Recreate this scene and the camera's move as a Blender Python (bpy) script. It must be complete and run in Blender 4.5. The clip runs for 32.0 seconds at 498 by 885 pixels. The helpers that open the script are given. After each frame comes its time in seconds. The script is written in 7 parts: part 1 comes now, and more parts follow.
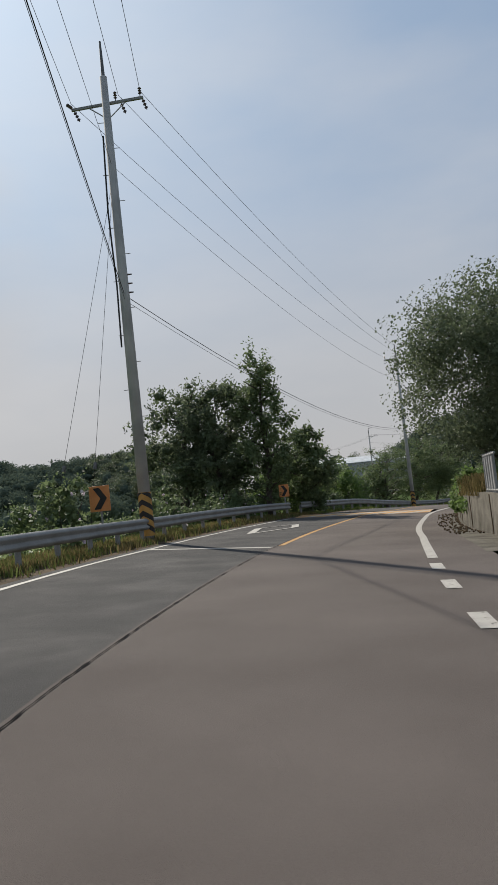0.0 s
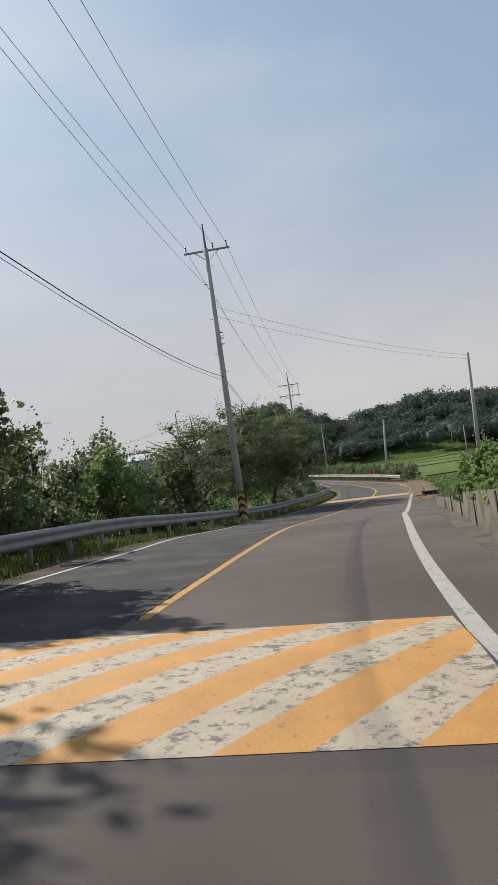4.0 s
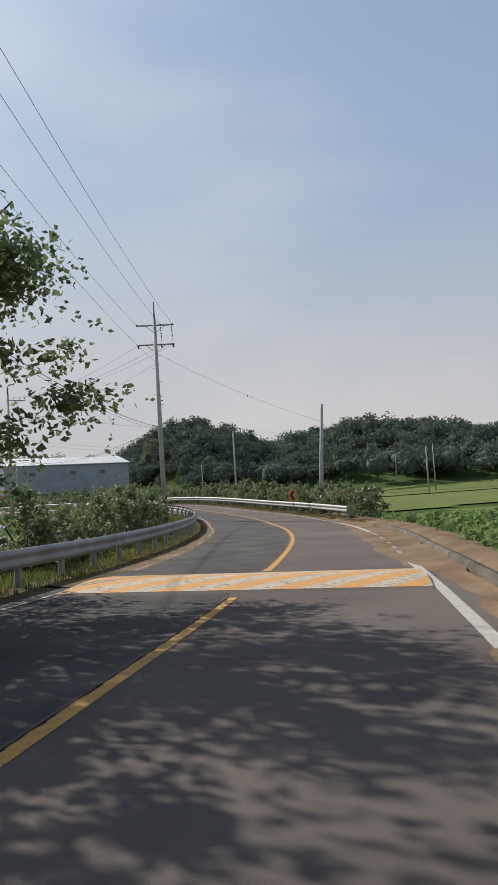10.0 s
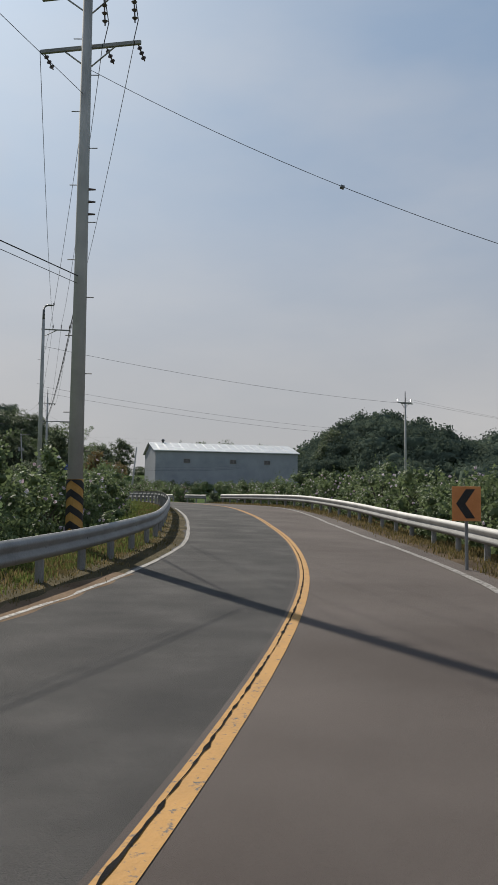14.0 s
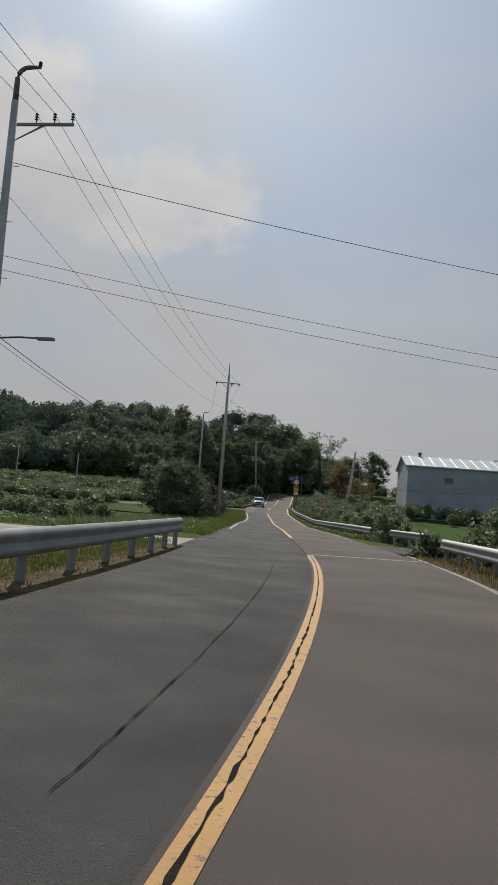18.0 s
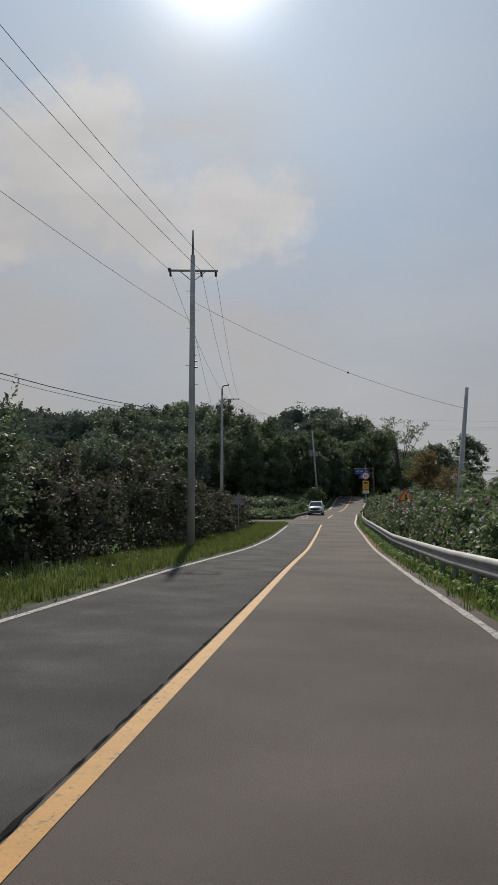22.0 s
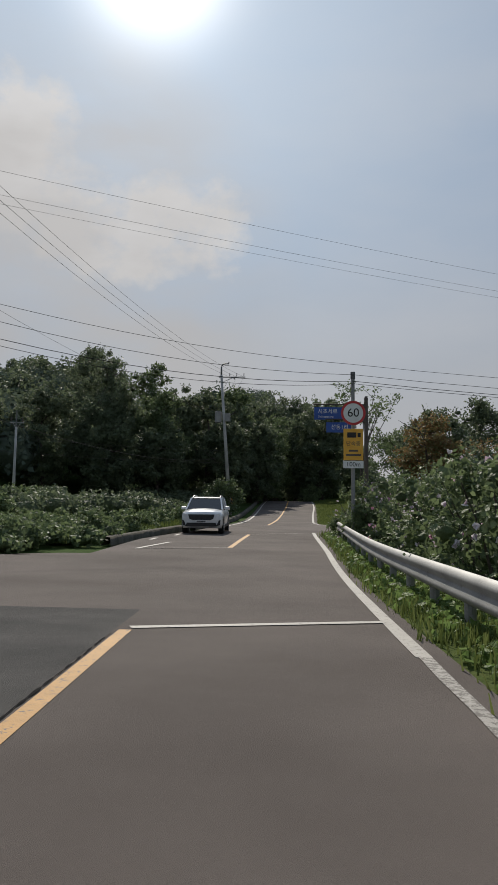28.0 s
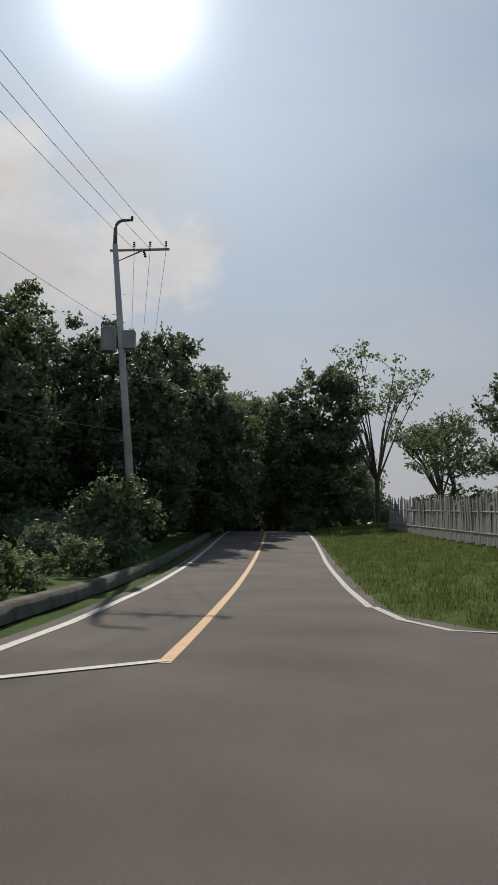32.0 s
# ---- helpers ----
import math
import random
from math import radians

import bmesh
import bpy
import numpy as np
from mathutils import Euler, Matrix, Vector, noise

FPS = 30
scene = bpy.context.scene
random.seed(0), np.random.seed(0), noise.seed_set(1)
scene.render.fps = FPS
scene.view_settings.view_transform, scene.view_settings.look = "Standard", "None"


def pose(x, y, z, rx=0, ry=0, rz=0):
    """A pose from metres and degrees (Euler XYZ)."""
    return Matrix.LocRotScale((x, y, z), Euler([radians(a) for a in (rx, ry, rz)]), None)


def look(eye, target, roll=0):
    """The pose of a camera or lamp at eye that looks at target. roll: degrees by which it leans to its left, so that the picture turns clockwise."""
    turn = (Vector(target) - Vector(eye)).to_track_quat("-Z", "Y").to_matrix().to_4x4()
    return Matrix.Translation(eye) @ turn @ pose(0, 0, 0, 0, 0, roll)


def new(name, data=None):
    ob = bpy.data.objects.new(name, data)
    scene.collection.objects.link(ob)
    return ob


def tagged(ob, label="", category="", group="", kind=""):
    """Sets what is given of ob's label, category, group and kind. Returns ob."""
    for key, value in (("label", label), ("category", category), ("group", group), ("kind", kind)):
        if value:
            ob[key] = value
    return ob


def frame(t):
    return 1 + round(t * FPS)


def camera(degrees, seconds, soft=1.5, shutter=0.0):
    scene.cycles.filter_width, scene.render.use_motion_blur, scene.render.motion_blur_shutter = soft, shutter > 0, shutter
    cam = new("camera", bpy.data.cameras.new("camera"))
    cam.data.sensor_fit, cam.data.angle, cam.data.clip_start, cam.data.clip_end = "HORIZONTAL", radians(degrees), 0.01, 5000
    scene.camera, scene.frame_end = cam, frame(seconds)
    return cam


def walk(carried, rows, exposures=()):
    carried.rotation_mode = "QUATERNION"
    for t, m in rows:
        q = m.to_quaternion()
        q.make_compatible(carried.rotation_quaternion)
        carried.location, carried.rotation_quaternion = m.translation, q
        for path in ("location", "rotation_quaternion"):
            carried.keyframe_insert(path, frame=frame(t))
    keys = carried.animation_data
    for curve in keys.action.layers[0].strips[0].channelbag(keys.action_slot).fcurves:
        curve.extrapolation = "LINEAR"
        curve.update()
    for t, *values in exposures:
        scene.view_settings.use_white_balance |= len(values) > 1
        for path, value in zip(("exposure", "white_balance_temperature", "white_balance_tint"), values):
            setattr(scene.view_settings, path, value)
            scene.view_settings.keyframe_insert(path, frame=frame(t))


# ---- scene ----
cam = camera(34.97, 32.0)

# seconds, eye x, y, z, yaw to the left, pitch, roll
PATH = [
    (0, -0.00, -0.00, 1.471, 0.07, 4.24, -6.23),
    (0.5, 0.35, 4.16, 1.521, -2.63, 4.04, -6.37),
    (1, 0.82, 8.39, 1.624, -4.70, 3.94, -5.85),
    (1.5, 1.47, 12.62, 1.706, -6.18, 3.88, -5.57),
    (2, 2.24, 17.08, 1.634, -7.35, 3.75, -5.71),
    (2.5, 3.00, 21.33, 1.589, -8.63, 3.64, -6.56),
    (3, 3.94, 25.71, 1.554, -9.93, 3.52, -7.44),
    (3.5, 4.93, 29.80, 1.547, -11.51, 3.23, -7.64),
    (4, 5.94, 33.56, 1.494, -13.20, 2.40, -8.19),
    (4.5, 7.03, 37.53, 1.562, -14.58, 1.48, -8.48),
    (6.5, 11.79, 49.90, 1.331, -17.88, 1.20, -7.79),
    (7, 13.14, 53.09, 1.282, -18.33, 1.27, -7.30),
    (7.5, 14.51, 56.32, 1.159, -18.26, 1.83, -6.73),
    (8, 15.93, 59.99, 0.916, -18.27, 2.46, -6.07),
    (8.5, 17.50, 63.46, 0.703, -18.21, 3.10, -5.40),
    (9, 19.25, 67.34, 0.506, -18.18, 3.58, -4.78),
    (9.5, 21.34, 71.88, 0.307, -18.22, 3.69, -4.00),
    (10, 23.32, 76.13, 0.137, -18.21, 3.77, -3.60),
    (10.5, 25.30, 80.26, 0.008, -18.10, 3.82, -3.15),
    (11, 27.25, 84.31, 0.005, -13.30, 3.87, -2.51),
    (11.5, 29.32, 88.76, -0.069, -11.84, 3.94, -1.57),
    (12, 31.23, 93.10, -0.109, -11.75, 3.89, -1.06),
    (12.5, 32.95, 97.34, -0.130, -11.05, 3.93, -0.72),
    (13, 34.59, 101.76, -0.090, -9.37, 4.06, -0.24),
    (13.5, 36.01, 106.21, -0.062, -6.62, 4.18, 0.20),
    (14, 37.26, 110.50, -0.096, -3.53, 4.25, 0.61),
    (14.5, 38.07, 114.67, -0.157, -1.60, 4.36, 0.56),
    (15, 38.96, 119.21, -0.130, 0.08, 4.61, 0.68),
    (15.5, 39.76, 123.98, 0.026, 3.82, 4.66, 1.44),
    (17.5, 40.44, 143.87, 0.785, 14.41, 4.92, 4.27),
    (18, 40.24, 148.55, 0.872, 16.67, 4.97, 4.42),
    (18.5, 39.80, 153.29, 0.993, 18.53, 5.21, 4.39),
    (19, 39.22, 158.14, 1.077, 20.35, 5.45, 4.08),
    (19.5, 38.33, 163.26, 1.145, 22.52, 5.59, 3.91),
    (20, 37.40, 168.23, 1.098, 23.01, 5.88, 3.10),
    (20.5, 36.28, 173.05, 1.171, 22.93, 5.75, 2.47),
    (21, 35.03, 177.88, 1.254, 22.85, 5.61, 1.44),
    (21.5, 33.74, 182.64, 1.221, 22.35, 5.66, 0.36),
    (22, 32.45, 187.64, 1.240, 22.14, 5.56, -0.01),
    (22.5, 31.12, 192.59, 1.239, 21.92, 5.59, -0.87),
    (23, 29.75, 197.64, 1.281, 21.59, 5.52, -1.41),
    (23.5, 28.27, 202.79, 1.313, 21.31, 5.55, -1.72),
    (24, 26.79, 208.02, 1.300, 21.19, 5.55, -1.80),
    (24.5, 25.33, 213.31, 1.249, 20.99, 5.55, -1.45),
    (25, 23.80, 218.84, 1.248, 20.22, 5.57, -1.67),
    (25.5, 22.17, 224.37, 1.267, 19.56, 5.57, -1.85),
    (27.5, 16.18, 245.48, 1.816, 17.30, 6.00, 0.64),
    (28, 14.73, 250.76, 1.879, 17.06, 6.48, 0.64),
    (28.5, 13.28, 256.12, 2.093, 16.71, 6.58, 0.62),
    (29, 11.86, 261.32, 2.173, 16.45, 7.14, 0.06),
    (29.5, 10.42, 266.51, 2.320, 16.10, 7.44, -0.05),
    (30, 9.07, 271.54, 2.504, 15.92, 7.99, -0.16),
    (30.5, 7.74, 276.74, 2.766, 15.80, 8.34, -0.19),
    (31, 6.50, 282.11, 3.050, 15.66, 8.63, 0.26),
    (31.5, 5.25, 287.33, 3.291, 15.45, 8.68, 0.15),
    (32, 3.87, 292.81, 3.438, 15.18, 8.79, -0.01),
]


def aim(x, y, z, yaw, pitch, roll):
    a, b = radians(yaw), radians(pitch)
    return look((x, y, z), (x - math.sin(a) * math.cos(b), y + math.cos(a) * math.cos(b), z + math.sin(b)), roll)


walk(cam, [(t, aim(*row)) for t, *row in PATH], exposures=[(0, 0.12), (2, 0.3), (9, 0.3), (13, 0.08), (18, -0.2), (22, -0.25), (28, -0.18), (32, -0.1)])

# ---- sky and sun ----
SKY_TINT, HAZE, CLOUD = (1.9, 2.5, 3.3), (4.75, 4.62, 4.58), (7.3, 6.85, 6.4)
SUN_LEFT, SUN_UP = 24.8, 37.6
sa, sb = radians(SUN_LEFT), radians(SUN_UP)
world = bpy.data.worlds.new("sky")
scene.world = world
world.use_nodes = True
wn, wl = world.node_tree.nodes, world.node_tree.links
sky = wn.new("ShaderNodeTexSky")
sky.sky_type, sky.sun_disc = "NISHITA", False
sky.sun_elevation, sky.sun_rotation = radians(SUN_UP), radians(-SUN_LEFT)
sky.air_density, sky.dust_density, sky.ozone_density = 1.2, 3.0, 2.0
wn["Background"].inputs[1].default_value = 0.1
where = wn.new("ShaderNodeTexCoord")
split = wn.new("ShaderNodeSeparateXYZ")
wl.new(where.outputs["Generated"], split.inputs[0])


def sky_math(kind, a, b):
    """A math node of the sky: a and b are sockets or numbers."""
    node = wn.new("ShaderNodeMath")
    node.operation = kind
    for k, v in enumerate((a, b)):
        if isinstance(v, (int, float)):
            node.inputs[k].default_value = v
        else:
            wl.new(v, node.inputs[k])
    return node.outputs[0]


def sky_mix(factor, a, b, blend="MIX"):
    """A colour mix of the sky."""
    node = wn.new("ShaderNodeMix")
    node.data_type, node.blend_type = "RGBA", blend
    for k, v in ((0, factor), (6, a), (7, b)):
        if isinstance(v, (int, float)):
            node.inputs[k].default_value = v
        elif isinstance(v, tuple):
            node.inputs[k].default_value = (*v, 1)
        else:
            wl.new(v, node.inputs[k])
    return node.outputs[2]


def sky_ramp(value, *stops):
    node = wn.new("ShaderNodeValToRGB")
    e = node.color_ramp.elements
    e[0].position, e[0].color = stops[0][0], (stops[0][1],) * 3 + (1,)
    e[1].position, e[1].color = stops[-1][0], (stops[-1][1],) * 3 + (1,)
    for p, c in stops[1:-1]:
        e.new(p).color = (c, c, c, 1)
    wl.new(value, node.inputs[0])
    return node.outputs[0]


def near_direction(left, up):
    """The cosine of the angle to a direction of the sky."""
    node = wn.new("ShaderNodeVectorMath")
    node.operation = "DOT_PRODUCT"
    a, b = radians(left), radians(up)
    node.inputs[1].default_value = (-math.sin(a) * math.cos(b), math.cos(a) * math.cos(b), math.sin(b))
    wl.new(where.outputs["Generated"], node.inputs[0])
    return node.outputs["Value"]


def sky_noise(scale, squash, detail, rough):
    turn = wn.new("ShaderNodeMapping")
    turn.inputs["Scale"].default_value = (1.0, 1.0, squash)
    puff = wn.new("ShaderNodeTexNoise")
    puff.inputs["Scale"].default_value, puff.inputs["Detail"].default_value, puff.inputs["Roughness"].default_value = scale, detail, rough
    wl.new(where.outputs["Generated"], turn.inputs[0])
    wl.new(turn.outputs[0], puff.inputs["Vector"])
    return puff.outputs[0]


# a hazy late-summer sky: soft blue, pale haze low down, veils of thin cloud, a bank of cumulus, glare round the sun
soft = wn.new("ShaderNodeGamma")
soft.inputs[1].default_value = 0.24
wl.new(sky.outputs[0], soft.inputs[0])
air = sky_mix(1.0, soft.outputs[0], SKY_TINT, "MULTIPLY")
air = sky_mix(sky_ramp(split.outputs[2], (0.0, 0.95), (0.16, 0.7), (0.34, 0.15), (0.55, 0.0)), air, HAZE)
veil = sky_ramp(sky_noise(2.2, 2.6, 5.0, 0.5), (0.42, 0.0), (0.72, 0.27))
air = sky_mix(veil, air, CLOUD)
sun_near = sky_math("MAXIMUM", near_direction(SUN_LEFT, SUN_UP), 0.0)
# a bank of heaped cloud: left, up and half width in degrees
PUFFS = [(34.8, 27.4, 0.75), (35.3, 26.2, 0.65), (37.2, 24.4, 1.1), (40.8, 24.8, 1.4), (44.5, 24.2, 1.7), (34.2, 22.9, 1.15), (31.0, 22.1, 1.05), (28.3, 21.5, 1.05), (25.6, 21.3, 0.95), (23.0, 21.6, 1.0), (21.0, 21.2, 0.8), (38.5, 21.8, 1.5), (42.5, 20.6, 1.7), (48.5, 22.5, 2.4), (55, 21, 2.8)]
heap = None
for left, up, half in PUFFS:
    puff = sky_ramp(near_direction(left, up), (math.cos(radians(half * 2.0)), 0.0), (math.cos(radians(half * 0.4)), 1.0))
    heap = puff if heap is None else sky_math("MAXIMUM", heap, puff)
lump = sky_math("MULTIPLY", sky_math("SUBTRACT", sky_noise(13.0, 1.3, 9.0, 0.6), 0.52), 2.6)
lump = sky_math("MULTIPLY", lump, sky_ramp(heap, (0.02, 0.0), (0.3, 1.0)))
heap = sky_ramp(sky_math("ADD", heap, lump), (0.36, 0.0), (0.9, 0.7))
air = sky_mix(heap, air, CLOUD)
low_bank = sky_math("MULTIPLY", sky_ramp(near_direction(32, 17), (0.95, 0.0), (0.985, 0.75)), sky_ramp(sky_noise(4.0, 2.4, 6.0, 0.5), (0.3, 0.0), (0.55, 1.0)))
air = sky_mix(low_bank, air, HAZE)
wide = sky_math("MULTIPLY", sky_math("POWER", sun_near, 14.0), 1.7)
tight = sky_math("MULTIPLY", sky_math("POWER", sun_near, 420.0), 13.0)
air = sky_mix(1.0, air, sky_mix(1.0, sky_math("ADD", wide, tight), (1.0, 0.97, 0.93), "MULTIPLY"), "ADD")
wl.new(air, wn["Background"].inputs[0])

sun = new("sun", bpy.data.lights.new("sun", "SUN"))
sun.data.energy, sun.data.angle, sun.data.color = 4.8, radians(0.6), (1.0, 0.93, 0.82)
sun.matrix_world = look((0, 0, 0), (math.sin(sa) * math.cos(sb), -math.cos(sa) * math.cos(sb), -math.sin(sb)))


# ---- materials ----
def material(name, colours, rough=0.8, scale=4.0, fine=60.0, bump=0.3, metal=0.0, split=(0.35, 0.65), detail=5.0, through_light=0.0, per_piece=0.0, spec=0.4, relief=0.02):
    """Noise at two scales between two or three colours, with relief."""
    m = bpy.data.materials.new(name)
    m.use_nodes = True
    n, l = m.node_tree.nodes, m.node_tree.links
    b = n["Principled BSDF"]
    co = n.new("ShaderNodeTexCoord")
    big = n.new("ShaderNodeTexNoise")
    big.inputs["Scale"].default_value, big.inputs["Detail"].default_value = scale, detail
    small = n.new("ShaderNodeTexNoise")
    small.inputs["Scale"].default_value, small.inputs["Detail"].default_value = fine, 3.0
    geo = n.new("ShaderNodeNewGeometry")
    l.new(geo.outputs["Position"], big.inputs["Vector"])
    l.new(geo.outputs["Position"], small.inputs["Vector"])
    mixed = n.new("ShaderNodeMath")
    mixed.operation = "MULTIPLY_ADD"
    mixed.inputs[1].default_value = 0.35
    l.new(small.outputs[0], mixed.inputs[0])
    scaled = n.new("ShaderNodeMath")
    scaled.operation = "MULTIPLY"
    scaled.inputs[1].default_value = 0.65
    l.new(big.outputs[0], scaled.inputs[0])
    l.new(scaled.outputs[0], mixed.inputs[2])
    last = mixed
    if per_piece:
        add = n.new("ShaderNodeMath")
        add.operation = "MULTIPLY_ADD"
        add.inputs[1].default_value = per_piece
        shift = n.new("ShaderNodeMath")
        shift.operation = "SUBTRACT"
        shift.inputs[1].default_value = per_piece / 2
        l.new(geo.outputs["Random Per Island"], add.inputs[0])
        l.new(mixed.outputs[0], shift.inputs[0])
        l.new(shift.outputs[0], add.inputs[2])
        last = add
    ramp = n.new("ShaderNodeValToRGB")
    ramp.color_ramp.elements[0].position, ramp.color_ramp.elements[1].position = split
    ramp.color_ramp.elements[0].color = (*colours[0], 1)
    ramp.color_ramp.elements[1].color = (*colours[-1], 1)
    if len(colours) > 2:
        ramp.color_ramp.elements.new(sum(split) / 2).color = (*colours[1], 1)
    l.new(last.outputs[0], ramp.inputs[0])
    l.new(ramp.outputs[0], b.inputs["Base Color"])
    b.inputs["Roughness"].default_value, b.inputs["Metallic"].default_value = rough, metal
    b.inputs["Specular IOR Level"].default_value = spec
    if bump:
        bp = n.new("ShaderNodeBump")
        bp.inputs["Strength"].default_value, bp.inputs["Distance"].default_value = bump, relief
        l.new(small.outputs[0], bp.inputs["Height"])
        l.new(bp.outputs[0], b.inputs["Normal"])
    if through_light:
        tr = n.new("ShaderNodeBsdfTranslucent")
        mx = n.new("ShaderNodeMixShader")
        mx.inputs[0].default_value = through_light
        l.new(ramp.outputs[0], tr.inputs[0])
        l.new(b.outputs[0], mx.inputs[1])
        l.new(tr.outputs[0], mx.inputs[2])
        l.new(mx.outputs[0], n["Material Output"].inputs[0])
    return m


def worn(name, colour, under, keep=0.6, scale=14.0, rough=0.75):
    """Road paint, worn through to what lies under it in patches and cracks."""
    m = material(name, [tuple(c * 0.82 for c in colour), colour], rough, 3.0, 40.0, 0.2)
    n, l = m.node_tree.nodes, m.node_tree.links
    b = n["Principled BSDF"]
    paint = b.inputs["Base Color"].links[0].from_socket
    geo = n.new("ShaderNodeNewGeometry")
    wear = n.new("ShaderNodeTexNoise")
    wear.inputs["Scale"].default_value, wear.inputs["Detail"].default_value, wear.inputs["Roughness"].default_value = scale, 8.0, 0.75
    l.new(geo.outputs["Position"], wear.inputs["Vector"])
    cut = n.new("ShaderNodeValToRGB")
    cut.color_ramp.elements[0].position, cut.color_ramp.elements[1].position = keep, keep + 0.07
    l.new(wear.outputs[0], cut.inputs[0])
    mix = n.new("ShaderNodeMix")
    mix.data_type = "RGBA"
    mix.inputs[7].default_value = (*under, 1)
    l.new(cut.outputs[0], mix.inputs[0])
    l.new(paint, mix.inputs[6])
    l.new(mix.outputs[2], b.inputs["Base Color"])
    return m


ASPHALT_NEW = material("asphalt_new", [(0.088, 0.073, 0.065), (0.115, 0.097, 0.087), (0.144, 0.121, 0.109)], 0.95, 0.35, 220, 0.5, spec=0.15)
ASPHALT_OLD = material("asphalt_old", [(0.05, 0.049, 0.048), (0.072, 0.069, 0.066), (0.108, 0.102, 0.096)], 0.95, 0.8, 160, 0.7, spec=0.15, detail=9.0)
WHITE = worn("white_road_paint", (0.40, 0.375, 0.335), (0.10, 0.09, 0.08), 0.56)
YELLOW = worn("yellow_road_paint", (0.46, 0.235, 0.05), (0.09, 0.08, 0.07), 0.56)
WHITE_WORN = worn("worn_white_paint", (0.34, 0.32, 0.29), (0.12, 0.108, 0.095), 0.47)
YELLOW_WORN = worn("worn_yellow_paint", (0.40, 0.22, 0.07), (0.11, 0.1, 0.09), 0.48)
# tar of the seams; also the black painted for shade in the storm drain
TAR_OR_SHADE = material("tar_seam", [(0.012, 0.012, 0.012), (0.03, 0.028, 0.027)], 1.0, 5, 80, 0.3, spec=0.02)
SOIL = material("sandy_soil", [(0.12, 0.08, 0.05), (0.23, 0.16, 0.105)], 0.95, 0.8, 25, 0.8, spec=0.05)
EARTH = material("dark_earth", [(0.05, 0.037, 0.025), (0.13, 0.095, 0.06)], 0.95, 1.2, 18, 0.8, spec=0.05)
CONCRETE = material("weathered_concrete", [(0.16, 0.145, 0.12), (0.33, 0.30, 0.26)], 0.9, 1.5, 40, 0.5)
POLE = material("pole_concrete", [(0.3, 0.295, 0.285), (0.46, 0.45, 0.43)], 0.85, 1.2, 60, 0.25)
STEEL = material("galvanised_steel", [(0.2, 0.2, 0.195), (0.31, 0.31, 0.3)], 0.62, 1.5, 30, 0.1, 0.35)
IRON = material("dark_steel", [(0.10, 0.10, 0.10), (0.2, 0.2, 0.2)], 0.55, 3, 40, 0.1, 0.6)
WIRE = material("black_cable", [(0.03, 0.03, 0.03), (0.06, 0.06, 0.06)], 0.95, 3, 40, 0.0, spec=0.05)
PORCELAIN = material("brown_porcelain", [(0.07, 0.05, 0.045), (0.13, 0.10, 0.09)], 0.25, 3, 40, 0.0)
BLACK = material("black_paint", [(0.012, 0.012, 0.012), (0.03, 0.028, 0.026)], 0.6, 4, 40, 0.1)
HAZARD = material("hazard_yellow", [(0.42, 0.22, 0.05), (0.55, 0.31, 0.08)], 0.6, 4, 40, 0.1)
ORANGE = material("faded_orange_sheet", [(0.55, 0.20, 0.06), (0.66, 0.27, 0.09)], 0.5, 3, 40, 0.05)
BARN_WALL = material("blue_grey_cladding", [(0.27, 0.295, 0.325), (0.36, 0.38, 0.41)], 0.5, 0.4, 8, 0.1)
BARN_ROOF = material("pale_metal_roof", [(0.42, 0.44, 0.45), (0.58, 0.6, 0.6)], 0.45, 0.5, 9, 0.1)
GLASS = material("dark_window_glass", [(0.02, 0.025, 0.03), (0.05, 0.06, 0.065)], 0.08, 0.6, 5, 0.0, spec=0.7)
BARK = material("bark", [(0.045, 0.037, 0.03), (0.12, 0.10, 0.08)], 0.95, 6, 50, 0.9)
LEAF = material("broad_leaves", [(0.10, 0.135, 0.062), (0.14, 0.185, 0.085), (0.19, 0.24, 0.115)], 0.55, 0.5, 9, 0.8, through_light=0.38, per_piece=0.3, spec=0.15, relief=0.12)
LEAF_DARK = material("dark_leaves", [(0.09, 0.115, 0.066), (0.125, 0.155, 0.088), (0.165, 0.2, 0.115)], 0.55, 0.4, 9, 0.8, through_light=0.38, per_piece=0.3, spec=0.15, relief=0.12)
LEAF_LIGHT = material("light_leaves", [(0.11, 0.175, 0.05), (0.15, 0.225, 0.068), (0.2, 0.28, 0.1)], 0.55, 0.6, 12, 0.6, through_light=0.48, per_piece=0.25, spec=0.15, relief=0.08)
LEAF_RUST = material("rusty_leaves", [(0.19, 0.12, 0.055), (0.26, 0.17, 0.075), (0.16, 0.17, 0.075)], 0.6, 0.6, 20, 0.0, through_light=0.45, per_piece=0.6, spec=0.25)
# greyer and bluer than the near leaves: distance haze put into the colour
HAZED_WOODS = material("hazed_wood_canopy", [(0.085, 0.112, 0.085), (0.108, 0.138, 0.104), (0.135, 0.168, 0.124)], 1.0, 0.12, 2.2, 0.5, through_light=0.25, per_piece=0.25, spec=0.0, relief=0.35)
GRASS = material("verge_grass", [(0.08, 0.105, 0.03), (0.125, 0.16, 0.045), (0.175, 0.21, 0.068)], 0.9, 0.9, 14, 0.3, through_light=0.38, per_piece=0.5, spec=0.08)
TURF = material("grassy_turf", [(0.05, 0.068, 0.022), (0.075, 0.1, 0.03), (0.10, 0.11, 0.045)], 1.0, 1.6, 24, 0.9, spec=0.02)
DRY_GRASS = material("dry_grass", [(0.10, 0.09, 0.035), (0.17, 0.135, 0.06), (0.25, 0.19, 0.09)], 0.9, 0.9, 14, 0.3, through_light=0.35, per_piece=0.5, spec=0.08)
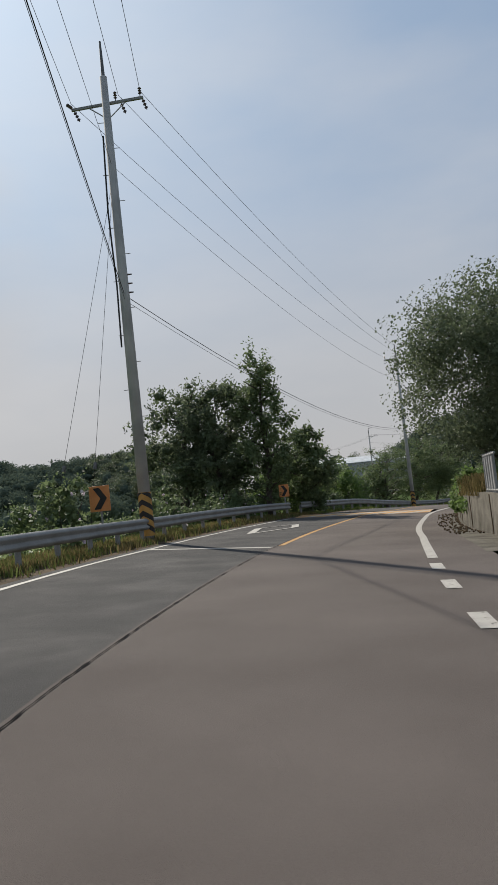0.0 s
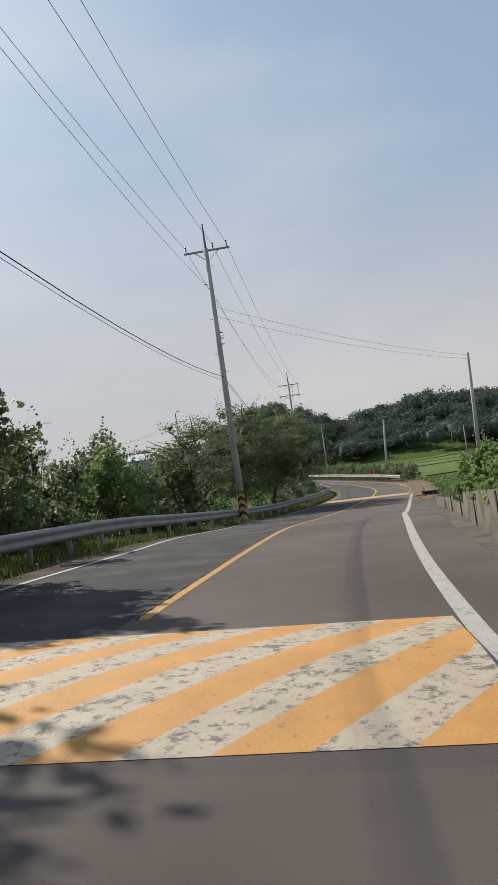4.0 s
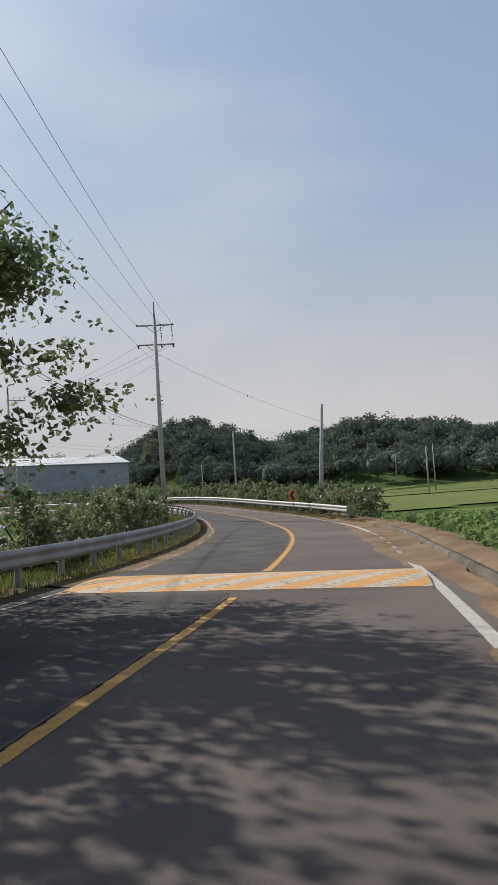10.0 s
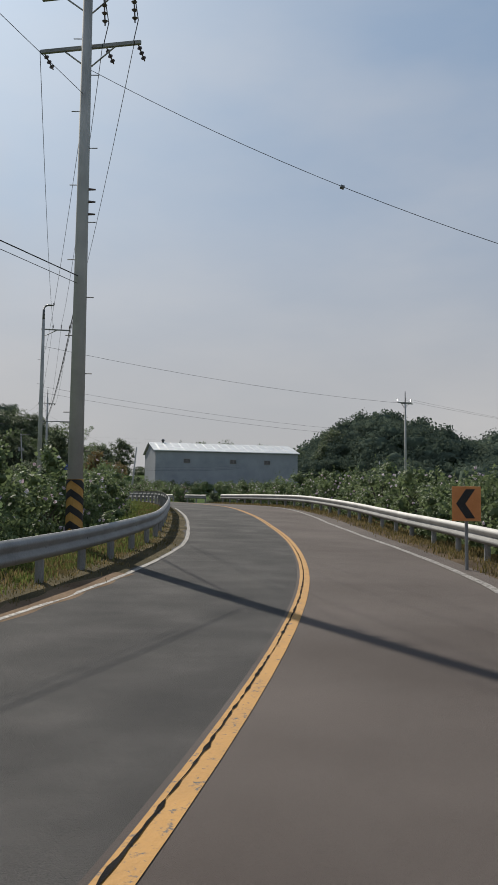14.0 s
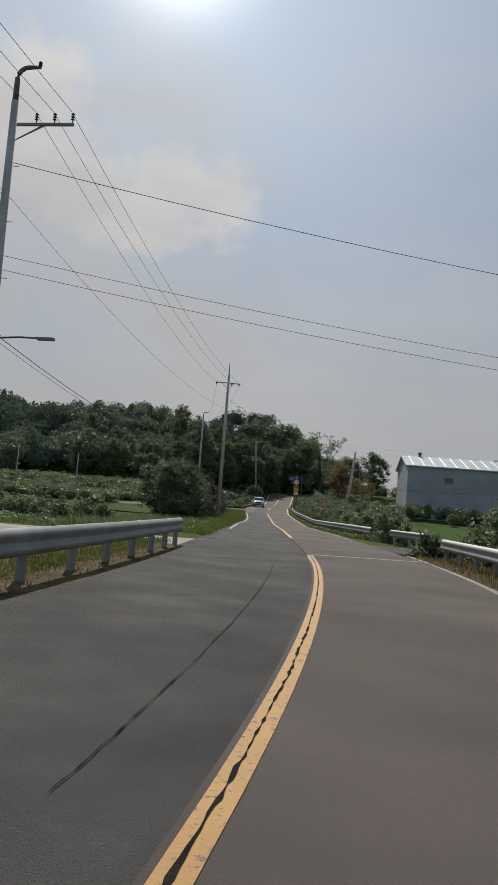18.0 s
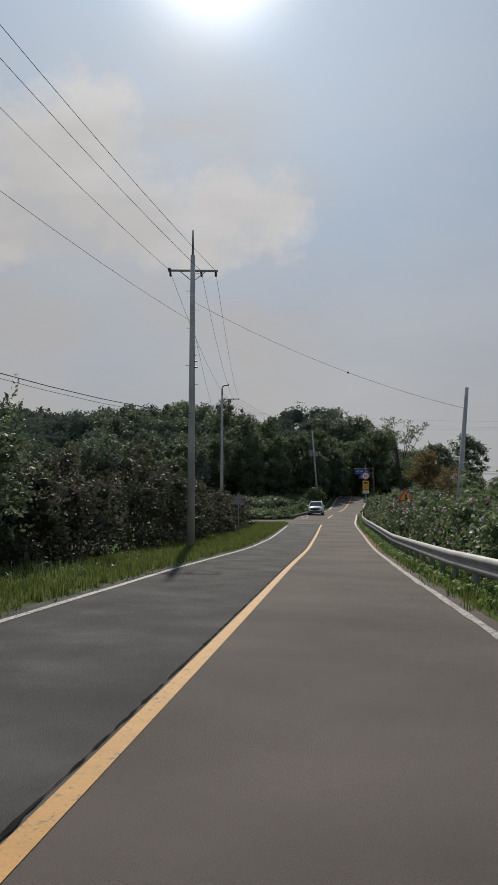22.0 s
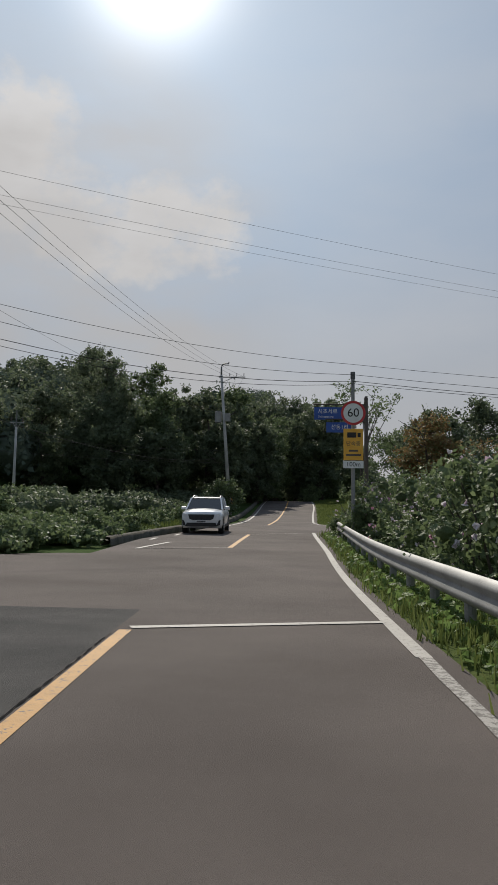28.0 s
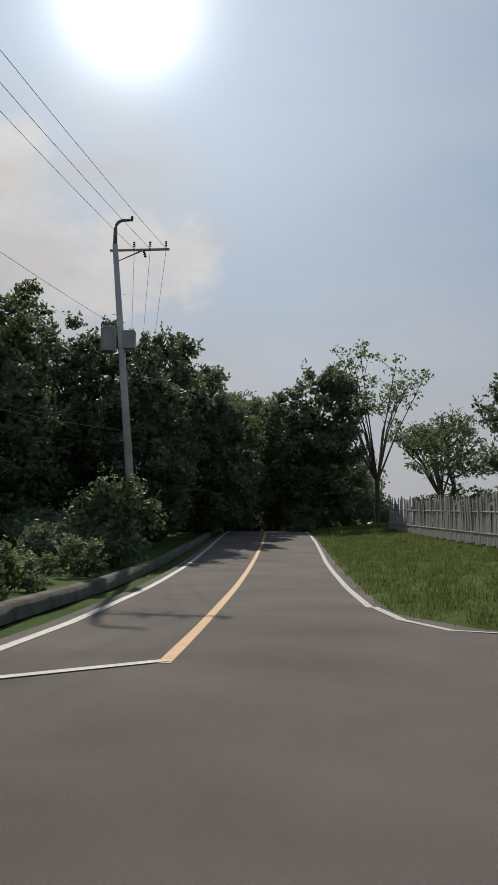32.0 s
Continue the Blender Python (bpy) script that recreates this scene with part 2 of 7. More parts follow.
RICE = material("rice_field", [(0.1, 0.13, 0.045), (0.135, 0.165, 0.06)], 1.0, 0.15, 6, 0.8, spec=0.02)
# dark concrete: stains, and shade worked into the same colour
STAINED_SHADED = material("stained_shaded_concrete", [(0.07, 0.065, 0.052), (0.17, 0.155, 0.13)], 0.95, 1.8, 40, 0.6, spec=0.05)
FLOWER = material("pale_petals", [(0.55, 0.42, 0.5), (0.78, 0.74, 0.76)], 0.6, 8, 40, 0.0, through_light=0.3, per_piece=0.6)
LEAF_DUSKY = material("dusky_leaves", [(0.052, 0.062, 0.038), (0.076, 0.082, 0.052), (0.11, 0.106, 0.074)], 0.6, 0.5, 9, 0.6, through_light=0.3, per_piece=0.4, spec=0.1, relief=0.1)
DUSKY = material("faded_pink_petals", [(0.2, 0.115, 0.115), (0.36, 0.25, 0.25)], 0.7, 8, 40, 0.0, through_light=0.3, per_piece=0.6)
PINK = material("pink_petals", [(0.5, 0.2, 0.34), (0.68, 0.45, 0.55)], 0.6, 8, 40, 0.0, through_light=0.3, per_piece=0.6)


# ---- builders ----
def mesh_object(name, verts, faces, mat, smooth=False):
    """A mesh of quads or triangles from numpy arrays."""
    verts, faces = np.asarray(verts, np.float32), np.asarray(faces, np.int32)
    me = bpy.data.meshes.new(name)
    k = faces.shape[1]
    me.vertices.add(len(verts))
    me.vertices.foreach_set("co", verts.ravel())
    me.loops.add(faces.size)
    me.loops.foreach_set("vertex_index", faces.ravel())
    me.polygons.add(len(faces))
    me.polygons.foreach_set("loop_start", np.arange(0, faces.size, k, dtype=np.int32))
    if smooth:
        me.polygons.foreach_set("use_smooth", np.ones(len(faces), bool))
    me.update(calc_edges=True)
    me.materials.append(mat)
    return new(name, me)


def part(name, bm, mat, parent=None, label="", smooth=False):
    """Links a bmesh as one mesh object, under a thing or part."""
    me = bpy.data.meshes.new(name)
    bm.normal_update()
    if smooth:
        for f in bm.faces:
            f.smooth = True
    bm.to_mesh(me)
    bm.free()
    me.materials.append(mat)
    ob = new(name, me)
    if parent is not None:
        ob.parent = parent
    if label:
        ob["label"] = label
    return ob


def under(ob, parent):
    ob.parent = parent
    return ob


def thing(name, label, category, m=None, group="", kind=""):
    ob = new(name)
    if m is not None:
        ob.matrix_basis = m
    ob.empty_display_size = 0.2
    return tagged(ob, label, category, group, kind)


def box(sx, sy, sz, at=(0, 0, 0), bevel=0.0, bm=None, m=None):
    bm = bm or bmesh.new()
    mat = Matrix.Translation(at) @ (m or Matrix()) @ Matrix.Diagonal((sx, sy, sz, 1))
    made = bmesh.ops.create_cube(bm, size=1.0, matrix=mat)
    if bevel:
        edges = {e for v in made["verts"] for e in v.link_edges}
        bmesh.ops.bevel(bm, geom=list(edges), offset=bevel, segments=2, affect="EDGES", profile=0.6)
    return bm


def rod(a, b, r1, r2=None, sides=10, bm=None, caps=True):
    """A tapered rod from a to b."""
    bm = bm or bmesh.new()
    a, b = Vector(a), Vector(b)
    turn = (b - a).to_track_quat("Z", "Y").to_matrix().to_4x4()
    bmesh.ops.create_cone(bm, cap_ends=caps, segments=sides, radius1=r1, radius2=r1 if r2 is None else r2, depth=(b - a).length, matrix=Matrix.Translation((a + b) / 2) @ turn)
    return bm


def tube(points, radius, sides=8, bm=None):
    """A bent tube through points; radius one number or one a point."""
    bm = bm or bmesh.new()
    pts = [Vector(p) for p in points]
    rings = []
    for i, p in enumerate(pts):
        d = (pts[min(i + 1, len(pts) - 1)] - pts[max(i - 1, 0)]).normalized()
        side = d.cross((0, 0, 1) if abs(d.z) < 0.95 else (1, 0, 0)).normalized()
        up = side.cross(d)
        r = radius[i] if isinstance(radius, (list, tuple)) else radius
        rings.append([bm.verts.new(p + r * (math.cos(2 * math.pi * k / sides) * side + math.sin(2 * math.pi * k / sides) * up)) for k in range(sides)])
    for a, b in zip(rings, rings[1:]):
        for k in range(sides):
            bm.faces.new((a[k], a[(k + 1) % sides], b[(k + 1) % sides], b[k]))
    bm.faces.new(rings[0][::-1])
    bm.faces.new(rings[-1])
    return bm


def sheet(outline, depth, bm=None, m=None):
    """A flat outline in x and z, thickened along y from 0 to depth."""
    bm = bm or bmesh.new()
    m = m or Matrix()
    f = bm.faces.new([bm.verts.new(m @ Vector((x, 0, z))) for x, z in outline])
    made = bmesh.ops.extrude_face_region(bm, geom=[f])
    move = m.to_3x3() @ Vector((0, depth, 0))
    for v in made["geom"]:
        if isinstance(v, bmesh.types.BMVert):
            v.co += move
    bmesh.ops.recalc_face_normals(bm, faces=bm.faces)
    return bm


# ---- the line of the road ----
CENTRE = [(-4.6, -60), (-3.6, -25), (-2.09, 0.2), (-1.36, 8.3), (-0.15, 16.4), (1.34, 24.5), (3.15, 31.6), (5.3, 38.7), (8.3, 46.8), (11.53, 54.9), (14.8, 62.9), (18.3, 70.9), (22.15, 79.0),
          (26.18, 86.8), (29.98, 94.7), (33.35, 102.5), (36.0, 110.3), (37.8, 117.3), (39.05, 124.1), (39.66, 131.1), (39.75, 138.0), (39.55, 146.0), (38.8, 154.8), (37.05, 164.8), (34.64, 174.6),
          (31.53, 185.6), (28.18, 197.6), (24.72, 209.7), (20.85, 223.5), (16.3, 239.5), (11.94, 254.6), (8.4, 267.5), (5.41, 279.6), (2.6, 291.6), (-0.2, 304.7), (-3.6, 320), (-8.1, 340), (-12.2, 357), (-18, 378), (-25, 402), (-38, 440)]
PROFILE = [(-60, -0.1), (0, 0.09), (8, 0.25), (16, 0.3), (24, 0.23), (39, 0.2), (47, 0.04), (55, -0.12), (63, -0.59), (71, -1.0), (79, -1.34), (87, -1.44), (95, -1.55), (110, -1.55), (117, -1.58), (124, -1.43), (131, -1.23),
           (138, -0.99), (146, -0.71), (155, -0.43), (165, -0.32), (186, -0.21), (198, -0.16), (223, -0.16), (240, 0.23), (255, 0.61), (267, 0.95), (280, 1.51), (292, 1.99), (305, 2.47), (314, 2.85), (323.5, 3.45), (340, 4.82), (348, 5.6), (356, 6.15), (368, 6.6), (385, 6.8), (440, 6.4)]
# the road leans towards the inside of its bends: rise to the right for each metre, by y
BANKING = [(-60, -0.02), (0, -0.041), (30, -0.06), (60, -0.038), (90, -0.02), (120, -0.013), (180, -0.016), (260, -0.013), (300, -0.02), (440, 0.0)]


def smooth_line(points, step=0.5):
    p = np.array(points, float)
    out = []
    for i in range(1, len(p) - 2):
        a, b, c, d = p[i - 1 : i + 3]
        for u in np.linspace(0, 1, max(2, int(np.linalg.norm(c - b) / step)), endpoint=False):
            out.append(0.5 * (2 * b + (c - a) * u + (2 * a - 5 * b + 4 * c - d) * u**2 + (3 * b - a - 3 * c + d) * u**3))
    return np.array(out)


LINE = smooth_line(CENTRE)
TANGENT = np.gradient(LINE, axis=0)
TANGENT /= np.linalg.norm(TANGENT, axis=1)[:, None]
RIGHT = np.stack([TANGENT[:, 1], -TANGENT[:, 0]], 1)
PROF = np.array(PROFILE)
LINE_Z = np.interp(LINE[:, 1], PROF[:, 0], PROF[:, 1])
for _ in range(30):
    LINE_Z[1:-1] = (LINE_Z[:-2] + 2 * LINE_Z[1:-1] + LINE_Z[2:]) / 4


BANK = np.array(BANKING)


def tilt(y, off):
    """How much higher than the centre the road's plane is there."""
    return np.interp(y, BANK[:, 0], BANK[:, 1]) * np.clip(off, -6, 6)


def on_road(y, off=0.0, dz=0.0):
    """The place beside the road's centre where that passes y; off to the right."""
    i = np.interp(y, LINE[:, 1], np.arange(len(LINE)))
    j = min(int(i), len(LINE) - 2)
    u = i - j
    p, r = LINE[j] * (1 - u) + LINE[j + 1] * u, RIGHT[j] * (1 - u) + RIGHT[j + 1] * u
    return Vector((p[0] + r[0] * off, p[1] + r[1] * off, LINE_Z[j] * (1 - u) + LINE_Z[j + 1] * u + float(tilt(y, off)) + dz))


def heading(y):
    """Degrees by which the road turns to the left of +y."""
    j = int(min(np.interp(y, LINE[:, 1], np.arange(len(LINE))), len(LINE) - 1))
    return math.degrees(math.atan2(-TANGENT[j, 0], TANGENT[j, 1]))


def beside(x, y):
    """Arrays: distance to the right of the road's centre, the road's height and its y there."""
    x, y = np.asarray(x, float), np.asarray(y, float)
    shape = x.shape
    q = np.stack([x.ravel(), y.ravel()], 1)
    off, z, along = np.zeros(len(q)), np.zeros(len(q)), np.zeros(len(q))
    line, z_line, right = LINE[::3], LINE_Z[::3], RIGHT[::3]
    for i in range(0, len(q), 2000):
        d = q[i : i + 2000, None] - line[None]
        j = (d**2).sum(2).argmin(1)
        k = np.arange(len(j))
        dist = np.sqrt((d[k, j] ** 2).sum(1))
        sign = np.sign((d[k, j] * right[j]).sum(1))
        off[i : i + 2000], z[i : i + 2000], along[i : i + 2000] = dist * sign, z_line[j], line[j, 1]
    return off.reshape(shape), z.reshape(shape), along.reshape(shape)


def step_up(v, a, b):
    u = np.clip((v - a) / (b - a), 0, 1)
    return u * u * (3 - 2 * u)


def lie(x, y):
    """The height of the land."""
    x, y = np.asarray(x, float), np.asarray(y, float)
    off, z, along = beside(x, y)
    left, right = np.clip(-off, 0, None), np.clip(off, 0, None)
    base = z - 0.14 + tilt(along, off) + 0.11 * step_up(right, 3.8, 5.0) * step_up(along, 284, 289) * (1 - step_up(along, 304, 308))
    low = -0.8 * step_up(left, 5.5, 9) * (1 - step_up(along, 130, 170)) - 0.3 * step_up(left, 6, 12) * step_up(along, 176, 200) * (1 - step_up(along, 250, 275))
    bank = 1.1 * step_up(right, 5.9, 7.2) * step_up(along, 12, 17) * (1 - step_up(along, 52, 72)) + 0.25 * step_up(right, 5.6, 8) * step_up(along, 56, 70) * (1 - step_up(along, 100, 112))
    low_r = -0.8 * step_up(right, 7.5, 11) * step_up(along, 108, 118) * (1 - step_up(along, 255, 285))
    rise = 1.5 * step_up(left, 5.5, 30) * step_up(along, 272, 296) + 0.9 * step_up(right, 4.6, 11) * step_up(along, 305, 322)
    near = base + low + bank + low_r + rise
    far = step_up(np.abs(off), 45, 130)
    level = near * (1 - far) + far * (-1.6 + 3.0 * step_up(along, 240, 330))
    hills = 0
    for hx, hy, rx, ry, h, turn in HILLS:
        c, s = math.cos(radians(turn)), math.sin(radians(turn))
        u, v = ((x - hx) * c + (y - hy) * s) / rx, (-(x - hx) * s + (y - hy) * c) / ry
        hills = np.maximum(hills, h * np.exp(-(u**2 + v**2) ** 1.3))
    hills = hills * (1 - step_up(x, -24, -8) * step_up(y, 345, 365) * (1 - step_up(x, 16, 40)))
    return level + hills * step_up(np.abs(off), 9, 40)


# x, y, half widths, height, turn
HILLS = [(-75.7, 380, 100, 50, 14.6, 10), (-40, 416, 36, 40, 20, 0), (-52, 466, 36, 34, 28, 0), (-230, 440, 130, 80, 40, 0), (110, 426, 34, 42, 27, 0), (165, 336, 62, 60, 17, -15), (94, 332, 21, 28, 15, 0), (285, 325, 85, 46, 23.8, -20), (400, 330, 120, 70, 28, 0), (-420, 520, 220, 120, 32, 0)]


def high(x, y):
    return float(lie(np.array([x]), np.array([y]))[0])


# ---- ground ----
def axis(lo, hi, step, far):
    core = np.arange(lo, hi + step / 2, step)
    grow = step * np.cumsum(1.22 ** np.arange(1, 60))
    grow = grow[grow < far]
    return np.concatenate([lo - grow[::-1], core, hi + grow])


gx, gy = axis(-80, 130, 2.0, 2600), axis(-60, 430, 2.0, 2600)
GX, GY = np.meshgrid(gx, gy)
GZ = lie(GX, GY)
idx = np.arange(GX.size).reshape(GX.shape)
quads = np.stack([idx[:-1, :-1], idx[:-1, 1:], idx[1:, 1:], idx[1:, :-1]], -1).reshape(-1, 4)
FIELD = material("field_ground", [(0.04, 0.066, 0.02), (0.06, 0.095, 0.028), (0.08, 0.105, 0.04)], 1.0, 0.12, 5, 0.8, spec=0.02)
ground = tagged(mesh_object("ground", np.stack([GX, GY, GZ], -1).reshape(-1, 3), quads, FIELD, True), "rolling green farmland with grass and weeds", "ground", kind="structure")


def ribbon(name, y0, y1, offsets, heights, mat, step=1.0, wobble=None):
    """A strip along the road: offsets to the right and heights above the road, one cross-section repeated."""
    n = max(2, int((y1 - y0) / step) + 1)
    ys = np.linspace(y0, y1, n)
    i = np.interp(ys, LINE[:, 1], np.arange(len(LINE)))
    px, py, pz = (np.interp(i, np.arange(len(LINE)), c) for c in (LINE[:, 0], LINE[:, 1], LINE_Z))
    rx, ry = (np.interp(i, np.arange(len(LINE)), c) for c in (RIGHT[:, 0], RIGHT[:, 1]))
    k = len(offsets)
    v = np.zeros((n, k, 3))
    for j, (o, h) in enumerate(zip(offsets, heights)):
        oo = np.array([o(t) for t in ys]) if callable(o) else np.full(n, o)
        hh = np.array([h(t) for t in ys]) if callable(h) else np.full(n, h)
        if wobble:
            oo = oo + wobble * np.array([noise.noise((t * 0.7, j * 3.1, o if not callable(o) else 1.0)) for t in ys])
        v[:, j] = np.stack([px + rx * oo, py + ry * oo, pz + hh + tilt(ys, oo)], 1)
    a = np.arange(n * k).reshape(n, k)
    q = np.stack([a[:-1, :-1], a[:-1, 1:], a[1:, 1:], a[1:, :-1]], -1).reshape(-1, 4)
    return mesh_object(name, v.reshape(-1, 3), q, mat)


def span(pairs):
    ys, vs = zip(*pairs)
    return lambda y: float(np.interp(y, ys, vs))


LEFT_LINE = span([(-60, -3.5), (0, -3.5), (25, -3.7), (42, -3.55), (52, -3.15), (62, -3.5), (70, -3.85), (79, -3.75), (88, -3.3), (96, -3.15), (105, -3.3), (118, -3.3), (130, -2.75), (140, -2.9), (155, -3.3), (172, -3.4), (190, -3.05), (208, -3.0), (232, -2.55), (255, -2.9), (280, -3.4), (290, -2.5), (297, -2.15), (305, -2.05), (312, -2.15), (321, -2.35), (340, -2.8)])
RIGHT_LINE = span([(-60, 3.45), (13, 3.45), (21, 3.55), (36, 3.2), (45, 3.25), (60, 3.5), (65, 3.72), (72, 3.8), (79, 3.66), (86, 3.32), (95, 3.05), (104, 3.0), (116, 3.1), (124, 3.05), (134, 2.5), (141, 2.5), (150, 3.0), (160, 3.45), (177, 3.92), (190, 3.45), (205, 3.25), (228, 3.1), (258, 3.2), (275, 3.3), (290, 3.1), (306, 3.1), (314, 3.02), (325, 3.05), (340, 3.25)])
LEFT_EDGE = lambda y: LEFT_LINE(y) - 0.35
RIGHT_EDGE = span([(-60, 4.6), (20, 4.6), (40, 4.25), (60, 4.5), (72, 4.75), (88, 4.4), (100, 4.0), (116, 3.8), (134, 3.1), (160, 3.75), (190, 3.7), (228, 3.35), (275, 3.55), (311, 3.4), (340, 3.5)])
ribbon_old = ribbon("road_left_lane", -58, 261, [LEFT_EDGE, -1.5, -0.1], [0.018, 0.019, 0.02], ASPHALT_OLD)
tagged(ribbon_old, "older dark grey asphalt lane with fine cracks", "road", kind="structure")
tagged(ribbon("road_left_lane", 261, 438, [LEFT_EDGE, -1.5, -0.1], [0.018, 0.019, 0.02], ASPHALT_NEW), "smoother brownish grey asphalt lane", "road", kind="structure")
tagged(ribbon("road_right_lane", -58, 438, [-0.1, 1.6, RIGHT_EDGE], [0.021, 0.02, 0.018], ASPHALT_NEW), "smoother brownish grey asphalt lane", "road", kind="structure")


def stripe(name, y0, y1, off, width, mat, label, dz=0.026, wobble=0.0, step=1.0):
    o = off if callable(off) else (lambda t: off)
    ob = ribbon(name, y0, y1, [lambda t: o(t) - width / 2, lambda t: o(t) + width / 2], [dz, dz], mat, step, wobble)
    return tagged(ob, label, "road marking", kind="structure")


stripe("centre_line", 20.0, 37.6, 0.03, 0.15, YELLOW, "yellow centre line with a dark seam beside it")
stripe("centre_line", 42.0, 88.0, 0.03, 0.15, YELLOW, "yellow centre line with a dark seam beside it")
stripe("centre_line", 92.0, 168.5, 0.03, 0.17, YELLOW, "yellow centre line with a dark seam beside it")
stripe("centre_line", 168.5, 171.4, 0.02, 0.2, YELLOW_WORN, "worn yellow end of the centre line")
stripe("centre_line", 184.5, 259.2, 0.03, 0.15, YELLOW, "yellow centre line with a dark seam beside it")
stripe("centre_line", 276, 286, 0.08, 0.17, YELLOW, "yellow line round the marked box")
stripe("centre_line", 301.3, 430, 0.05, 0.16, YELLOW, "yellow centre line")
stripe("edge_line", 14.6, 83.7, RIGHT_LINE, 0.18, WHITE, "white edge line at the asphalt margin")
stripe("edge_line", 84.2, 94.5, RIGHT_LINE, 0.18, WHITE, "white edge line at the asphalt margin")
for y0, y1 in ((95.3, 96.0), (96.7, 97.6), (98.6, 99.1), (100.2, 101.6), (102.4, 104.0)):
    stripe("edge_line", y0, y1, RIGHT_LINE, 0.12, WHITE_WORN, "remnant of an edge line showing through sand", dz=0.042, wobble=0.03, step=0.3)
stripe("edge_line", 104.6, 114, RIGHT_LINE, 0.18, WHITE, "white edge line at the asphalt margin", dz=0.04)
stripe("edge_line", 114, 176, RIGHT_LINE, 0.15, WHITE_WORN, "dusty white edge line", wobble=0.03)
stripe("edge_line", 194, 258, RIGHT_LINE, 0.14, WHITE_WORN, "worn white edge line at the grass", wobble=0.05)
stripe("edge_line", 258, 290, RIGHT_LINE, 0.17, WHITE, "white edge line at the asphalt margin")
stripe("edge_line", 308.5, 430, RIGHT_LINE, 0.16, WHITE, "white edge line at the asphalt margin")
stripe("edge_line", -10, 37.5, LEFT_LINE, 0.14, WHITE, "white edge line at the asphalt margin", wobble=0.02)
stripe("edge_line", 42, 84, LEFT_LINE, 0.14, WHITE, "white edge line at the asphalt margin", wobble=0.02)
for y0, y1 in ((84, 90), (93.2, 94.6), (97.0, 97.8), (101.5, 103.2), (107.0, 112.0)):
    stripe("edge_line", y0, y1, LEFT_LINE, 0.09, WHITE_WORN, "remnant of an edge line under soil", wobble=0.03, step=0.4)
stripe("edge_line", 114, 151, LEFT_LINE, 0.1, WHITE_WORN, "dusty white edge line at the asphalt margin", wobble=0.03)
stripe("edge_line", 190, 255, LEFT_LINE, 0.14, WHITE_WORN, "worn white edge line at the grass", wobble=0.03)
stripe("edge_line", 296, 430, LEFT_LINE, 0.16, WHITE, "white edge line beside the kerb")
for y in (8.1, 10.9, 13.2):
    stripe("edge_dash", y - 0.45, y + 0.45, 3.45, 0.2, WHITE, "short white dash across the side opening", step=0.4)
for y in (189.6, 191.6):
    stripe("edge_dash", y - 0.35, y + 0.35, 3.4, 0.2, WHITE, "short white dash across the side opening", step=0.4)
for y in (280.2, 284.0, 288.0):
    stripe("edge_dash", y - 0.7, y + 0.7, LEFT_LINE(y) + 0.1, 0.14, WHITE, "short white dash at the side road", step=0.4)


def bar(name, ya, oa, yb, ob_, width, mat, label, dz=0.03):
    """A straight painted bar between two places by the road."""
    a, b = on_road(ya, oa), on_road(yb, ob_)
    d = (b - a).normalized()
    s = Vector((d.y, -d.x, 0)) * width / 2
    n = 10
    v = []
    for k in range(n + 1):
        u = k / n
        c = on_road(ya + (yb - ya) * u, oa + (ob_ - oa) * u, 0.0185 + 0.28 * dz)
        for sign in (-1, 1):
            v.append(tuple(c + sign * s))
    f = [(2 * k, 2 * k + 1, 2 * k + 3, 2 * k + 2) for k in range(n)]
    return tagged(mesh_object(name, v, f, mat), label, "road marking", kind="structure")


bar("stop_line", 20.6, -3.6, 19.4, -0.1, 0.2, WHITE, "white stop line across one lane", 0.032)
bar("stop_line", 171.8, 0.1, 173.6, 3.9, 0.2, WHITE, "white stop line across one lane", 0.032)
bar("stop_line", 173.6, 3.9, 176.6, 3.85, 0.2, WHITE, "white corner of the stop line", 0.036)
bar("stop_line", 183.7, -2.4, 184.9, -1.0, 0.12, WHITE_WORN, "faded white line across one lane", 0.032)
bar("stop_line", 259.4, 0.05, 260.4, 3.2, 0.22, WHITE, "white stop line across one lane", 0.032)
bar("stop_line", 274.4, -2.75, 276.0, 0.05, 0.2, WHITE, "white line of the marked box", 0.033)
bar("stop_line", 274.4, -2.75, 278.2, -2.3, 0.16, WHITE, "white line of the marked box", 0.037)
bar("stop_line", 286.1, -0.1, 289.6, 3.05, 0.2, WHITE, "white stop line across one lane", 0.033)
bar("stop_line", 299.3, -2.4, 301.5, 0.05, 0.2, WHITE, "white line across one lane", 0.033)
bar("edge_line", 308.6, 3.17, 306.4, 3.4, 0.16, WHITE, "white line curving into the side road", 0.033)
bar("edge_line", 306.45, 3.36, 305.0, 4.0, 0.16, WHITE, "white line curving into the side road", 0.035)
bar("edge_line", 305.05, 3.95, 304.1, 7.2, 0.16, WHITE, "white line curving into the side road", 0.037)
# hollow lozenge in the left lane
for ya, oa, yb, ob_ in ((26.6, -2.2, 29.7, -2.75), (29.7, -2.75, 31.8, -1.8), (31.8, -1.8, 29.6, -1.3), (29.6, -1.3, 26.6, -2.2)):
    bar("lozenge_bar", ya, oa, yb, ob_, 0.28, WHITE, "white side of the hollow lozenge marking", 0.03 + 0.002 * (oa + 3))


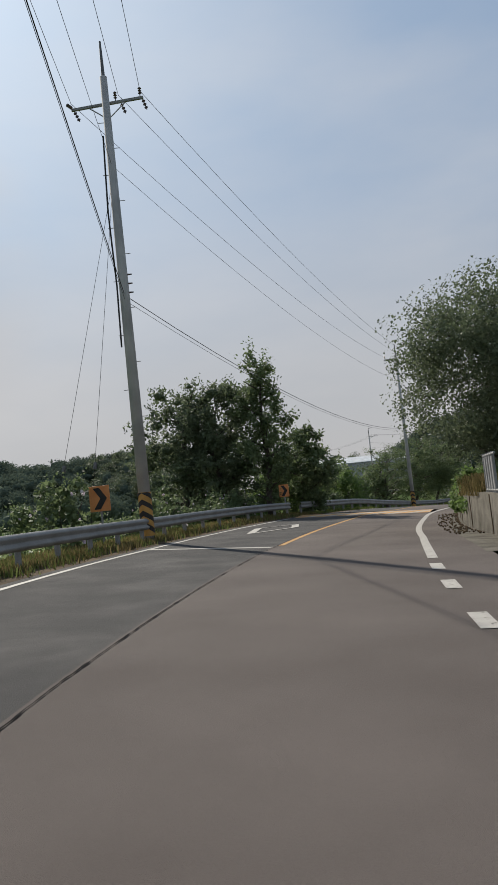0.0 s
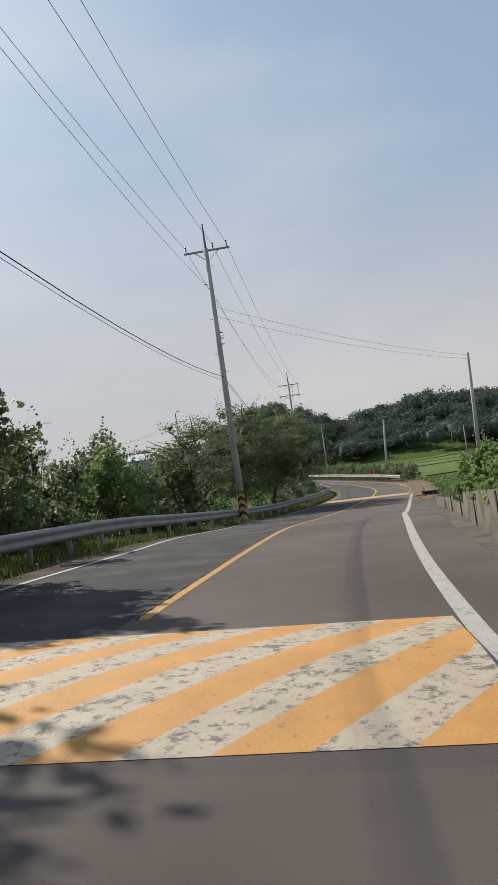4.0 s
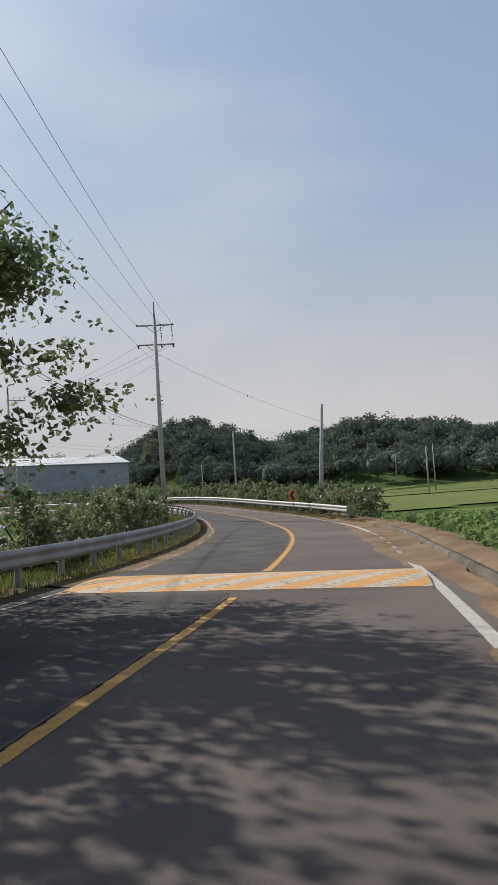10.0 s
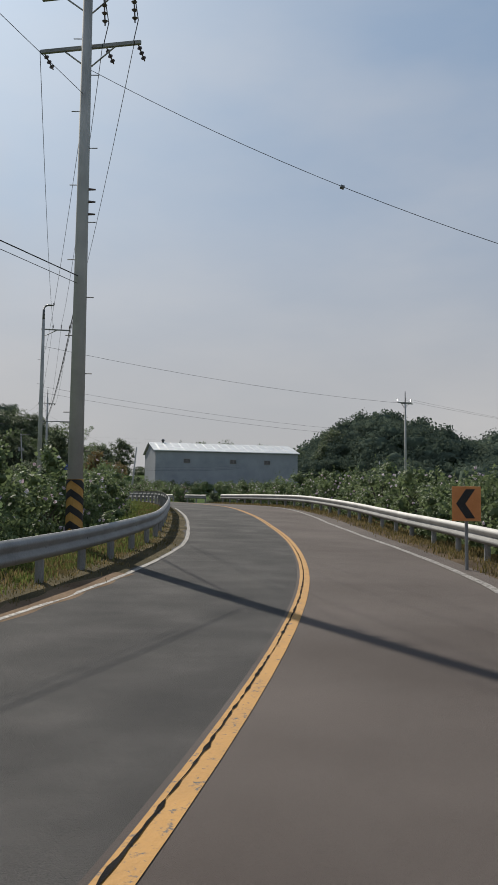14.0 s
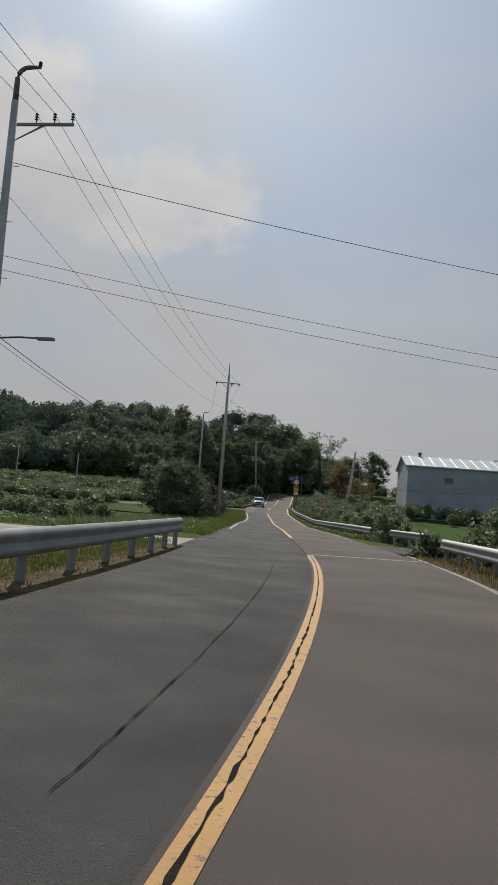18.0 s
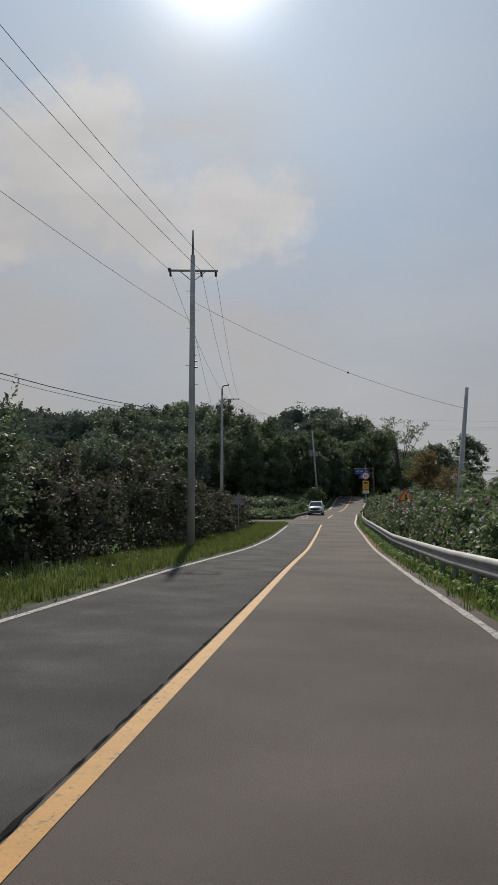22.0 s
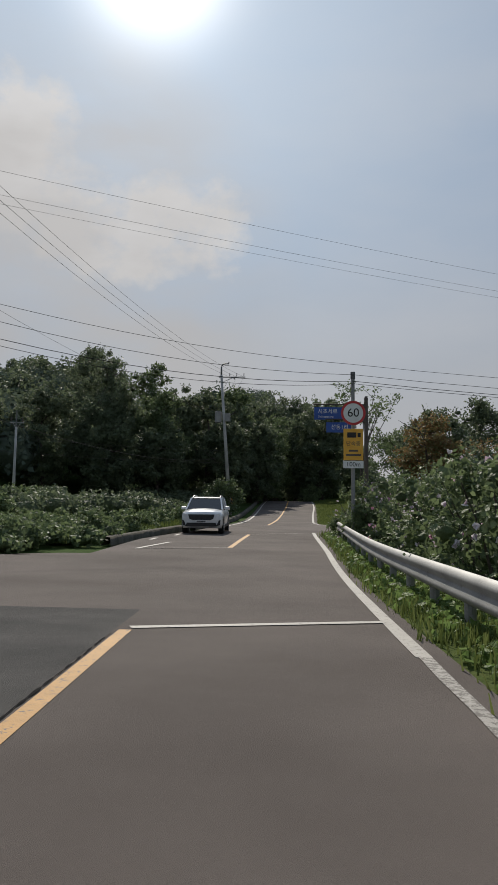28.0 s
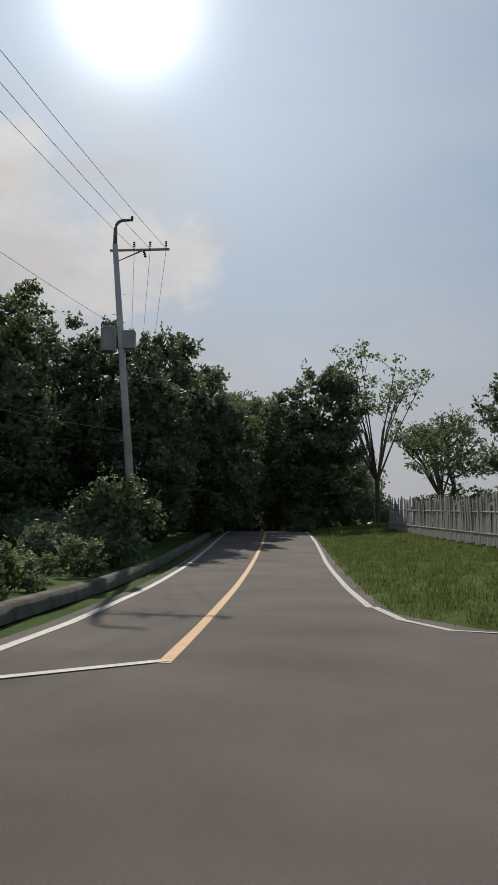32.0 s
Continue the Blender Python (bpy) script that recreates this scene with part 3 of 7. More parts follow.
def seam(y0, y1, off, width, label, dz=0.031):
    """A ragged dark crack along the road."""
    ys = np.arange(y0, y1, 0.09)
    r = np.random.default_rng(int(y0 * 7) + 900)
    v = []
    w = width * 0.5
    for k, y in enumerate(ys):
        o = (off(y) if callable(off) else off) + 0.012 * noise.noise((y * 0.9, 3.0, 0)) + 0.012 * noise.noise((y * 5, 7.0, 0))
        w = max(0.003, width * (0.45 + 0.45 * noise.noise((y * 6.1, 1.0, 5.0)) + 0.3 * r.normal()))
        for s in (-1, 1):
            p = on_road(y, o + s * w / 2, dz)
            v.append(tuple(p))
    q = [(2 * k, 2 * k + 1, 2 * k + 3, 2 * k + 2) for k in range(len(ys) - 1)]
    return tagged(mesh_object("tar_seam", v, q, TAR_OR_SHADE), label, "road crack", kind="structure")


seam(-20, 37.5, -0.04, 0.035, "dark seam between two asphalt layers")
seam(42, 88, -0.04, 0.035, "dark ragged crack in the centre line")
seam(92.5, 171, lambda y: float(np.interp(y, [105, 125, 171], [-0.04, 0.01, 0.025])), 0.034, "dark ragged crack in the centre line")
seam(171, 259, -0.08, 0.035, "dark seam beside the centre line")
seam(152, 166.5, lambda y: -0.86 - 0.1 * (y - 160) / 6, 0.016, "dark crack wandering along the older lane")
seam(60, 86, lambda y: -1.7 + 0.3 * math.sin(y * 0.31), 0.018, "thin dark crack in the older lane")


def speed_hump(y0, y1, label):
    """A low hump with slanting white and yellow bands."""
    hump = thing("speed_hump", label, "speed hump")
    n = 11
    arch = [0.016 + 0.08 * math.sin(math.pi * k / (n - 1)) ** 1.5 for k in range(n)]
    lo_end, hi_end = LEFT_LINE(y0) + 0.1, RIGHT_LINE(y0) - 0.12

    def patch(name, lo, hi, mat, slant, lift=0.0, u0=0.0, u1=1.0):
        v, f = [], []
        m = 12
        for k in range(n):
            u = u0 + (u1 - u0) * k / (n - 1)
            a = float(np.interp(u, np.linspace(0, 1, n), arch))
            for j in range(m + 1):
                o = lo + (hi - lo) * j / m + slant * (u - 0.5)
                o = min(max(o, lo_end), hi_end)
                p = on_road(y0 + (y1 - y0) * u - 0.03 * o, o)
                v.append((p.x, p.y, p.z + a + lift + 0.012 - 0.03 * (k in (0, n - 1) and not lift)))
        for k in range(n - 1):
            for j in range(m):
                a = k * (m + 1) + j
                f.append((a, a + 1, a + m + 2, a + m + 1))
        return under(mesh_object(name, v, f, mat), hump)

    patch("hump_body", lo_end, hi_end, ASPHALT_NEW, 0)
    lo = -5.0
    k = 0
    while lo < 4.6:
        fresh = lo > -2.2
        patch("yellow_band" if k % 2 else "white_band", lo, lo + 0.5, YELLOW_HUMP if k % 2 else (WHITE_HUMP if fresh else YELLOW_WORN), 2.6, 0.0035, 0.1, 0.9)
        lo += 0.5
        k += 1
    return hump


WHITE_HUMP = worn("dusty_white_hump_paint", (0.43, 0.36, 0.27), (0.13, 0.115, 0.10), 0.52, 9.0)
YELLOW_HUMP = worn("dusty_yellow_hump_paint", (0.50, 0.25, 0.065), (0.13, 0.115, 0.10), 0.6, 9.0)
speed_hump(37.6, 41.5, "low asphalt speed hump with slanted yellow and white bands")
speed_hump(88.4, 91.9, "low asphalt speed hump with slanted yellow and white bands")


# ---- foliage ----
def leaf_cloud(centres, radii, per, size, rng, flat=0.6, out=0.0, up=0.5, shell=0.55, towards=None):
    """Small leaves round each centre, facing mostly outwards and up: vertices and quads. shell: where the layer of leaves begins, in radii."""
    centres, radii = np.asarray(centres, float), np.asarray(radii, float)
    n = len(centres) * per
    c = np.repeat(centres, per, 0)
    r = np.repeat(radii.reshape(len(centres), -1) * np.ones(3), per, 0)
    d = rng.normal(size=(n, 3))
    d /= np.linalg.norm(d, axis=1)[:, None]
    if towards is not None:
        w = np.asarray(towards, float) - c
        w /= np.linalg.norm(w, axis=1)[:, None]
        w[:, 2] = 0.55
        d = np.where(((d * w).sum(1) < -0.1)[:, None], -d, d)
    p = c + d * r * (shell + (1.1 - shell) * rng.random((n, 1)) ** (0.8 - 0.3 * out))
    s = size * (0.6 + 0.8 * rng.random(n))
    face = d + [0, 0, up] + 0.75 * rng.normal(size=(n, 3))
    face /= np.linalg.norm(face, axis=1)[:, None] + 1e-9
    a = np.cross(face, rng.normal(size=(n, 3)))
    a /= np.linalg.norm(a, axis=1)[:, None] + 1e-9
    b = np.cross(face, a)
    a, b = a * s[:, None], b * (s * 0.9)[:, None]
    v = np.stack([p - a * 0.5 - b * 0.3, p - a * 0.5 + b * 0.3, p + a * 0.35 + b * 0.62, p + a * 0.55 - b * 0.4], 1).reshape(-1, 3)
    return v, np.arange(4 * n).reshape(-1, 4)


def sprays(starts, ways, lengths, leaves, size, rng, droop=0.15, loose=0.12):
    """Leafy twigs: leaves in two ranks along a line that leaves each start and sags towards its tip."""
    starts, ways, lengths = np.asarray(starts, float), np.asarray(ways, float), np.asarray(lengths, float)
    n = len(starts) * leaves
    u = np.tile(((np.arange(leaves) + 0.6) / leaves) ** 1.35, len(starts)) + 0.03 * rng.normal(size=n)
    s, d, ln = np.repeat(starts, leaves, 0), np.repeat(ways, leaves, 0), np.repeat(lengths, leaves)
    d = d / (np.linalg.norm(d, axis=1)[:, None] + 1e-9)
    p = s + d * (ln * u)[:, None] - np.outer(droop * ln * u**2, [0, 0, 1.0])
    side = np.cross(d, [0, 0, 1.0]) + 1e-4
    side = side / (np.linalg.norm(side, axis=1)[:, None] + 1e-9) * np.where(np.arange(n) % 2, 1, -1)[:, None]
    p = p + loose * ln[:, None] * 0.5 * rng.normal(size=(n, 3))
    a = d * 0.7 + side * (0.8 + 0.3 * rng.random((n, 1))) + 0.45 * rng.normal(size=(n, 3))
    a /= np.linalg.norm(a, axis=1)[:, None] + 1e-9
    b = np.cross(a, d + 0.6 * rng.normal(size=(n, 3)))
    b /= np.linalg.norm(b, axis=1)[:, None] + 1e-9
    z = size * (0.7 + 0.6 * rng.random((n, 1)))
    v = np.stack([p, p + a * z * 0.45 + b * z * 0.27, p + a * z, p + a * z * 0.45 - b * z * 0.27], 1).reshape(-1, 3)
    return v, np.arange(4 * n).reshape(-1, 4)


def round_cage(k):
    """A unit ball of quads: a cube's faces cut k times and blown up."""
    pts, quads, seen = [], [], {}
    for ax in range(3):
        for sign in (-1, 1):
            for i in range(k):
                for j in range(k):
                    q = []
                    for di, dj in ((0, 0), (1, 0), (1, 1), (0, 1)):
                        p = [0, 0, 0]
                        p[ax], p[(ax + 1) % 3], p[(ax + 2) % 3] = sign, -1 + 2 * (i + di) / k, -1 + 2 * (j + dj) / k
                        key = tuple(round(t, 4) for t in p)
                        if key not in seen:
                            seen[key] = len(pts)
                            pts.append(Vector(p).normalized())
                        q.append(seen[key])
                    quads.append(q if sign > 0 else q[::-1])
    return np.array(pts), np.array(quads)


def lumps(centres, radii, rng, k=2, rough=0.16):
    """Uneven solid masses inside the leaves, which close a crown."""
    pts, quads = round_cage(k)
    centres, radii = np.asarray(centres, float), np.asarray(radii, float).reshape(len(centres), -1) * np.ones(3)
    n = len(centres)
    v = pts[None] * (1 + rough * rng.normal(size=(n, len(pts), 1))) * radii[:, None] + centres[:, None]
    q = quads[None] + (np.arange(n) * len(pts))[:, None, None]
    return v.reshape(-1, 3), q.reshape(-1, 4)


def joined(pieces):
    vs, fs, k = [], [], 0
    for v, f in pieces:
        vs.append(v)
        fs.append(f + k)
        k += len(v)
    return np.concatenate(vs), np.concatenate(fs)


def tree(x, y, height, radius, label, seed, leaf=LEAF, size=0.16, clumps=90, per=60, bare=0.3, lean=(0, 0), group="", shape=0.0, trunk=None, name="tree", limbs=9, ground_z=None, solid=1.0, fill=1.2, flat=0.75, rise=0.35, droop=0.15, twig=0.25, keep=None, per_twig=13, layers=0.0):
    """A tapered trunk with limbs, and a crown of leaf clumps with gaps, fringed by leafy twigs. keep: which places in the crown bear leaves."""
    rng = np.random.default_rng(seed)
    z = high(x, y) - 0.05 if ground_z is None else ground_z
    top = thing(name, label, "tree", pose(x, y, z), group)
    r0 = trunk or 0.022 * height + 0.04
    crown_mid, crown_half = height * (0.5 + bare / 2), height * (0.5 - bare / 2)
    bm = bmesh.new()
    bend = rng.normal(size=(6, 2)) * 0.05 * radius
    spine = [Vector((bend[i][0] * i / 2 + lean[0] * i / 5, bend[i][1] * i / 2 + lean[1] * i / 5, height * 0.85 * i / 5)) for i in range(6)]
    tube(spine, [r0 * (1.25 if i == 0 else 1 - 0.17 * i) for i in range(6)], 8, bm)
    tips = []
    for k in range(limbs):
        u = bare * 0.9 + (0.95 - bare * 0.9) * (k + rng.random()) / limbs
        s = u * 5 / 0.85 if u * 5 / 0.85 < 5 else 4.9
        i = int(min(s, 4))
        start = spine[i].lerp(spine[i + 1], s - i)
        ang = k * 2.4 + rng.random()
        reach = radius * (0.6 + 0.3 * rng.random()) * math.sqrt(max(0.08, 1 - ((u * height - crown_mid) / (crown_half * 1.1)) ** 2))
        end = start + Vector((math.cos(ang) * reach, math.sin(ang) * reach, reach * (0.35 + 0.3 * rng.random())))
        mid = start.lerp(end, 0.5) + Vector(rng.normal(size=3) * 0.07 * reach)
        w = r0 * (0.5 - 0.25 * u)
        tube([start, mid, end], [w, w * 0.6, w * 0.2], 5, bm)
        tips += [end, mid]
    part("trunk", bm, BARK, top, smooth=True)
    cs, rs = [], []
    for k in range(clumps):
        if k % 5 == 0:
            c = tips[k % len(tips)] * 0.9 + Vector((lean[0] * 0.1, lean[1] * 0.1, crown_mid * 0.1)) + Vector(rng.normal(size=3) * 0.08 * radius)
        else:
            d = rng.normal(size=3)
            d /= np.linalg.norm(d)
            f = rng.random() ** 0.35
            w = 1 - shape * max(0.0, d[2] * f)
            c = Vector((d[0] * radius * f * w + lean[0], d[1] * radius * f * w + lean[1], crown_mid + d[2] * crown_half * f))
        if layers:
            c.z = round(c.z / layers) * layers - 0.1 * math.hypot(c.x - lean[0], c.y - lean[1]) + 0.12 * rng.normal()
        if keep and not keep(c):
            continue
        cs.append(c)
        rs.append(radius * (0.14 + 0.13 * rng.random()))
    rr = np.array(rs)[:, None] * [1, 1, flat] * (0.65 + 0.8 * rng.random((len(rs), 3)))
    pieces = [leaf_cloud(cs, rr, int(per * fill * 0.62), size * 0.85, rng)]
    if solid:
        pieces.append(lumps(cs, rr * 0.34 * min(1.0, solid), rng, 2, 0.12))
    root = np.repeat(np.array(cs), 3, 0) + 0.06 * radius * rng.normal(size=(3 * len(cs), 3))
    way = root - [lean[0] * 0.6, lean[1] * 0.6, crown_mid - 0.25 * crown_half]
    way = way / (np.linalg.norm(way, axis=1)[:, None] + 1e-6) * [1, 1, 0.7] + 0.45 * rng.normal(size=way.shape) * [1, 1, 0.6] + [0, 0, rise]
    pieces.append(sprays(root, way, radius * twig * (0.5 + 0.8 * rng.random(len(root))), per_twig, size * 1.2, rng, droop, 0.2))
    v, q = joined(pieces)
    under(mesh_object("crown", v, q, leaf, True), top)
    return top


def shrub(x, y, height, radius, label, seed, leaf=LEAF, size=0.09, per=420, flowers=None, blooms=0, group="", name="shrub", z=None, tall=False):
    rng = np.random.default_rng(seed)
    z = high(x, y) - 0.05 if z is None else z
    top = thing(name, label, "shrub", pose(x, y, z), group)
    bm = bmesh.new()
    n = 6
    tips = []
    for k in range(n):
        a = k * 2 * math.pi / n + rng.random()
        t = Vector((math.cos(a) * radius * 0.7, math.sin(a) * radius * 0.7, height * (0.6 + 0.3 * rng.random())))
        tube([(0.05 * math.cos(a), 0.05 * math.sin(a), 0), t * 0.5 + Vector((0, 0, 0.1 * height)), t], [0.03, 0.02, 0.008], 5, bm)
        tips.append(t)
    part("stem", bm, BARK, top)
    cs, rs = [], []
    for k in range(22):
        a, f = rng.random() * 2 * math.pi, rng.random() ** 0.5
        h = rng.random()
        w = radius * f * (1 - 0.45 * h**2)
        cs.append((math.cos(a) * w, math.sin(a) * w, height * (0.12 + 0.8 * h) if h < 0.92 else height * (0.9 + 0.2 * rng.random())))
        rs.append(radius * 0.32)
    rr = np.array(rs)[:, None] * [1, 1, 0.8 if not tall else 1.2]
    root = np.repeat(np.array(cs), 2, 0)
    way = (root - [0, 0, height * 0.4]) * [0.8, 0.8, 0.5] + 0.3 * rng.normal(size=root.shape) + [0, 0, 0.75]
    shoots = sprays(root, way, 0.33 * (radius + height * 0.4) * (0.5 + 0.7 * rng.random(len(root))), 14, size * 1.15, rng, 0.1)
    v, q = joined([leaf_cloud(cs, rr, int(per * 0.068), size * 1.2, rng), lumps(cs[::2], rr[::2] * 0.45, rng, 2, 0.12), shoots])
    under(mesh_object("foliage", v, q, leaf, True), top)
    if blooms:
        pts = []
        for k in range(blooms):
            a, h = rng.random() * 2 * math.pi, 0.25 + 0.8 * rng.random()
            w = radius * (1.05 - 0.35 * h)
            pts.append((math.cos(a) * w, math.sin(a) * w, height * h))
        v, q = leaf_cloud(pts, np.full((len(pts), 1), 0.03), 5, 0.075, rng, 1.0)
        under(mesh_object("blossom", v, q, flowers or FLOWER), top)["label"] = "pale open blossoms"
    return top


def tufts(name, spots, height, mat, label, rng, blades=14, spread=0.16, width=0.018):
    """Bent blades of grass or weed at many spots: stuff."""
    spots = np.asarray(spots, float)
    n = len(spots) * blades
    p = np.repeat(spots, blades, 0) + np.c_[rng.normal(size=(n, 2)) * spread, np.zeros(n)]
    a = rng.random(n) * 2 * np.pi
    h = height * (0.4 + 0.8 * rng.random(n))
    lean = rng.random(n) * 0.6 * h
    d = np.stack([np.cos(a), np.sin(a), 0 * a], 1)
    w = np.stack([-np.sin(a), np.cos(a), 0 * a], 1) * width
    up = np.array([0, 0, 1.0])
    tip = p + d * lean[:, None] + up * h[:, None]
    v = np.stack([p - w, p + w, tip + w * 0.3, tip - w * 0.3], 1).reshape(-1, 3)
    q = np.arange(4 * n).reshape(-1, 4)
    return tagged(mesh_object(name, v, q, mat), label, "grass", kind="stuff")


# ---- guard rails ----
RAIL_SHAPE = [(0.0, 0.36), (0.02, 0.345), (0.075, 0.30), (0.08, 0.25), (0.02, 0.19), (0.02, 0.16), (0.08, 0.10), (0.075, 0.05), (0.02, 0.005), (0.0, -0.01)]


def guard_rail(y0, y1, off, label, face=1, top=0.78, posts=2.0, low_end=False):
    """A W-beam on posts along the road. face: 1 where the road lies on its right."""
    rail = thing("guard_rail", label, "guard rail")
    o = off if callable(off) else (lambda t: off)
    offs = [(lambda t, d=d: o(t) + face * d) for d, _ in RAIL_SHAPE] + [(lambda t, d=d: o(t) + face * (d - 0.012)) for d, _ in RAIL_SHAPE[::-1]]
    hs = [top - 0.36 + h for _, h in RAIL_SHAPE] + [top - 0.36 + h for _, h in RAIL_SHAPE[::-1]]
    offs.append(offs[0])
    hs.append(hs[0])
    under(ribbon("beam", y0, y1, offs, hs, STEEL, 0.8), rail)
    shared = None
    n = int((y1 - y0) / posts)
    for k in range(n + 1):
        y = y0 + 0.25 + (y1 - y0 - 0.5) * k / max(n, 1)
        p = on_road(y, o(y) - face * 0.09)
        if shared is None:
            bm = bmesh.new()
            tube([(0, 0, -0.6), (0, 0, 0.60)], 0.07, 10, bm)
            box(0.05, 0.10, 0.2, (face * 0.09, 0, top - 0.18), bm=bm)
            pst = part("post", bm, STEEL, rail)
            shared = pst.data
        else:
            pst = new("post", shared)
            pst.parent = rail
        pst.matrix_basis = pose(p.x, p.y, p.z, 0, 0, heading(y))
    return rail


RAIL_LEFT_A = span([(-12, -4.9), (20, -4.9), (42, -5.0)])
RAIL_LEFT_B = span([(43, -4.9), (60, -4.6), (90, -4.4), (115, -4.2), (131, -3.55), (150, -3.75), (160, -3.75), (171, -3.75)])
RAIL_RIGHT_D = span([(112, 4.5), (120, 4.3), (134, 3.75), (160, 4.3), (176, 4.7)])
RAIL_RIGHT_E = span([(190, 4.6), (205, 3.95), (250, 3.9), (284, 4.1)])
guard_rail(-12, 42, RAIL_LEFT_A, "weathered galvanised steel guard rail beside the grass verge")
guard_rail(43.5, 170.8, RAIL_LEFT_B, "long weathered steel guard rail round the bend")
guard_rail(117.3, 175, RAIL_RIGHT_D, "pale steel guard rail before flowering shrubs", -1)
guard_rail(184.5, 188.5, span([(184, 6.4), (189, 5.2)]), "short steel guard rail at the field opening", -1)
guard_rail(190.5, 284, RAIL_RIGHT_E, "steel guard rail half hidden by weeds and blossom", -1)


# ---- poles and wires ----
def insulator(parent, p, length=0.28, lean=(0, 0, 1), r=0.065):
    bm = bmesh.new()
    d = Vector(lean).normalized()
    p = Vector(p)
    rod(p, p + d * length, 0.018, 0.018, 6, bm)
    for k in range(3):
        c = p + d * length * (0.35 + 0.25 * k)
        rod(c, c + d * 0.035, r, r * 0.55, 8, bm)
    return part("insulator", bm, PORCELAIN, parent)


def utility_pole(x, y, top, label, arms=(), turn=0.0, hook=False, stripes=False, lean=(0, 0), r=0.19, steps=True, base=None, cap=True):
    """A tapered concrete pole. arms: (height under the top, half length to each side, which posts of insulators)."""
    z = high(x, y) if base is None else base
    h = top - z
    pole = thing("utility_pole", label, "utility pole", pose(x, y, z))
    tip = Vector((lean[0], lean[1], h - (1.25 if cap and not hook else 0.0)))
    part("shaft", rod((0, 0, -0.3), tip, r, r * 0.58, 16), POLE, pole, smooth=True)
    t = radians(turn)
    side = Vector((math.cos(t), math.sin(t), 0))
    ahead = Vector((-math.sin(t), math.cos(t), 0))
    if cap and not hook:
        part("top_spike", rod(tip - Vector((0, 0, 0.3)), tip + Vector((0, 0, 1.25)), 0.07, 0.035, 8), IRON, pole)
    if hook:
        pts = [tip + Vector((0, 0, -0.2)), tip + Vector((0, 0, 0.75))] + [tip + Vector((0, 0, 0.75)) + side * (0.35 - 0.35 * math.cos(a)) + Vector((0, 0, 0.35 * math.sin(a))) for a in (0.4, 0.8, 1.2, 1.57)] + [tip + side * 0.75 + Vector((0, 0, 1.1))]
        part("bent_top", tube(pts, [0.1, 0.085] + [0.07] * 4 + [0.05], 8), IRON, pole, smooth=True)
        insulator(pole, tip + side * 0.72 + Vector((0, 0, 1.08)), 0.2)
    for down, a, b, pins in arms:
        c = tip + Vector((0, 0, (1.25 if cap and not hook else 1.1) - down))
        m = Matrix.Translation(c + side * (b - a) / 2 + ahead * 0.16) @ Matrix.Rotation(t, 4, "Z")
        bm = bmesh.new()
        box(a + b, 0.075, 0.09, m=m, bm=bm, bevel=0.006)
        part("crossarm", bm, STEEL, pole)
        bm = bmesh.new()
        for s in (-a * 0.55 if a > 0.3 else b * 0.5, b * 0.55):
            rod(c + side * s + ahead * 0.16, c + Vector((0, 0, -0.55)) + ahead * 0.14, 0.02, 0.02, 6, bm)
        part("brace", bm, STEEL, pole)
        for s, d in pins:
            insulator(pole, c + side * s + ahead * 0.16 + Vector((0, 0, 0.04)), 0.34 if d == "up" else 0.62, (0, 0, 1) if d == "up" else (ahead * (1 if d == "on" else -1) - Vector((0, 0, 0.25))))
    if steps:
        shared = None
        for k in range(int((h - 3.5) / 0.9)):
            hz = 2.4 + 0.9 * k
            if shared is None:
                st = part("climbing_step", rod((0, 0, 0), (0.32, 0, 0), 0.012, 0.012, 5), IRON, pole)
                shared = st.data
            else:
                st = new("climbing_step", shared)
                st.parent = pole
            u = hz / h
            st.matrix_basis = pose(lean[0] * u, lean[1] * u, hz, 0, 0, 180 * (k % 2) + turn + 10)
    if stripes:
        wrap = part("hazard_wrap", rod((0, 0, 0.35), (0, 0, 1.75), r * 1.02 + 0.006, r * 0.98 + 0.005, 20), HAZARD, pole, "black and yellow hazard bands")
        for k in range(4):
            bm = bmesh.new()
            z0, rr = 0.42 + 0.36 * k, r * 1.02 + 0.011
            n = 20
            ring = [[bm.verts.new((rr * math.cos(2 * math.pi * i / n), rr * math.sin(2 * math.pi * i / n), min(1.74, max(0.36, z0 + w + 0.42 * abs(((i / n + 0.3) % 1) * 2 - 1) - 0.2)))) for i in range(n)] for w in (0, 0.17)]
            for i in range(n):
                bm.faces.new((ring[0][i], ring[0][(i + 1) % n], ring[1][(i + 1) % n], ring[1][i]))
            under(part("black_band", bm, BLACK), wrap)
    return pole


def wire(a, b, sag, label="thin black overhead power line", r=0.012, name="power_line"):
    r *= 0.72
    a, b = Vector(a), Vector(b)
    n = 14
    pts = [a.lerp(b, i / n) - Vector((0, 0, sag * 4 * (i / n) * (1 - i / n))) for i in range(n + 1)]
    ob = part(name, tube(pts, r, 5), WIRE, None)
    return tagged(ob, label, "overhead wire")


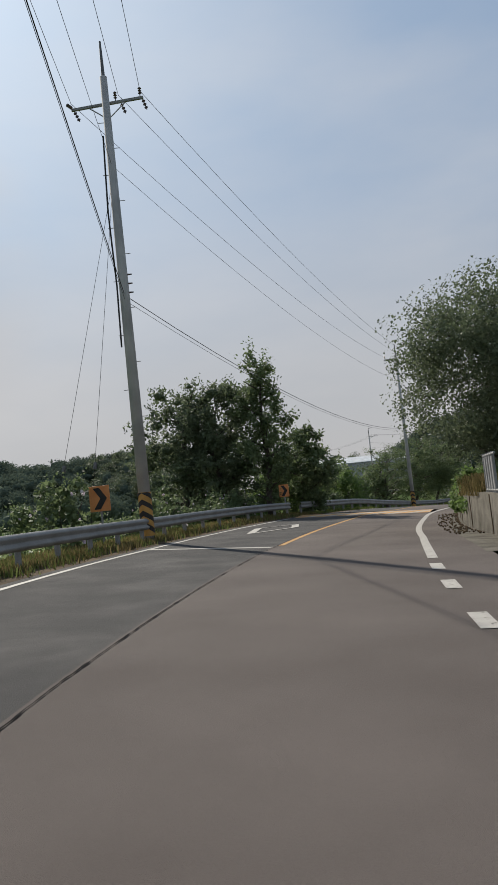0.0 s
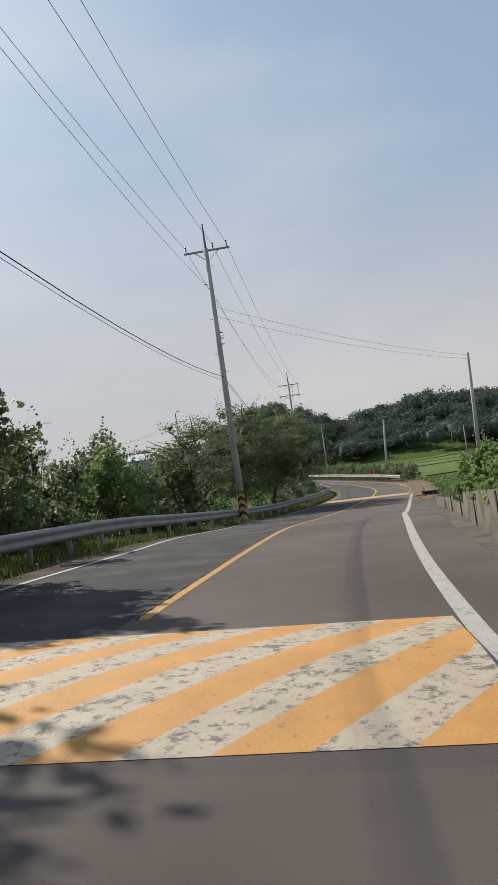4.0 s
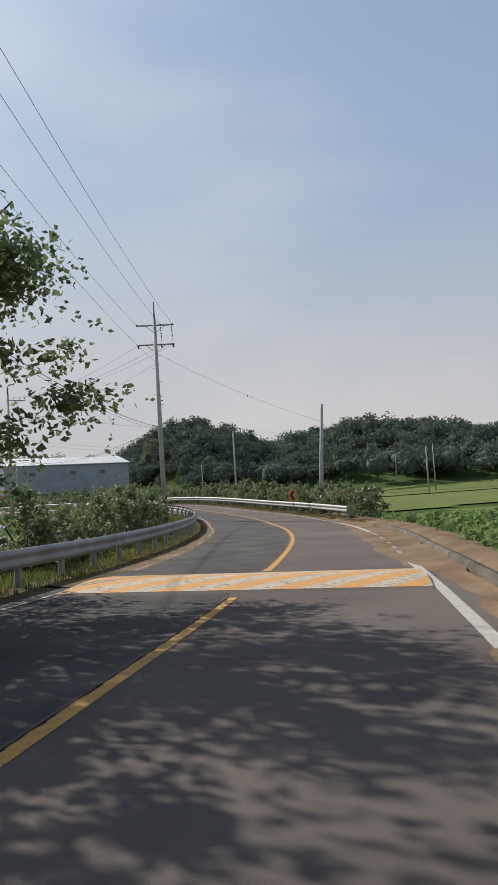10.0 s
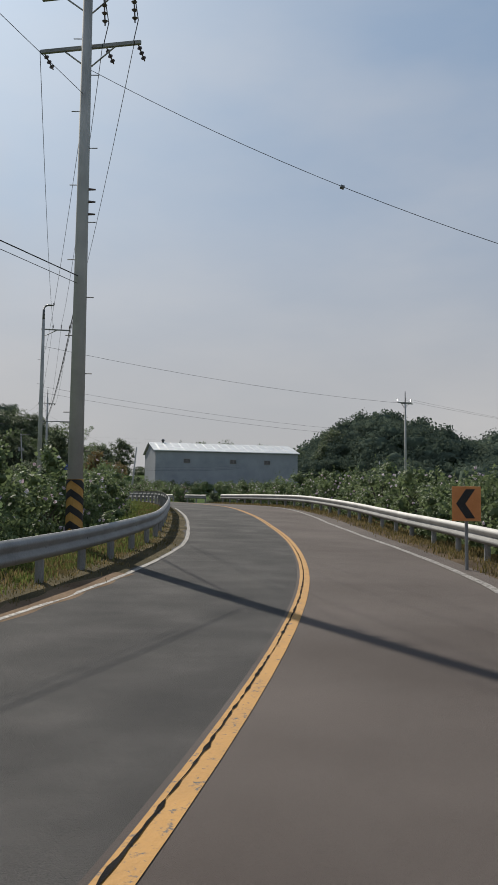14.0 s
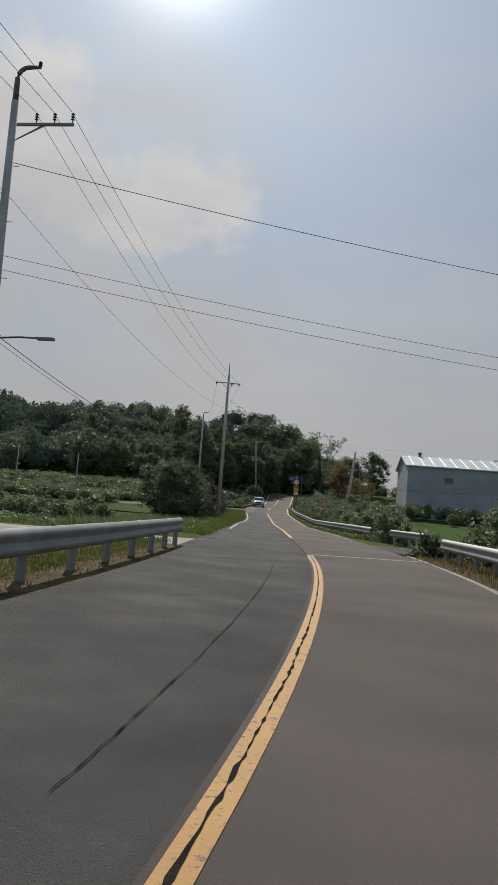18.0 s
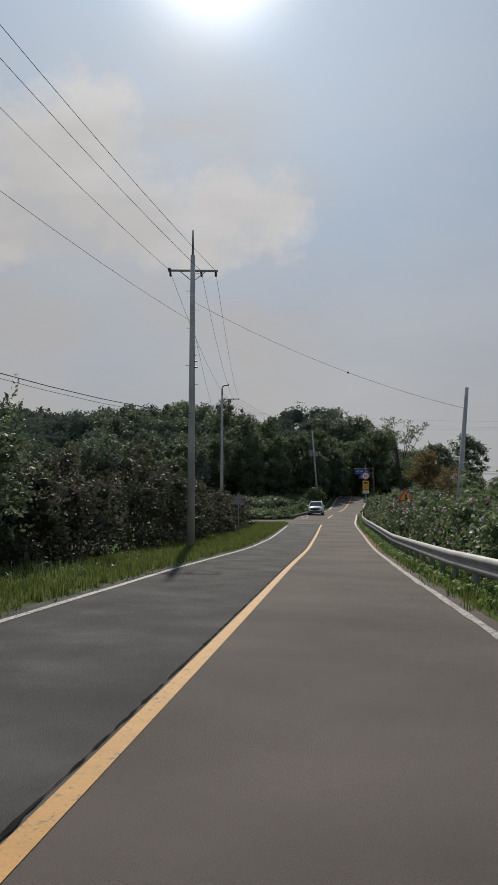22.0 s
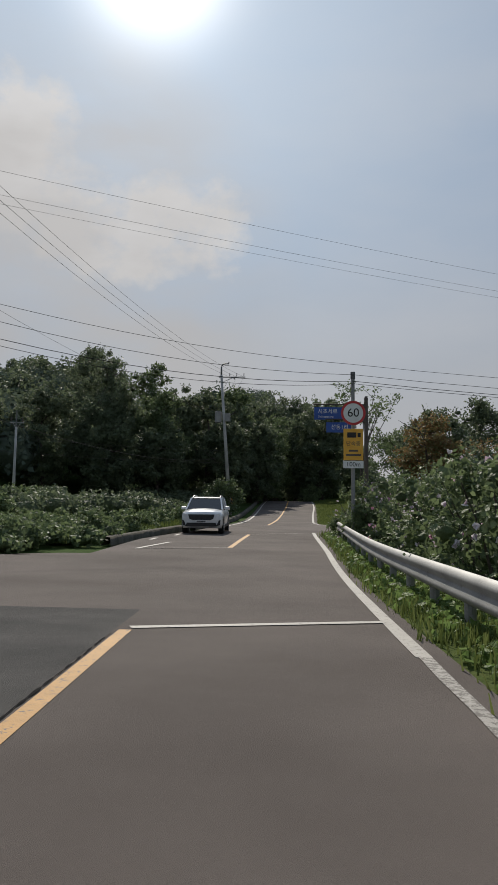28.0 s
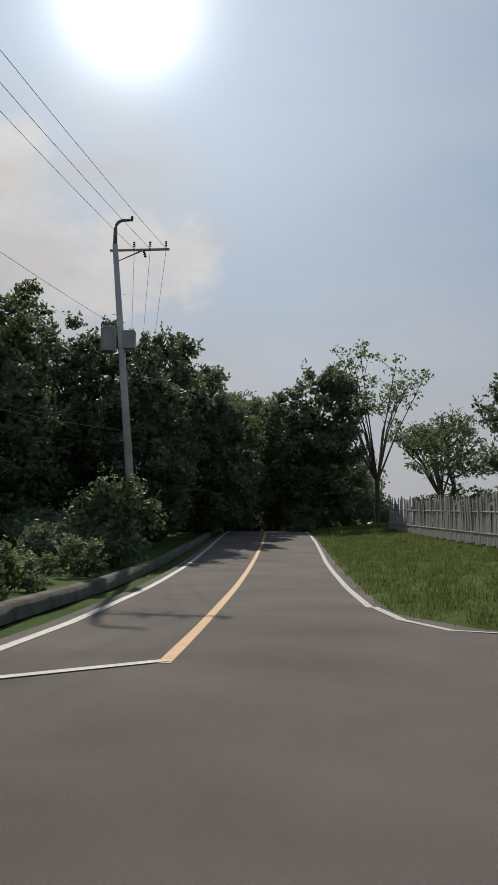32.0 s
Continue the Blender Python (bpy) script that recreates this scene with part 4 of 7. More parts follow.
PINS = [(-1.05, "up"), (0.35, "up"), (1.05, "up")]
P1 = utility_pole(-3.55, 25.4, 17.3, "tall grey concrete pole with hazard bands behind the guard rail", [(2.1, 1.25, 1.25, [(-1.2, "on"), (0.45, "on"), (1.2, "on"), (-1.2, "back"), (0.3, "up"), (1.15, "up")])], -8, stripes=True, r=0.21)
P2 = utility_pole(14.2, 72.2, 14.45, "tall grey concrete pole with hazard bands and one crossarm", [(1.35, 1.15, 1.2, PINS)], -20, stripes=True)
P3 = utility_pole(34.4, 128.9, 13.75, "tall grey concrete pole with two crossarms at the bend", [(1.6, 1.25, 1.3, [(-1.2, "back"), (0.4, "back"), (1.2, "back")]), (2.95, 1.25, 1.3, [(-1.2, "on"), (0.4, "on"), (1.2, "on")])], -14, stripes=True)
P4 = utility_pole(25.5, 169.2, 13.2, "grey concrete pole with bent top and street lamp", [(1.8, 0.15, 1.95, [(0.7, "up"), (1.3, "up"), (1.9, "up")])], 8, hook=True)
P6 = utility_pole(16.05, 220.8, 15.1, "tall grey concrete pole with one crossarm among shrubs", [(1.95, 1.2, 1.2, [(-1.1, "on"), (0.4, "on"), (1.1, "on"), (-1.1, "back")])], 24)
P7 = utility_pole(-3.6, 268.2, 15.2, "concrete pole with bent top at the side road", [(1.55, 0.15, 1.95, [(0.7, "back"), (1.3, "back"), (1.9, "back")])], 18, hook=True)
P8 = utility_pole(-9.75, 324.5, 17.15, "concrete pole with transformer at the wood's edge", [(1.3, 0.25, 2.35, [(0.8, "up"), (1.5, "up"), (2.2, "up"), (1.2, "on")])], 12, hook=True, r=0.2, stripes=True, lean=(-0.5, -1.8))
utility_pole(32.0, 80.4, 7.45, "shorter weathered service pole at the bean field", [], 0, r=0.16, cap=False, lean=(0.35, 0))
utility_pole(44.75, 126.5, 6.1, "plain concrete pole leaning over the hedge", [], 0, r=0.17, cap=False, lean=(0.62, 0))
utility_pole(57.4, 187.0, 10.9, "distant concrete pole with short crossed arms", [(1.1, 0.75, 0.75, [(-0.7, "up"), (0.7, "up")]), (1.2, 0.4, 0.9, [])], 10, r=0.15)
utility_pole(27.2, 226.7, 7.6, "leaning brown concrete pole behind the hedge", [], 0, r=0.16, cap=False, lean=(0.75, 0))
for x, y, top in ((107, 214, 8.0), (84, 178, 5.6), (72, 262, 8.0), (95, 300, 9.5), (128, 268, 10), (60, 345, 12), (-33, 262, 9.0), (-18, 300, 10.5), (-22, 262, 8.0)):
    utility_pole(x, y, top, "slim distant concrete pole among the fields", [(0.9, 0.5, 0.5, [(-0.4, "up"), (0.4, "up")])] if top > 9 else [], 20, r=0.13, steps=False, cap=top > 9)


# fittings of the poles
def street_lamp(pole, z, turn, length=1.6):
    m = Matrix.Rotation(radians(turn), 4, "Z")
    arm = part("lamp_arm", tube([m @ Vector((0.1, 0, z)), m @ Vector((length * 0.6, 0, z + 0.06)), m @ Vector((length, 0, z + 0.05))], 0.03, 6), IRON, pole)
    bm = bmesh.new()
    box(0.55, 0.2, 0.1, m=Matrix.Translation(m @ Vector((length + 0.2, 0, z + 0.04))) @ m, bm=bm, bevel=0.03)
    under(part("lamp_head", bm, STEEL), arm)


def transformer(pole, z, turn):
    m = Matrix.Translation((-0.4, -1.35, 0)) @ Matrix.Rotation(radians(turn), 4, "Z")
    bm = bmesh.new()
    rod(m @ Vector((-0.5, 0.1, z)), m @ Vector((-0.5, 0.1, z + 1.0)), 0.33, 0.33, 16, bm)
    rod(m @ Vector((-0.5, 0.1, z + 1.0)), m @ Vector((-0.5, 0.1, z + 1.08)), 0.35, 0.28, 16, bm)
    tank = part("transformer", bm, STEEL, pole, "grey drum transformer")
    for k in (-0.15, 0.15):
        under(part("bushing", rod(m @ Vector((-0.5 + k, 0.1, z + 1.05)), m @ Vector((-0.5 + k, 0.1, z + 1.35)), 0.04, 0.025, 8), PORCELAIN), tank)
    bm = bmesh.new()
    box(0.5, 0.4, 0.8, m=m @ Matrix.Translation((0.42, 0.1, z + 0.5)), bm=bm, bevel=0.02)
    part("meter_box", bm, STEEL, pole, "grey steel box")


street_lamp(P4, 5.9, 8)
transformer(P8, 8.9, 12)
for p, z in ((P1, 8.3), (P2, 9.2), (P3, 8.0), (P6, 8.6)):
    for k in range(3):
        part("bracket", rod((0.12, 0, z + 0.3 * k), (0.3, 0, z + 0.3 * k), 0.035, 0.02, 8), PORCELAIN, p)


# hanging links between the two arms of the bend pole
P3_TOP, P3_SIDE = 13.75 - high(34.4, 128.9), Vector((math.cos(radians(-14)), math.sin(radians(-14)), 0))
for s in (0.4, 1.15):
    insulator(P3, P3_SIDE * s + Vector((0, 0, P3_TOP - 1.75)), 0.75, (0.05, 0.1, -1), 0.075)
    part("jumper", tube([P3_SIDE * s + Vector((0, 0.15, P3_TOP - 1.7)), P3_SIDE * (s + 0.1) + Vector((0, 0.3, P3_TOP - 2.3)), P3_SIDE * s + Vector((0, 0.15, P3_TOP - 2.95))], 0.012, 5), WIRE, P3)


def arm_tips(x, y, z, turn, offs):
    t = radians(turn)
    return [Vector((x + math.cos(t) * o, y + math.sin(t) * o, z)) for o in offs]


TIPS = [arm_tips(-3.55, 25.4, 15.35, -8, (-1.2, 0.45, 1.2)), arm_tips(14.2, 72.2, 13.35, -20, (-1.05, 0.35, 1.05)), arm_tips(34.4, 128.9, 12.15, -14, (-1.2, 0.4, 1.2))]
LOW3 = arm_tips(34.4, 128.9, 10.75, -14, (-1.2, 0.4, 1.2))
TIP4 = arm_tips(25.5, 169.2, 12.85, 8, (0.7, 1.3, 1.9))
TIP6 = arm_tips(16.05, 220.8, 13.1, 24, (-1.1, 0.4, 1.1))
TIP7 = arm_tips(-3.6, 268.2, 14.75, 18, (0.7, 1.3, 1.9))
TIP8 = arm_tips(-10.25, 322.8, 16.95, 12, (0.8, 1.5, 2.2))
PRE = arm_tips(-1.5, -22, 17.2, 5, (-1.2, 0.4, 1.2))
FAR = arm_tips(-34, 378, 20, 12, (0.0, 0.7, 1.4))
for a, b, sag in ((PRE, TIPS[0], 0.9), (TIPS[0], TIPS[1], 0.9), (TIPS[1], TIPS[2], 1.0), (LOW3, TIP4, 0.8), (TIP4, TIP6, 0.9), (TIP6, TIP7, 0.9), (TIP7, TIP8, 1.0), (TIP8, FAR, 0.9)):
    for p, q in zip(a, b):
        wire(p, q, sag)
# single earth wire, and lower telephone cables
SPINE = [(-1.5, -22, 15.5), (-3.55, 25.4, 13.0), (14.2, 72.2, 11.0), (34.4, 128.9, 9.5), (25.5, 169.2, 10.2), (16.05, 220.8, 10.6), (-3.6, 268.2, 11.2), (-10.1, 323.3, 13.5)]
for a, b in zip(SPINE, SPINE[1:]):
    wire(a, b, 1.0, r=0.01)
for low, r, sag in ((3.4, 0.018, 1.3), (3.58, 0.01, 1.25)):
    for a, b in zip(SPINE, SPINE[1:]):
        low = low + 1.0 if a[1] < 120 and low < 4 else low
        if r > 0.015 or a[1] < 180:
            wire(Vector(a) - Vector((0, 0, low if a[1] > 0 else -1.2)), Vector(b) - Vector((0, 0, low)), sag if a[1] > 0 else 0.3, "dark sagging telephone cable", r, "telephone_cable")
# cable risers and stays of the first pole
part("cable_riser", tube([(-0.18, -0.1, 13.6), (-0.26, -0.12, 11.0), (-0.2, -0.16, 8.5), (-0.25, -0.1, 6.5)], 0.03, 6), WIRE, P1)
for dx in (-1.9, -1.1):
    w = wire((-3.55, 25.4, 12.6), (-3.55 + dx * 1.6, 24.5, 0.3), 0.0, "steel stay wire with a small guard bead", 0.01, "stay_wire")
    part("bead", rod((-3.55 + dx * 1.6 * 0.76, 25.4 - 0.68, 3.2), (-3.55 + dx * 1.6 * 0.775, 25.4 - 0.7, 3.0), 0.06, 0.06, 8), IRON, w)
# service and cross-road wires
for z, d in ((10.2, 0.0), (9.7, 0.0)):
    wire((14.2, 72.2, z), (32.33, 80.4, 7.3 - (10.2 - z) * 0.5), 0.35, "service wire across the road", 0.01)
BALL = wire((34.4, 128.9, 10.2), (45.2, 126.5, 4.9), 0.33, "stay wire across the road", 0.01, "stay_wire")
part("bead", rod((40.3, 127.52, 6.93), (40.37, 127.5, 6.9), 0.05, 0.05, 12), IRON, BALL)
BALL = wire((16.05, 220.8, 11.6), (27.8, 226.7, 6.6), 0.5, "stay wire across the road", 0.01, "stay_wire")
part("bead", rod((22.7, 224.14, 8.28), (22.77, 224.17, 8.25), 0.05, 0.05, 12), IRON, BALL)
for z, r in ((11.2, 0.016), (8.2, 0.011), (7.75, 0.011)):
    wire((25.5, 169.2, z), (57.4, 187.0, z - 1.5), 0.5, "wire crossing the road to the fields", r)
for z, z2, r, s in ((13.4, 11.8, 0.007, 0.5), (12.6, 10.9, 0.007, 0.5), (12.3, 10.7, 0.006, 0.5), (9.3, 7.9, 0.012, 0.7), (8.75, 7.65, 0.015, 0.8), (8.6, 7.55, 0.012, 0.9), (9.7, 8.3, 0.011, 0.5)):
    end = (26.5, 298.9, z + 0.9) if z > 11 else (9.79, 280.3, z2)
    wire((-3.6, 268.2, z), end, s * (0.6 if z > 11 else 1), "wire crossing the road at the junction", r)
    if z < 11:
        wire(end, (46, 288, z2 - 0.4), 1.0, "wire crossing the road at the junction", r)
for z in (9.8, 8.6):
    wire((-10.0, 323.8, z), (-40, 285, z + 1.5), 1.0, "slack wire into the wood", 0.014)
wire((57.4, 187.0, 10.2), (107, 214, 7.8), 0.6, r=0.01)
wire((57.4, 187.0, 10.0), (84, 178, 5.4), 0.6, r=0.01)


# ---- barn ----
def barn():
    b = thing("barn", "long blue-grey metal-clad barn with pale roof", "barn", pose(26.67, 298.8, 0.2, 0, 0, 11.4))
    length, width, eave, apex = 35.5, 19.0, 11.5, 13.9
    quarter = Matrix.Rotation(radians(90), 4, "Z")
    gable = [(0, 0), (width, 0), (width, eave), (width / 2, apex), (0, eave)]
    for name, x in (("gable_wall", 0.0), ("gable_wall", length - 0.2)):
        bm = bmesh.new()
        sheet(gable, -0.2, bm, Matrix.Translation((x, 0, 0)) @ quarter)
        part(name, bm, BARN_WALL, b)
    for y in (0.0, width - 0.2):
        bm = bmesh.new()
        box(length - 0.4, 0.2, eave, (length / 2, y + 0.1, eave / 2), bm=bm)
        wall = part("side_wall", bm, BARN_WALL, b)
        if y == 0:
            rib = None
            for k in range(60):
                if rib is None:
                    bm = bmesh.new()
                    box(0.05, 0.03, eave, (0, -0.012, eave / 2), bm=bm)
                    r = part("cladding_rib", bm, BARN_WALL, wall)
                    rib = r.data
                else:
                    r = new("cladding_rib", rib)
                    r.parent = wall
                r.location = (0.4 + 0.59 * k, 0, 0)
    for s in (0, 1):
        edge = -0.4 if s == 0 else width + 0.4
        bm = bmesh.new()
        sheet([(edge, eave - 0.05), (width / 2, apex + 0.06), (width / 2, apex + 0.24), (edge, eave + 0.13)], -length - 1.0, bm, Matrix.Translation((-0.5, 0, 0)) @ quarter)
        roof = part("roof_slope", bm, BARN_ROOF, b)
        for k in range(18):
            bm = bmesh.new()
            x = 1.0 + 2.0 * k
            rod((x, edge, eave + 0.15), (x, width / 2, apex + 0.26), 0.05, 0.05, 6, bm)
            under(part("roof_seam", bm, BARN_ROOF), roof)
    for x in (7.6, 19.0, 27.6):
        w = new("window")
        w.parent = b
        bm = bmesh.new()
        box(1.5, 0.06, 0.9, (x, -0.03, 9.2), bm=bm)
        under(part("pane", bm, GLASS), w)
        bm = bmesh.new()
        for sx, sz, px, pz in ((1.6, 0.08, x, 9.68), (1.6, 0.08, x, 8.72), (0.08, 0.9, x - 0.76, 9.2), (0.08, 0.9, x + 0.76, 9.2), (0.06, 0.9, x, 9.2)):
            box(sx, 0.1, sz, (px, -0.05, pz), bm=bm)
        under(part("frame", bm, STEEL), w)
    bm = bmesh.new()
    rod((3.2, width / 2, apex), (3.2, width / 2, apex + 0.7), 0.28, 0.28, 12, bm)
    rod((3.2, width / 2, apex + 0.7), (3.2, width / 2, apex + 1.05), 0.5, 0.3, 12, bm)
    part("roof_vent", bm, IRON, b, "dark turbine roof vent")
    bm = bmesh.new()
    box(1.6, 1.2, 2.6, (-0.7, 5.0, 1.3), bm=bm)
    part("porch", bm, BARN_ROOF, b, "pale lean-to by the gable")
    bm = bmesh.new()
    box(3.2, 0.1, 3.2, (10.0, -0.06, 1.7), bm=bm)
    part("door", bm, BARN_ROOF, b, "pale sliding door")
    return b


barn()


# ---- retaining wall, gutter, soil ----
def wall_height(y):
    return float(np.interp(y, [16, 24, 34, 44, 52, 60, 79, 82, 99], [1.0, 1.1, 1.1, 1.0, 0.7, 0.42, 0.32, 0.05, 0.0]))


WALL_OFF = span([(15, 5.5), (20, 5.3), (27, 4.85), (36, 4.55), (45, 4.5), (63, 5.05), (75, 5.1), (99, 4.7)])
# the wall's dark colour stands for its shadow as well as its stains
tagged(ribbon("retaining_wall", 15.5, 82, [WALL_OFF, lambda y: WALL_OFF(y) + 0.06, lambda y: WALL_OFF(y) + 0.36, lambda y: WALL_OFF(y) + 0.4], [-0.2, wall_height, lambda y: wall_height(y) + 0.02, -0.2], STAINED_SHADED, 0.7, 0.03), "low concrete retaining wall, coloured dark for stains and shade", "wall", kind="structure")
for k in range(13):
    y = 17 + 3.7 * k
    p = on_road(y, WALL_OFF(y) + 0.005)
    bm = bmesh.new()
    box(0.02, 0.03, wall_height(y) - 0.05, (p.x, p.y, p.z + wall_height(y) / 2), bm=bm)
    tagged(part("wall_joint", bm, EARTH), "dark vertical joint of the retaining wall", "joint", kind="structure")
tagged(ribbon("gutter", 15.5, 80, [lambda y: RIGHT_EDGE(y) - 0.1, lambda y: WALL_OFF(y) + 0.02], [0.019, 0.03], STAINED_SHADED, 0.7, 0.04), "dusty concrete gutter along the wall", "gutter", kind="structure")
SOIL_IN = span([(80, 4.0), (81, 3.75), (82.2, 3.6), (83.2, 3.4), (84.0, 3.2), (84.5, 3.4), (85.2, 3.6), (88, 3.6), (91, 3.3), (93, 2.85), (96.5, 2.5), (101, 2.4), (105, 2.45), (109, 2.65), (116, 3.2), (122, 3.6)])
KERB_RIGHT = span([(85.5, 4.17), (89, 4.01), (96.5, 3.88), (106, 3.85), (122, 3.95)])
tagged(ribbon("soil_wash", 80, 122, [SOIL_IN, lambda y: SOIL_IN(y) + 0.35, lambda y: max(SOIL_IN(y) + 0.5, KERB_RIGHT(y) - 0.35), lambda y: KERB_RIGHT(y) + 0.02], [0.021, 0.032, 0.045, 0.085], SOIL, 0.3, 0.25), "sandy soil washed over the road edge", "soil", kind="structure")
HEAP = span([(78.5, -0.08), (80, 0.05), (82, 0.11), (83.4, 0.09), (84.6, -0.08)])
tagged(ribbon("soil_heap", 78.5, 84.6, [lambda y: 3.85, lambda y: 4.3, lambda y: 4.9, lambda y: 6.2], [-0.02, HEAP, lambda y: HEAP(y) * 1.3, -0.15], SOIL, 0.25, 0.2), "loose heap of brown soil beside the drain", "soil", kind="structure")
tagged(ribbon("kerb", 86.3, 107, [lambda y: KERB_RIGHT(y), lambda y: KERB_RIGHT(y) + 0.03, lambda y: KERB_RIGHT(y) + 0.17, lambda y: KERB_RIGHT(y) + 0.2], [-0.05, 0.19, 0.2, 0.0], STAINED_SHADED, 0.5, 0.015), "soiled low concrete kerb below the bean field", "kerb", kind="structure")
tagged(ribbon("soil_bank", 86.0, 124, [lambda y: KERB_RIGHT(y) + 0.16, lambda y: KERB_RIGHT(y) + 0.6, lambda y: KERB_RIGHT(y) + 1.3, lambda y: KERB_RIGHT(y) + 2.4], [lambda y: float(np.interp(y, [86, 87, 106, 108], [0.0, 0.15, 0.15, 0.04])), lambda y: float(np.interp(y, [86, 87.5, 106, 108], [-0.05, 0.24, 0.24, 0.1])), lambda y: float(np.interp(y, [86, 88], [-0.1, 0.18])), lambda y: -0.1], SOIL, 0.5, 0.2), "bare brown soil at the bean field's edge", "soil", kind="structure")
# drain with an iron grate
GRATE = material("rusty_iron", [(0.05, 0.035, 0.026), (0.1, 0.075, 0.058)], 0.8, 6, 60, 0.3, 0.2)
gp, gq = on_road(84.95, 4.2), on_road(85.95, 4.2)
ga = math.atan2(gq.y - gp.y, gq.x - gp.x) - math.pi / 2
drain = thing("storm_drain", "rusty iron grate over a concrete storm drain", "drain", pose(gp.x, gp.y, gp.z + 0.055, 0, 0, math.degrees(ga)))
# a thin black slab under the bars in place of a deep, shaded hollow
part("pit_shade", box(0.98, 0.78, 0.02, (0, 0, -0.012)), TAR_OR_SHADE, drain, "black slab standing in for the shade under the grate")
for sy in (-0.4, 0.4):
    part("grate_rim", box(1.06, 0.04, 0.05, (0, sy, 0.01), 0.006), GRATE, drain)
for k in range(14):
    part("grate_bar", box(0.03, 0.76, 0.035, (-0.48 + 0.074 * k, 0, 0.012)), GRATE, drain)
for sx in (-0.02, 0.98):
    part("side_wall", box(0.14, 0.5, 0.26, (sx, 0.72, 0.04), 0.015), STAINED_SHADED, drain)
part("lid", box(1.14, 0.42, 0.09, (0.48, 0.78, 0.19), 0.015), STAINED_SHADED, drain, "soiled concrete lid")
# the back of the mouth is coloured black for the shade in it
part("shaded_inner_wall", box(0.86, 0.06, 0.22, (0.48, 0.9, 0.03)), TAR_OR_SHADE, drain, "wall inside the drain mouth, coloured black for the shade")
LITTER = material("dry_litter", [(0.05, 0.042, 0.024), (0.085, 0.07, 0.038), (0.15, 0.115, 0.065)], 0.95, 1.2, 40, 0.9, spec=0.05)
def ramp(h, lo, hi, drop=0.16):
    """A height that sinks into the ground from one place along the road to another."""
    return lambda y: h - drop * (1 - min(1.0, max(0.0, (y - lo) / (hi - lo))))


tagged(ribbon("litter_verge", 90, 173, [lambda y: LEFT_LINE(y) - 0.06, lambda y: LEFT_LINE(y) - 0.6, lambda y: LEFT_LINE(y) - 2.5], [ramp(0.016, 173, 169.5), ramp(0.06, 173, 169.5), -0.1], LITTER, 0.35, 0.22), "verge of dry stems and leaf litter in the bend", "verge", kind="structure")
tagged(ribbon("soil_edge", 93, 124, [lambda y: LEFT_LINE(y) + 0.1, lambda y: LEFT_LINE(y) - 0.12, lambda y: LEFT_LINE(y) - 0.4], [0.0195, 0.03, 0.045], SOIL, 0.3, 0.3), "sandy soil along the inside of the bend", "soil", kind="structure")
tagged(ribbon("verge_left", -20, 92, [lambda y: LEFT_EDGE(y) + 0.1, lambda y: LEFT_EDGE(y) - 0.7, lambda y: LEFT_EDGE(y) - 2.2], [0.0, 0.06, -0.12], EARTH, 0.7, 0.15), "earthy verge with dry grass", "verge", kind="structure")
tagged(ribbon("verge_left", 174.6, 262, [lambda y: LEFT_EDGE(y) + 0.1, lambda y: LEFT_EDGE(y) - 0.5, lambda y: LEFT_EDGE(y) - 3.5], [ramp(0.0, 174.6, 178), ramp(0.07, 174.6, 178), ramp(0.02, 174.6, 178, 0.5)], TURF, 0.5, 0.15), "mown green grass verge", "verge", kind="structure")
tagged(ribbon("verge_right", 112, 179.5, [lambda y: RIGHT_EDGE(y) - 0.1, lambda y: RIGHT_EDGE(y) + 0.5, lambda y: RIGHT_EDGE(y) + 2.5], [ramp(0.0, 179.5, 176), ramp(0.06, 179.5, 176, 0.2), ramp(-0.1, 179.5, 176, 0.4)], EARTH, 0.5, 0.12), "earthy verge with litter of dry stems", "verge", kind="structure")
tagged(ribbon("verge_right", 183.2, 289, [lambda y: RIGHT_EDGE(y) - 0.15, lambda y: RIGHT_EDGE(y) + 0.4, lambda y: RIGHT_EDGE(y) + 2.5], [ramp(0.0, 183.2, 186.8), ramp(0.06, 183.2, 186.8, 0.2), ramp(-0.1, 183.2, 186.8, 0.4)], TURF, 0.5, 0.15), "weedy green verge", "verge", kind="structure")
tagged(ribbon("soil_wash", 221, 252, [lambda y: RIGHT_LINE(y) - 0.1, lambda y: RIGHT_LINE(y) + 0.3, lambda y: RIGHT_LINE(y) + 0.75], [0.022, 0.03, 0.04], SOIL, 0.5, 0.12), "pale dust gathered along the road edge", "soil", kind="structure")
tagged(ribbon("side_road", 287, 300, [lambda y: RIGHT_EDGE(y) - 0.2, lambda y: RIGHT_EDGE(y) + 2.0, lambda y: RIGHT_EDGE(y) + 9.0], [lambda y: float(np.interp(y, [297, 300], [0.016, -0.05])), lambda y: float(np.interp(y, [295, 300], [0.016, -0.3])), lambda y: float(np.interp(y, [294, 300], [0.016, -0.5]))], ASPHALT_NEW, 0.6, 0.12), "worn asphalt at the mouth of the side road", "road", kind="structure")
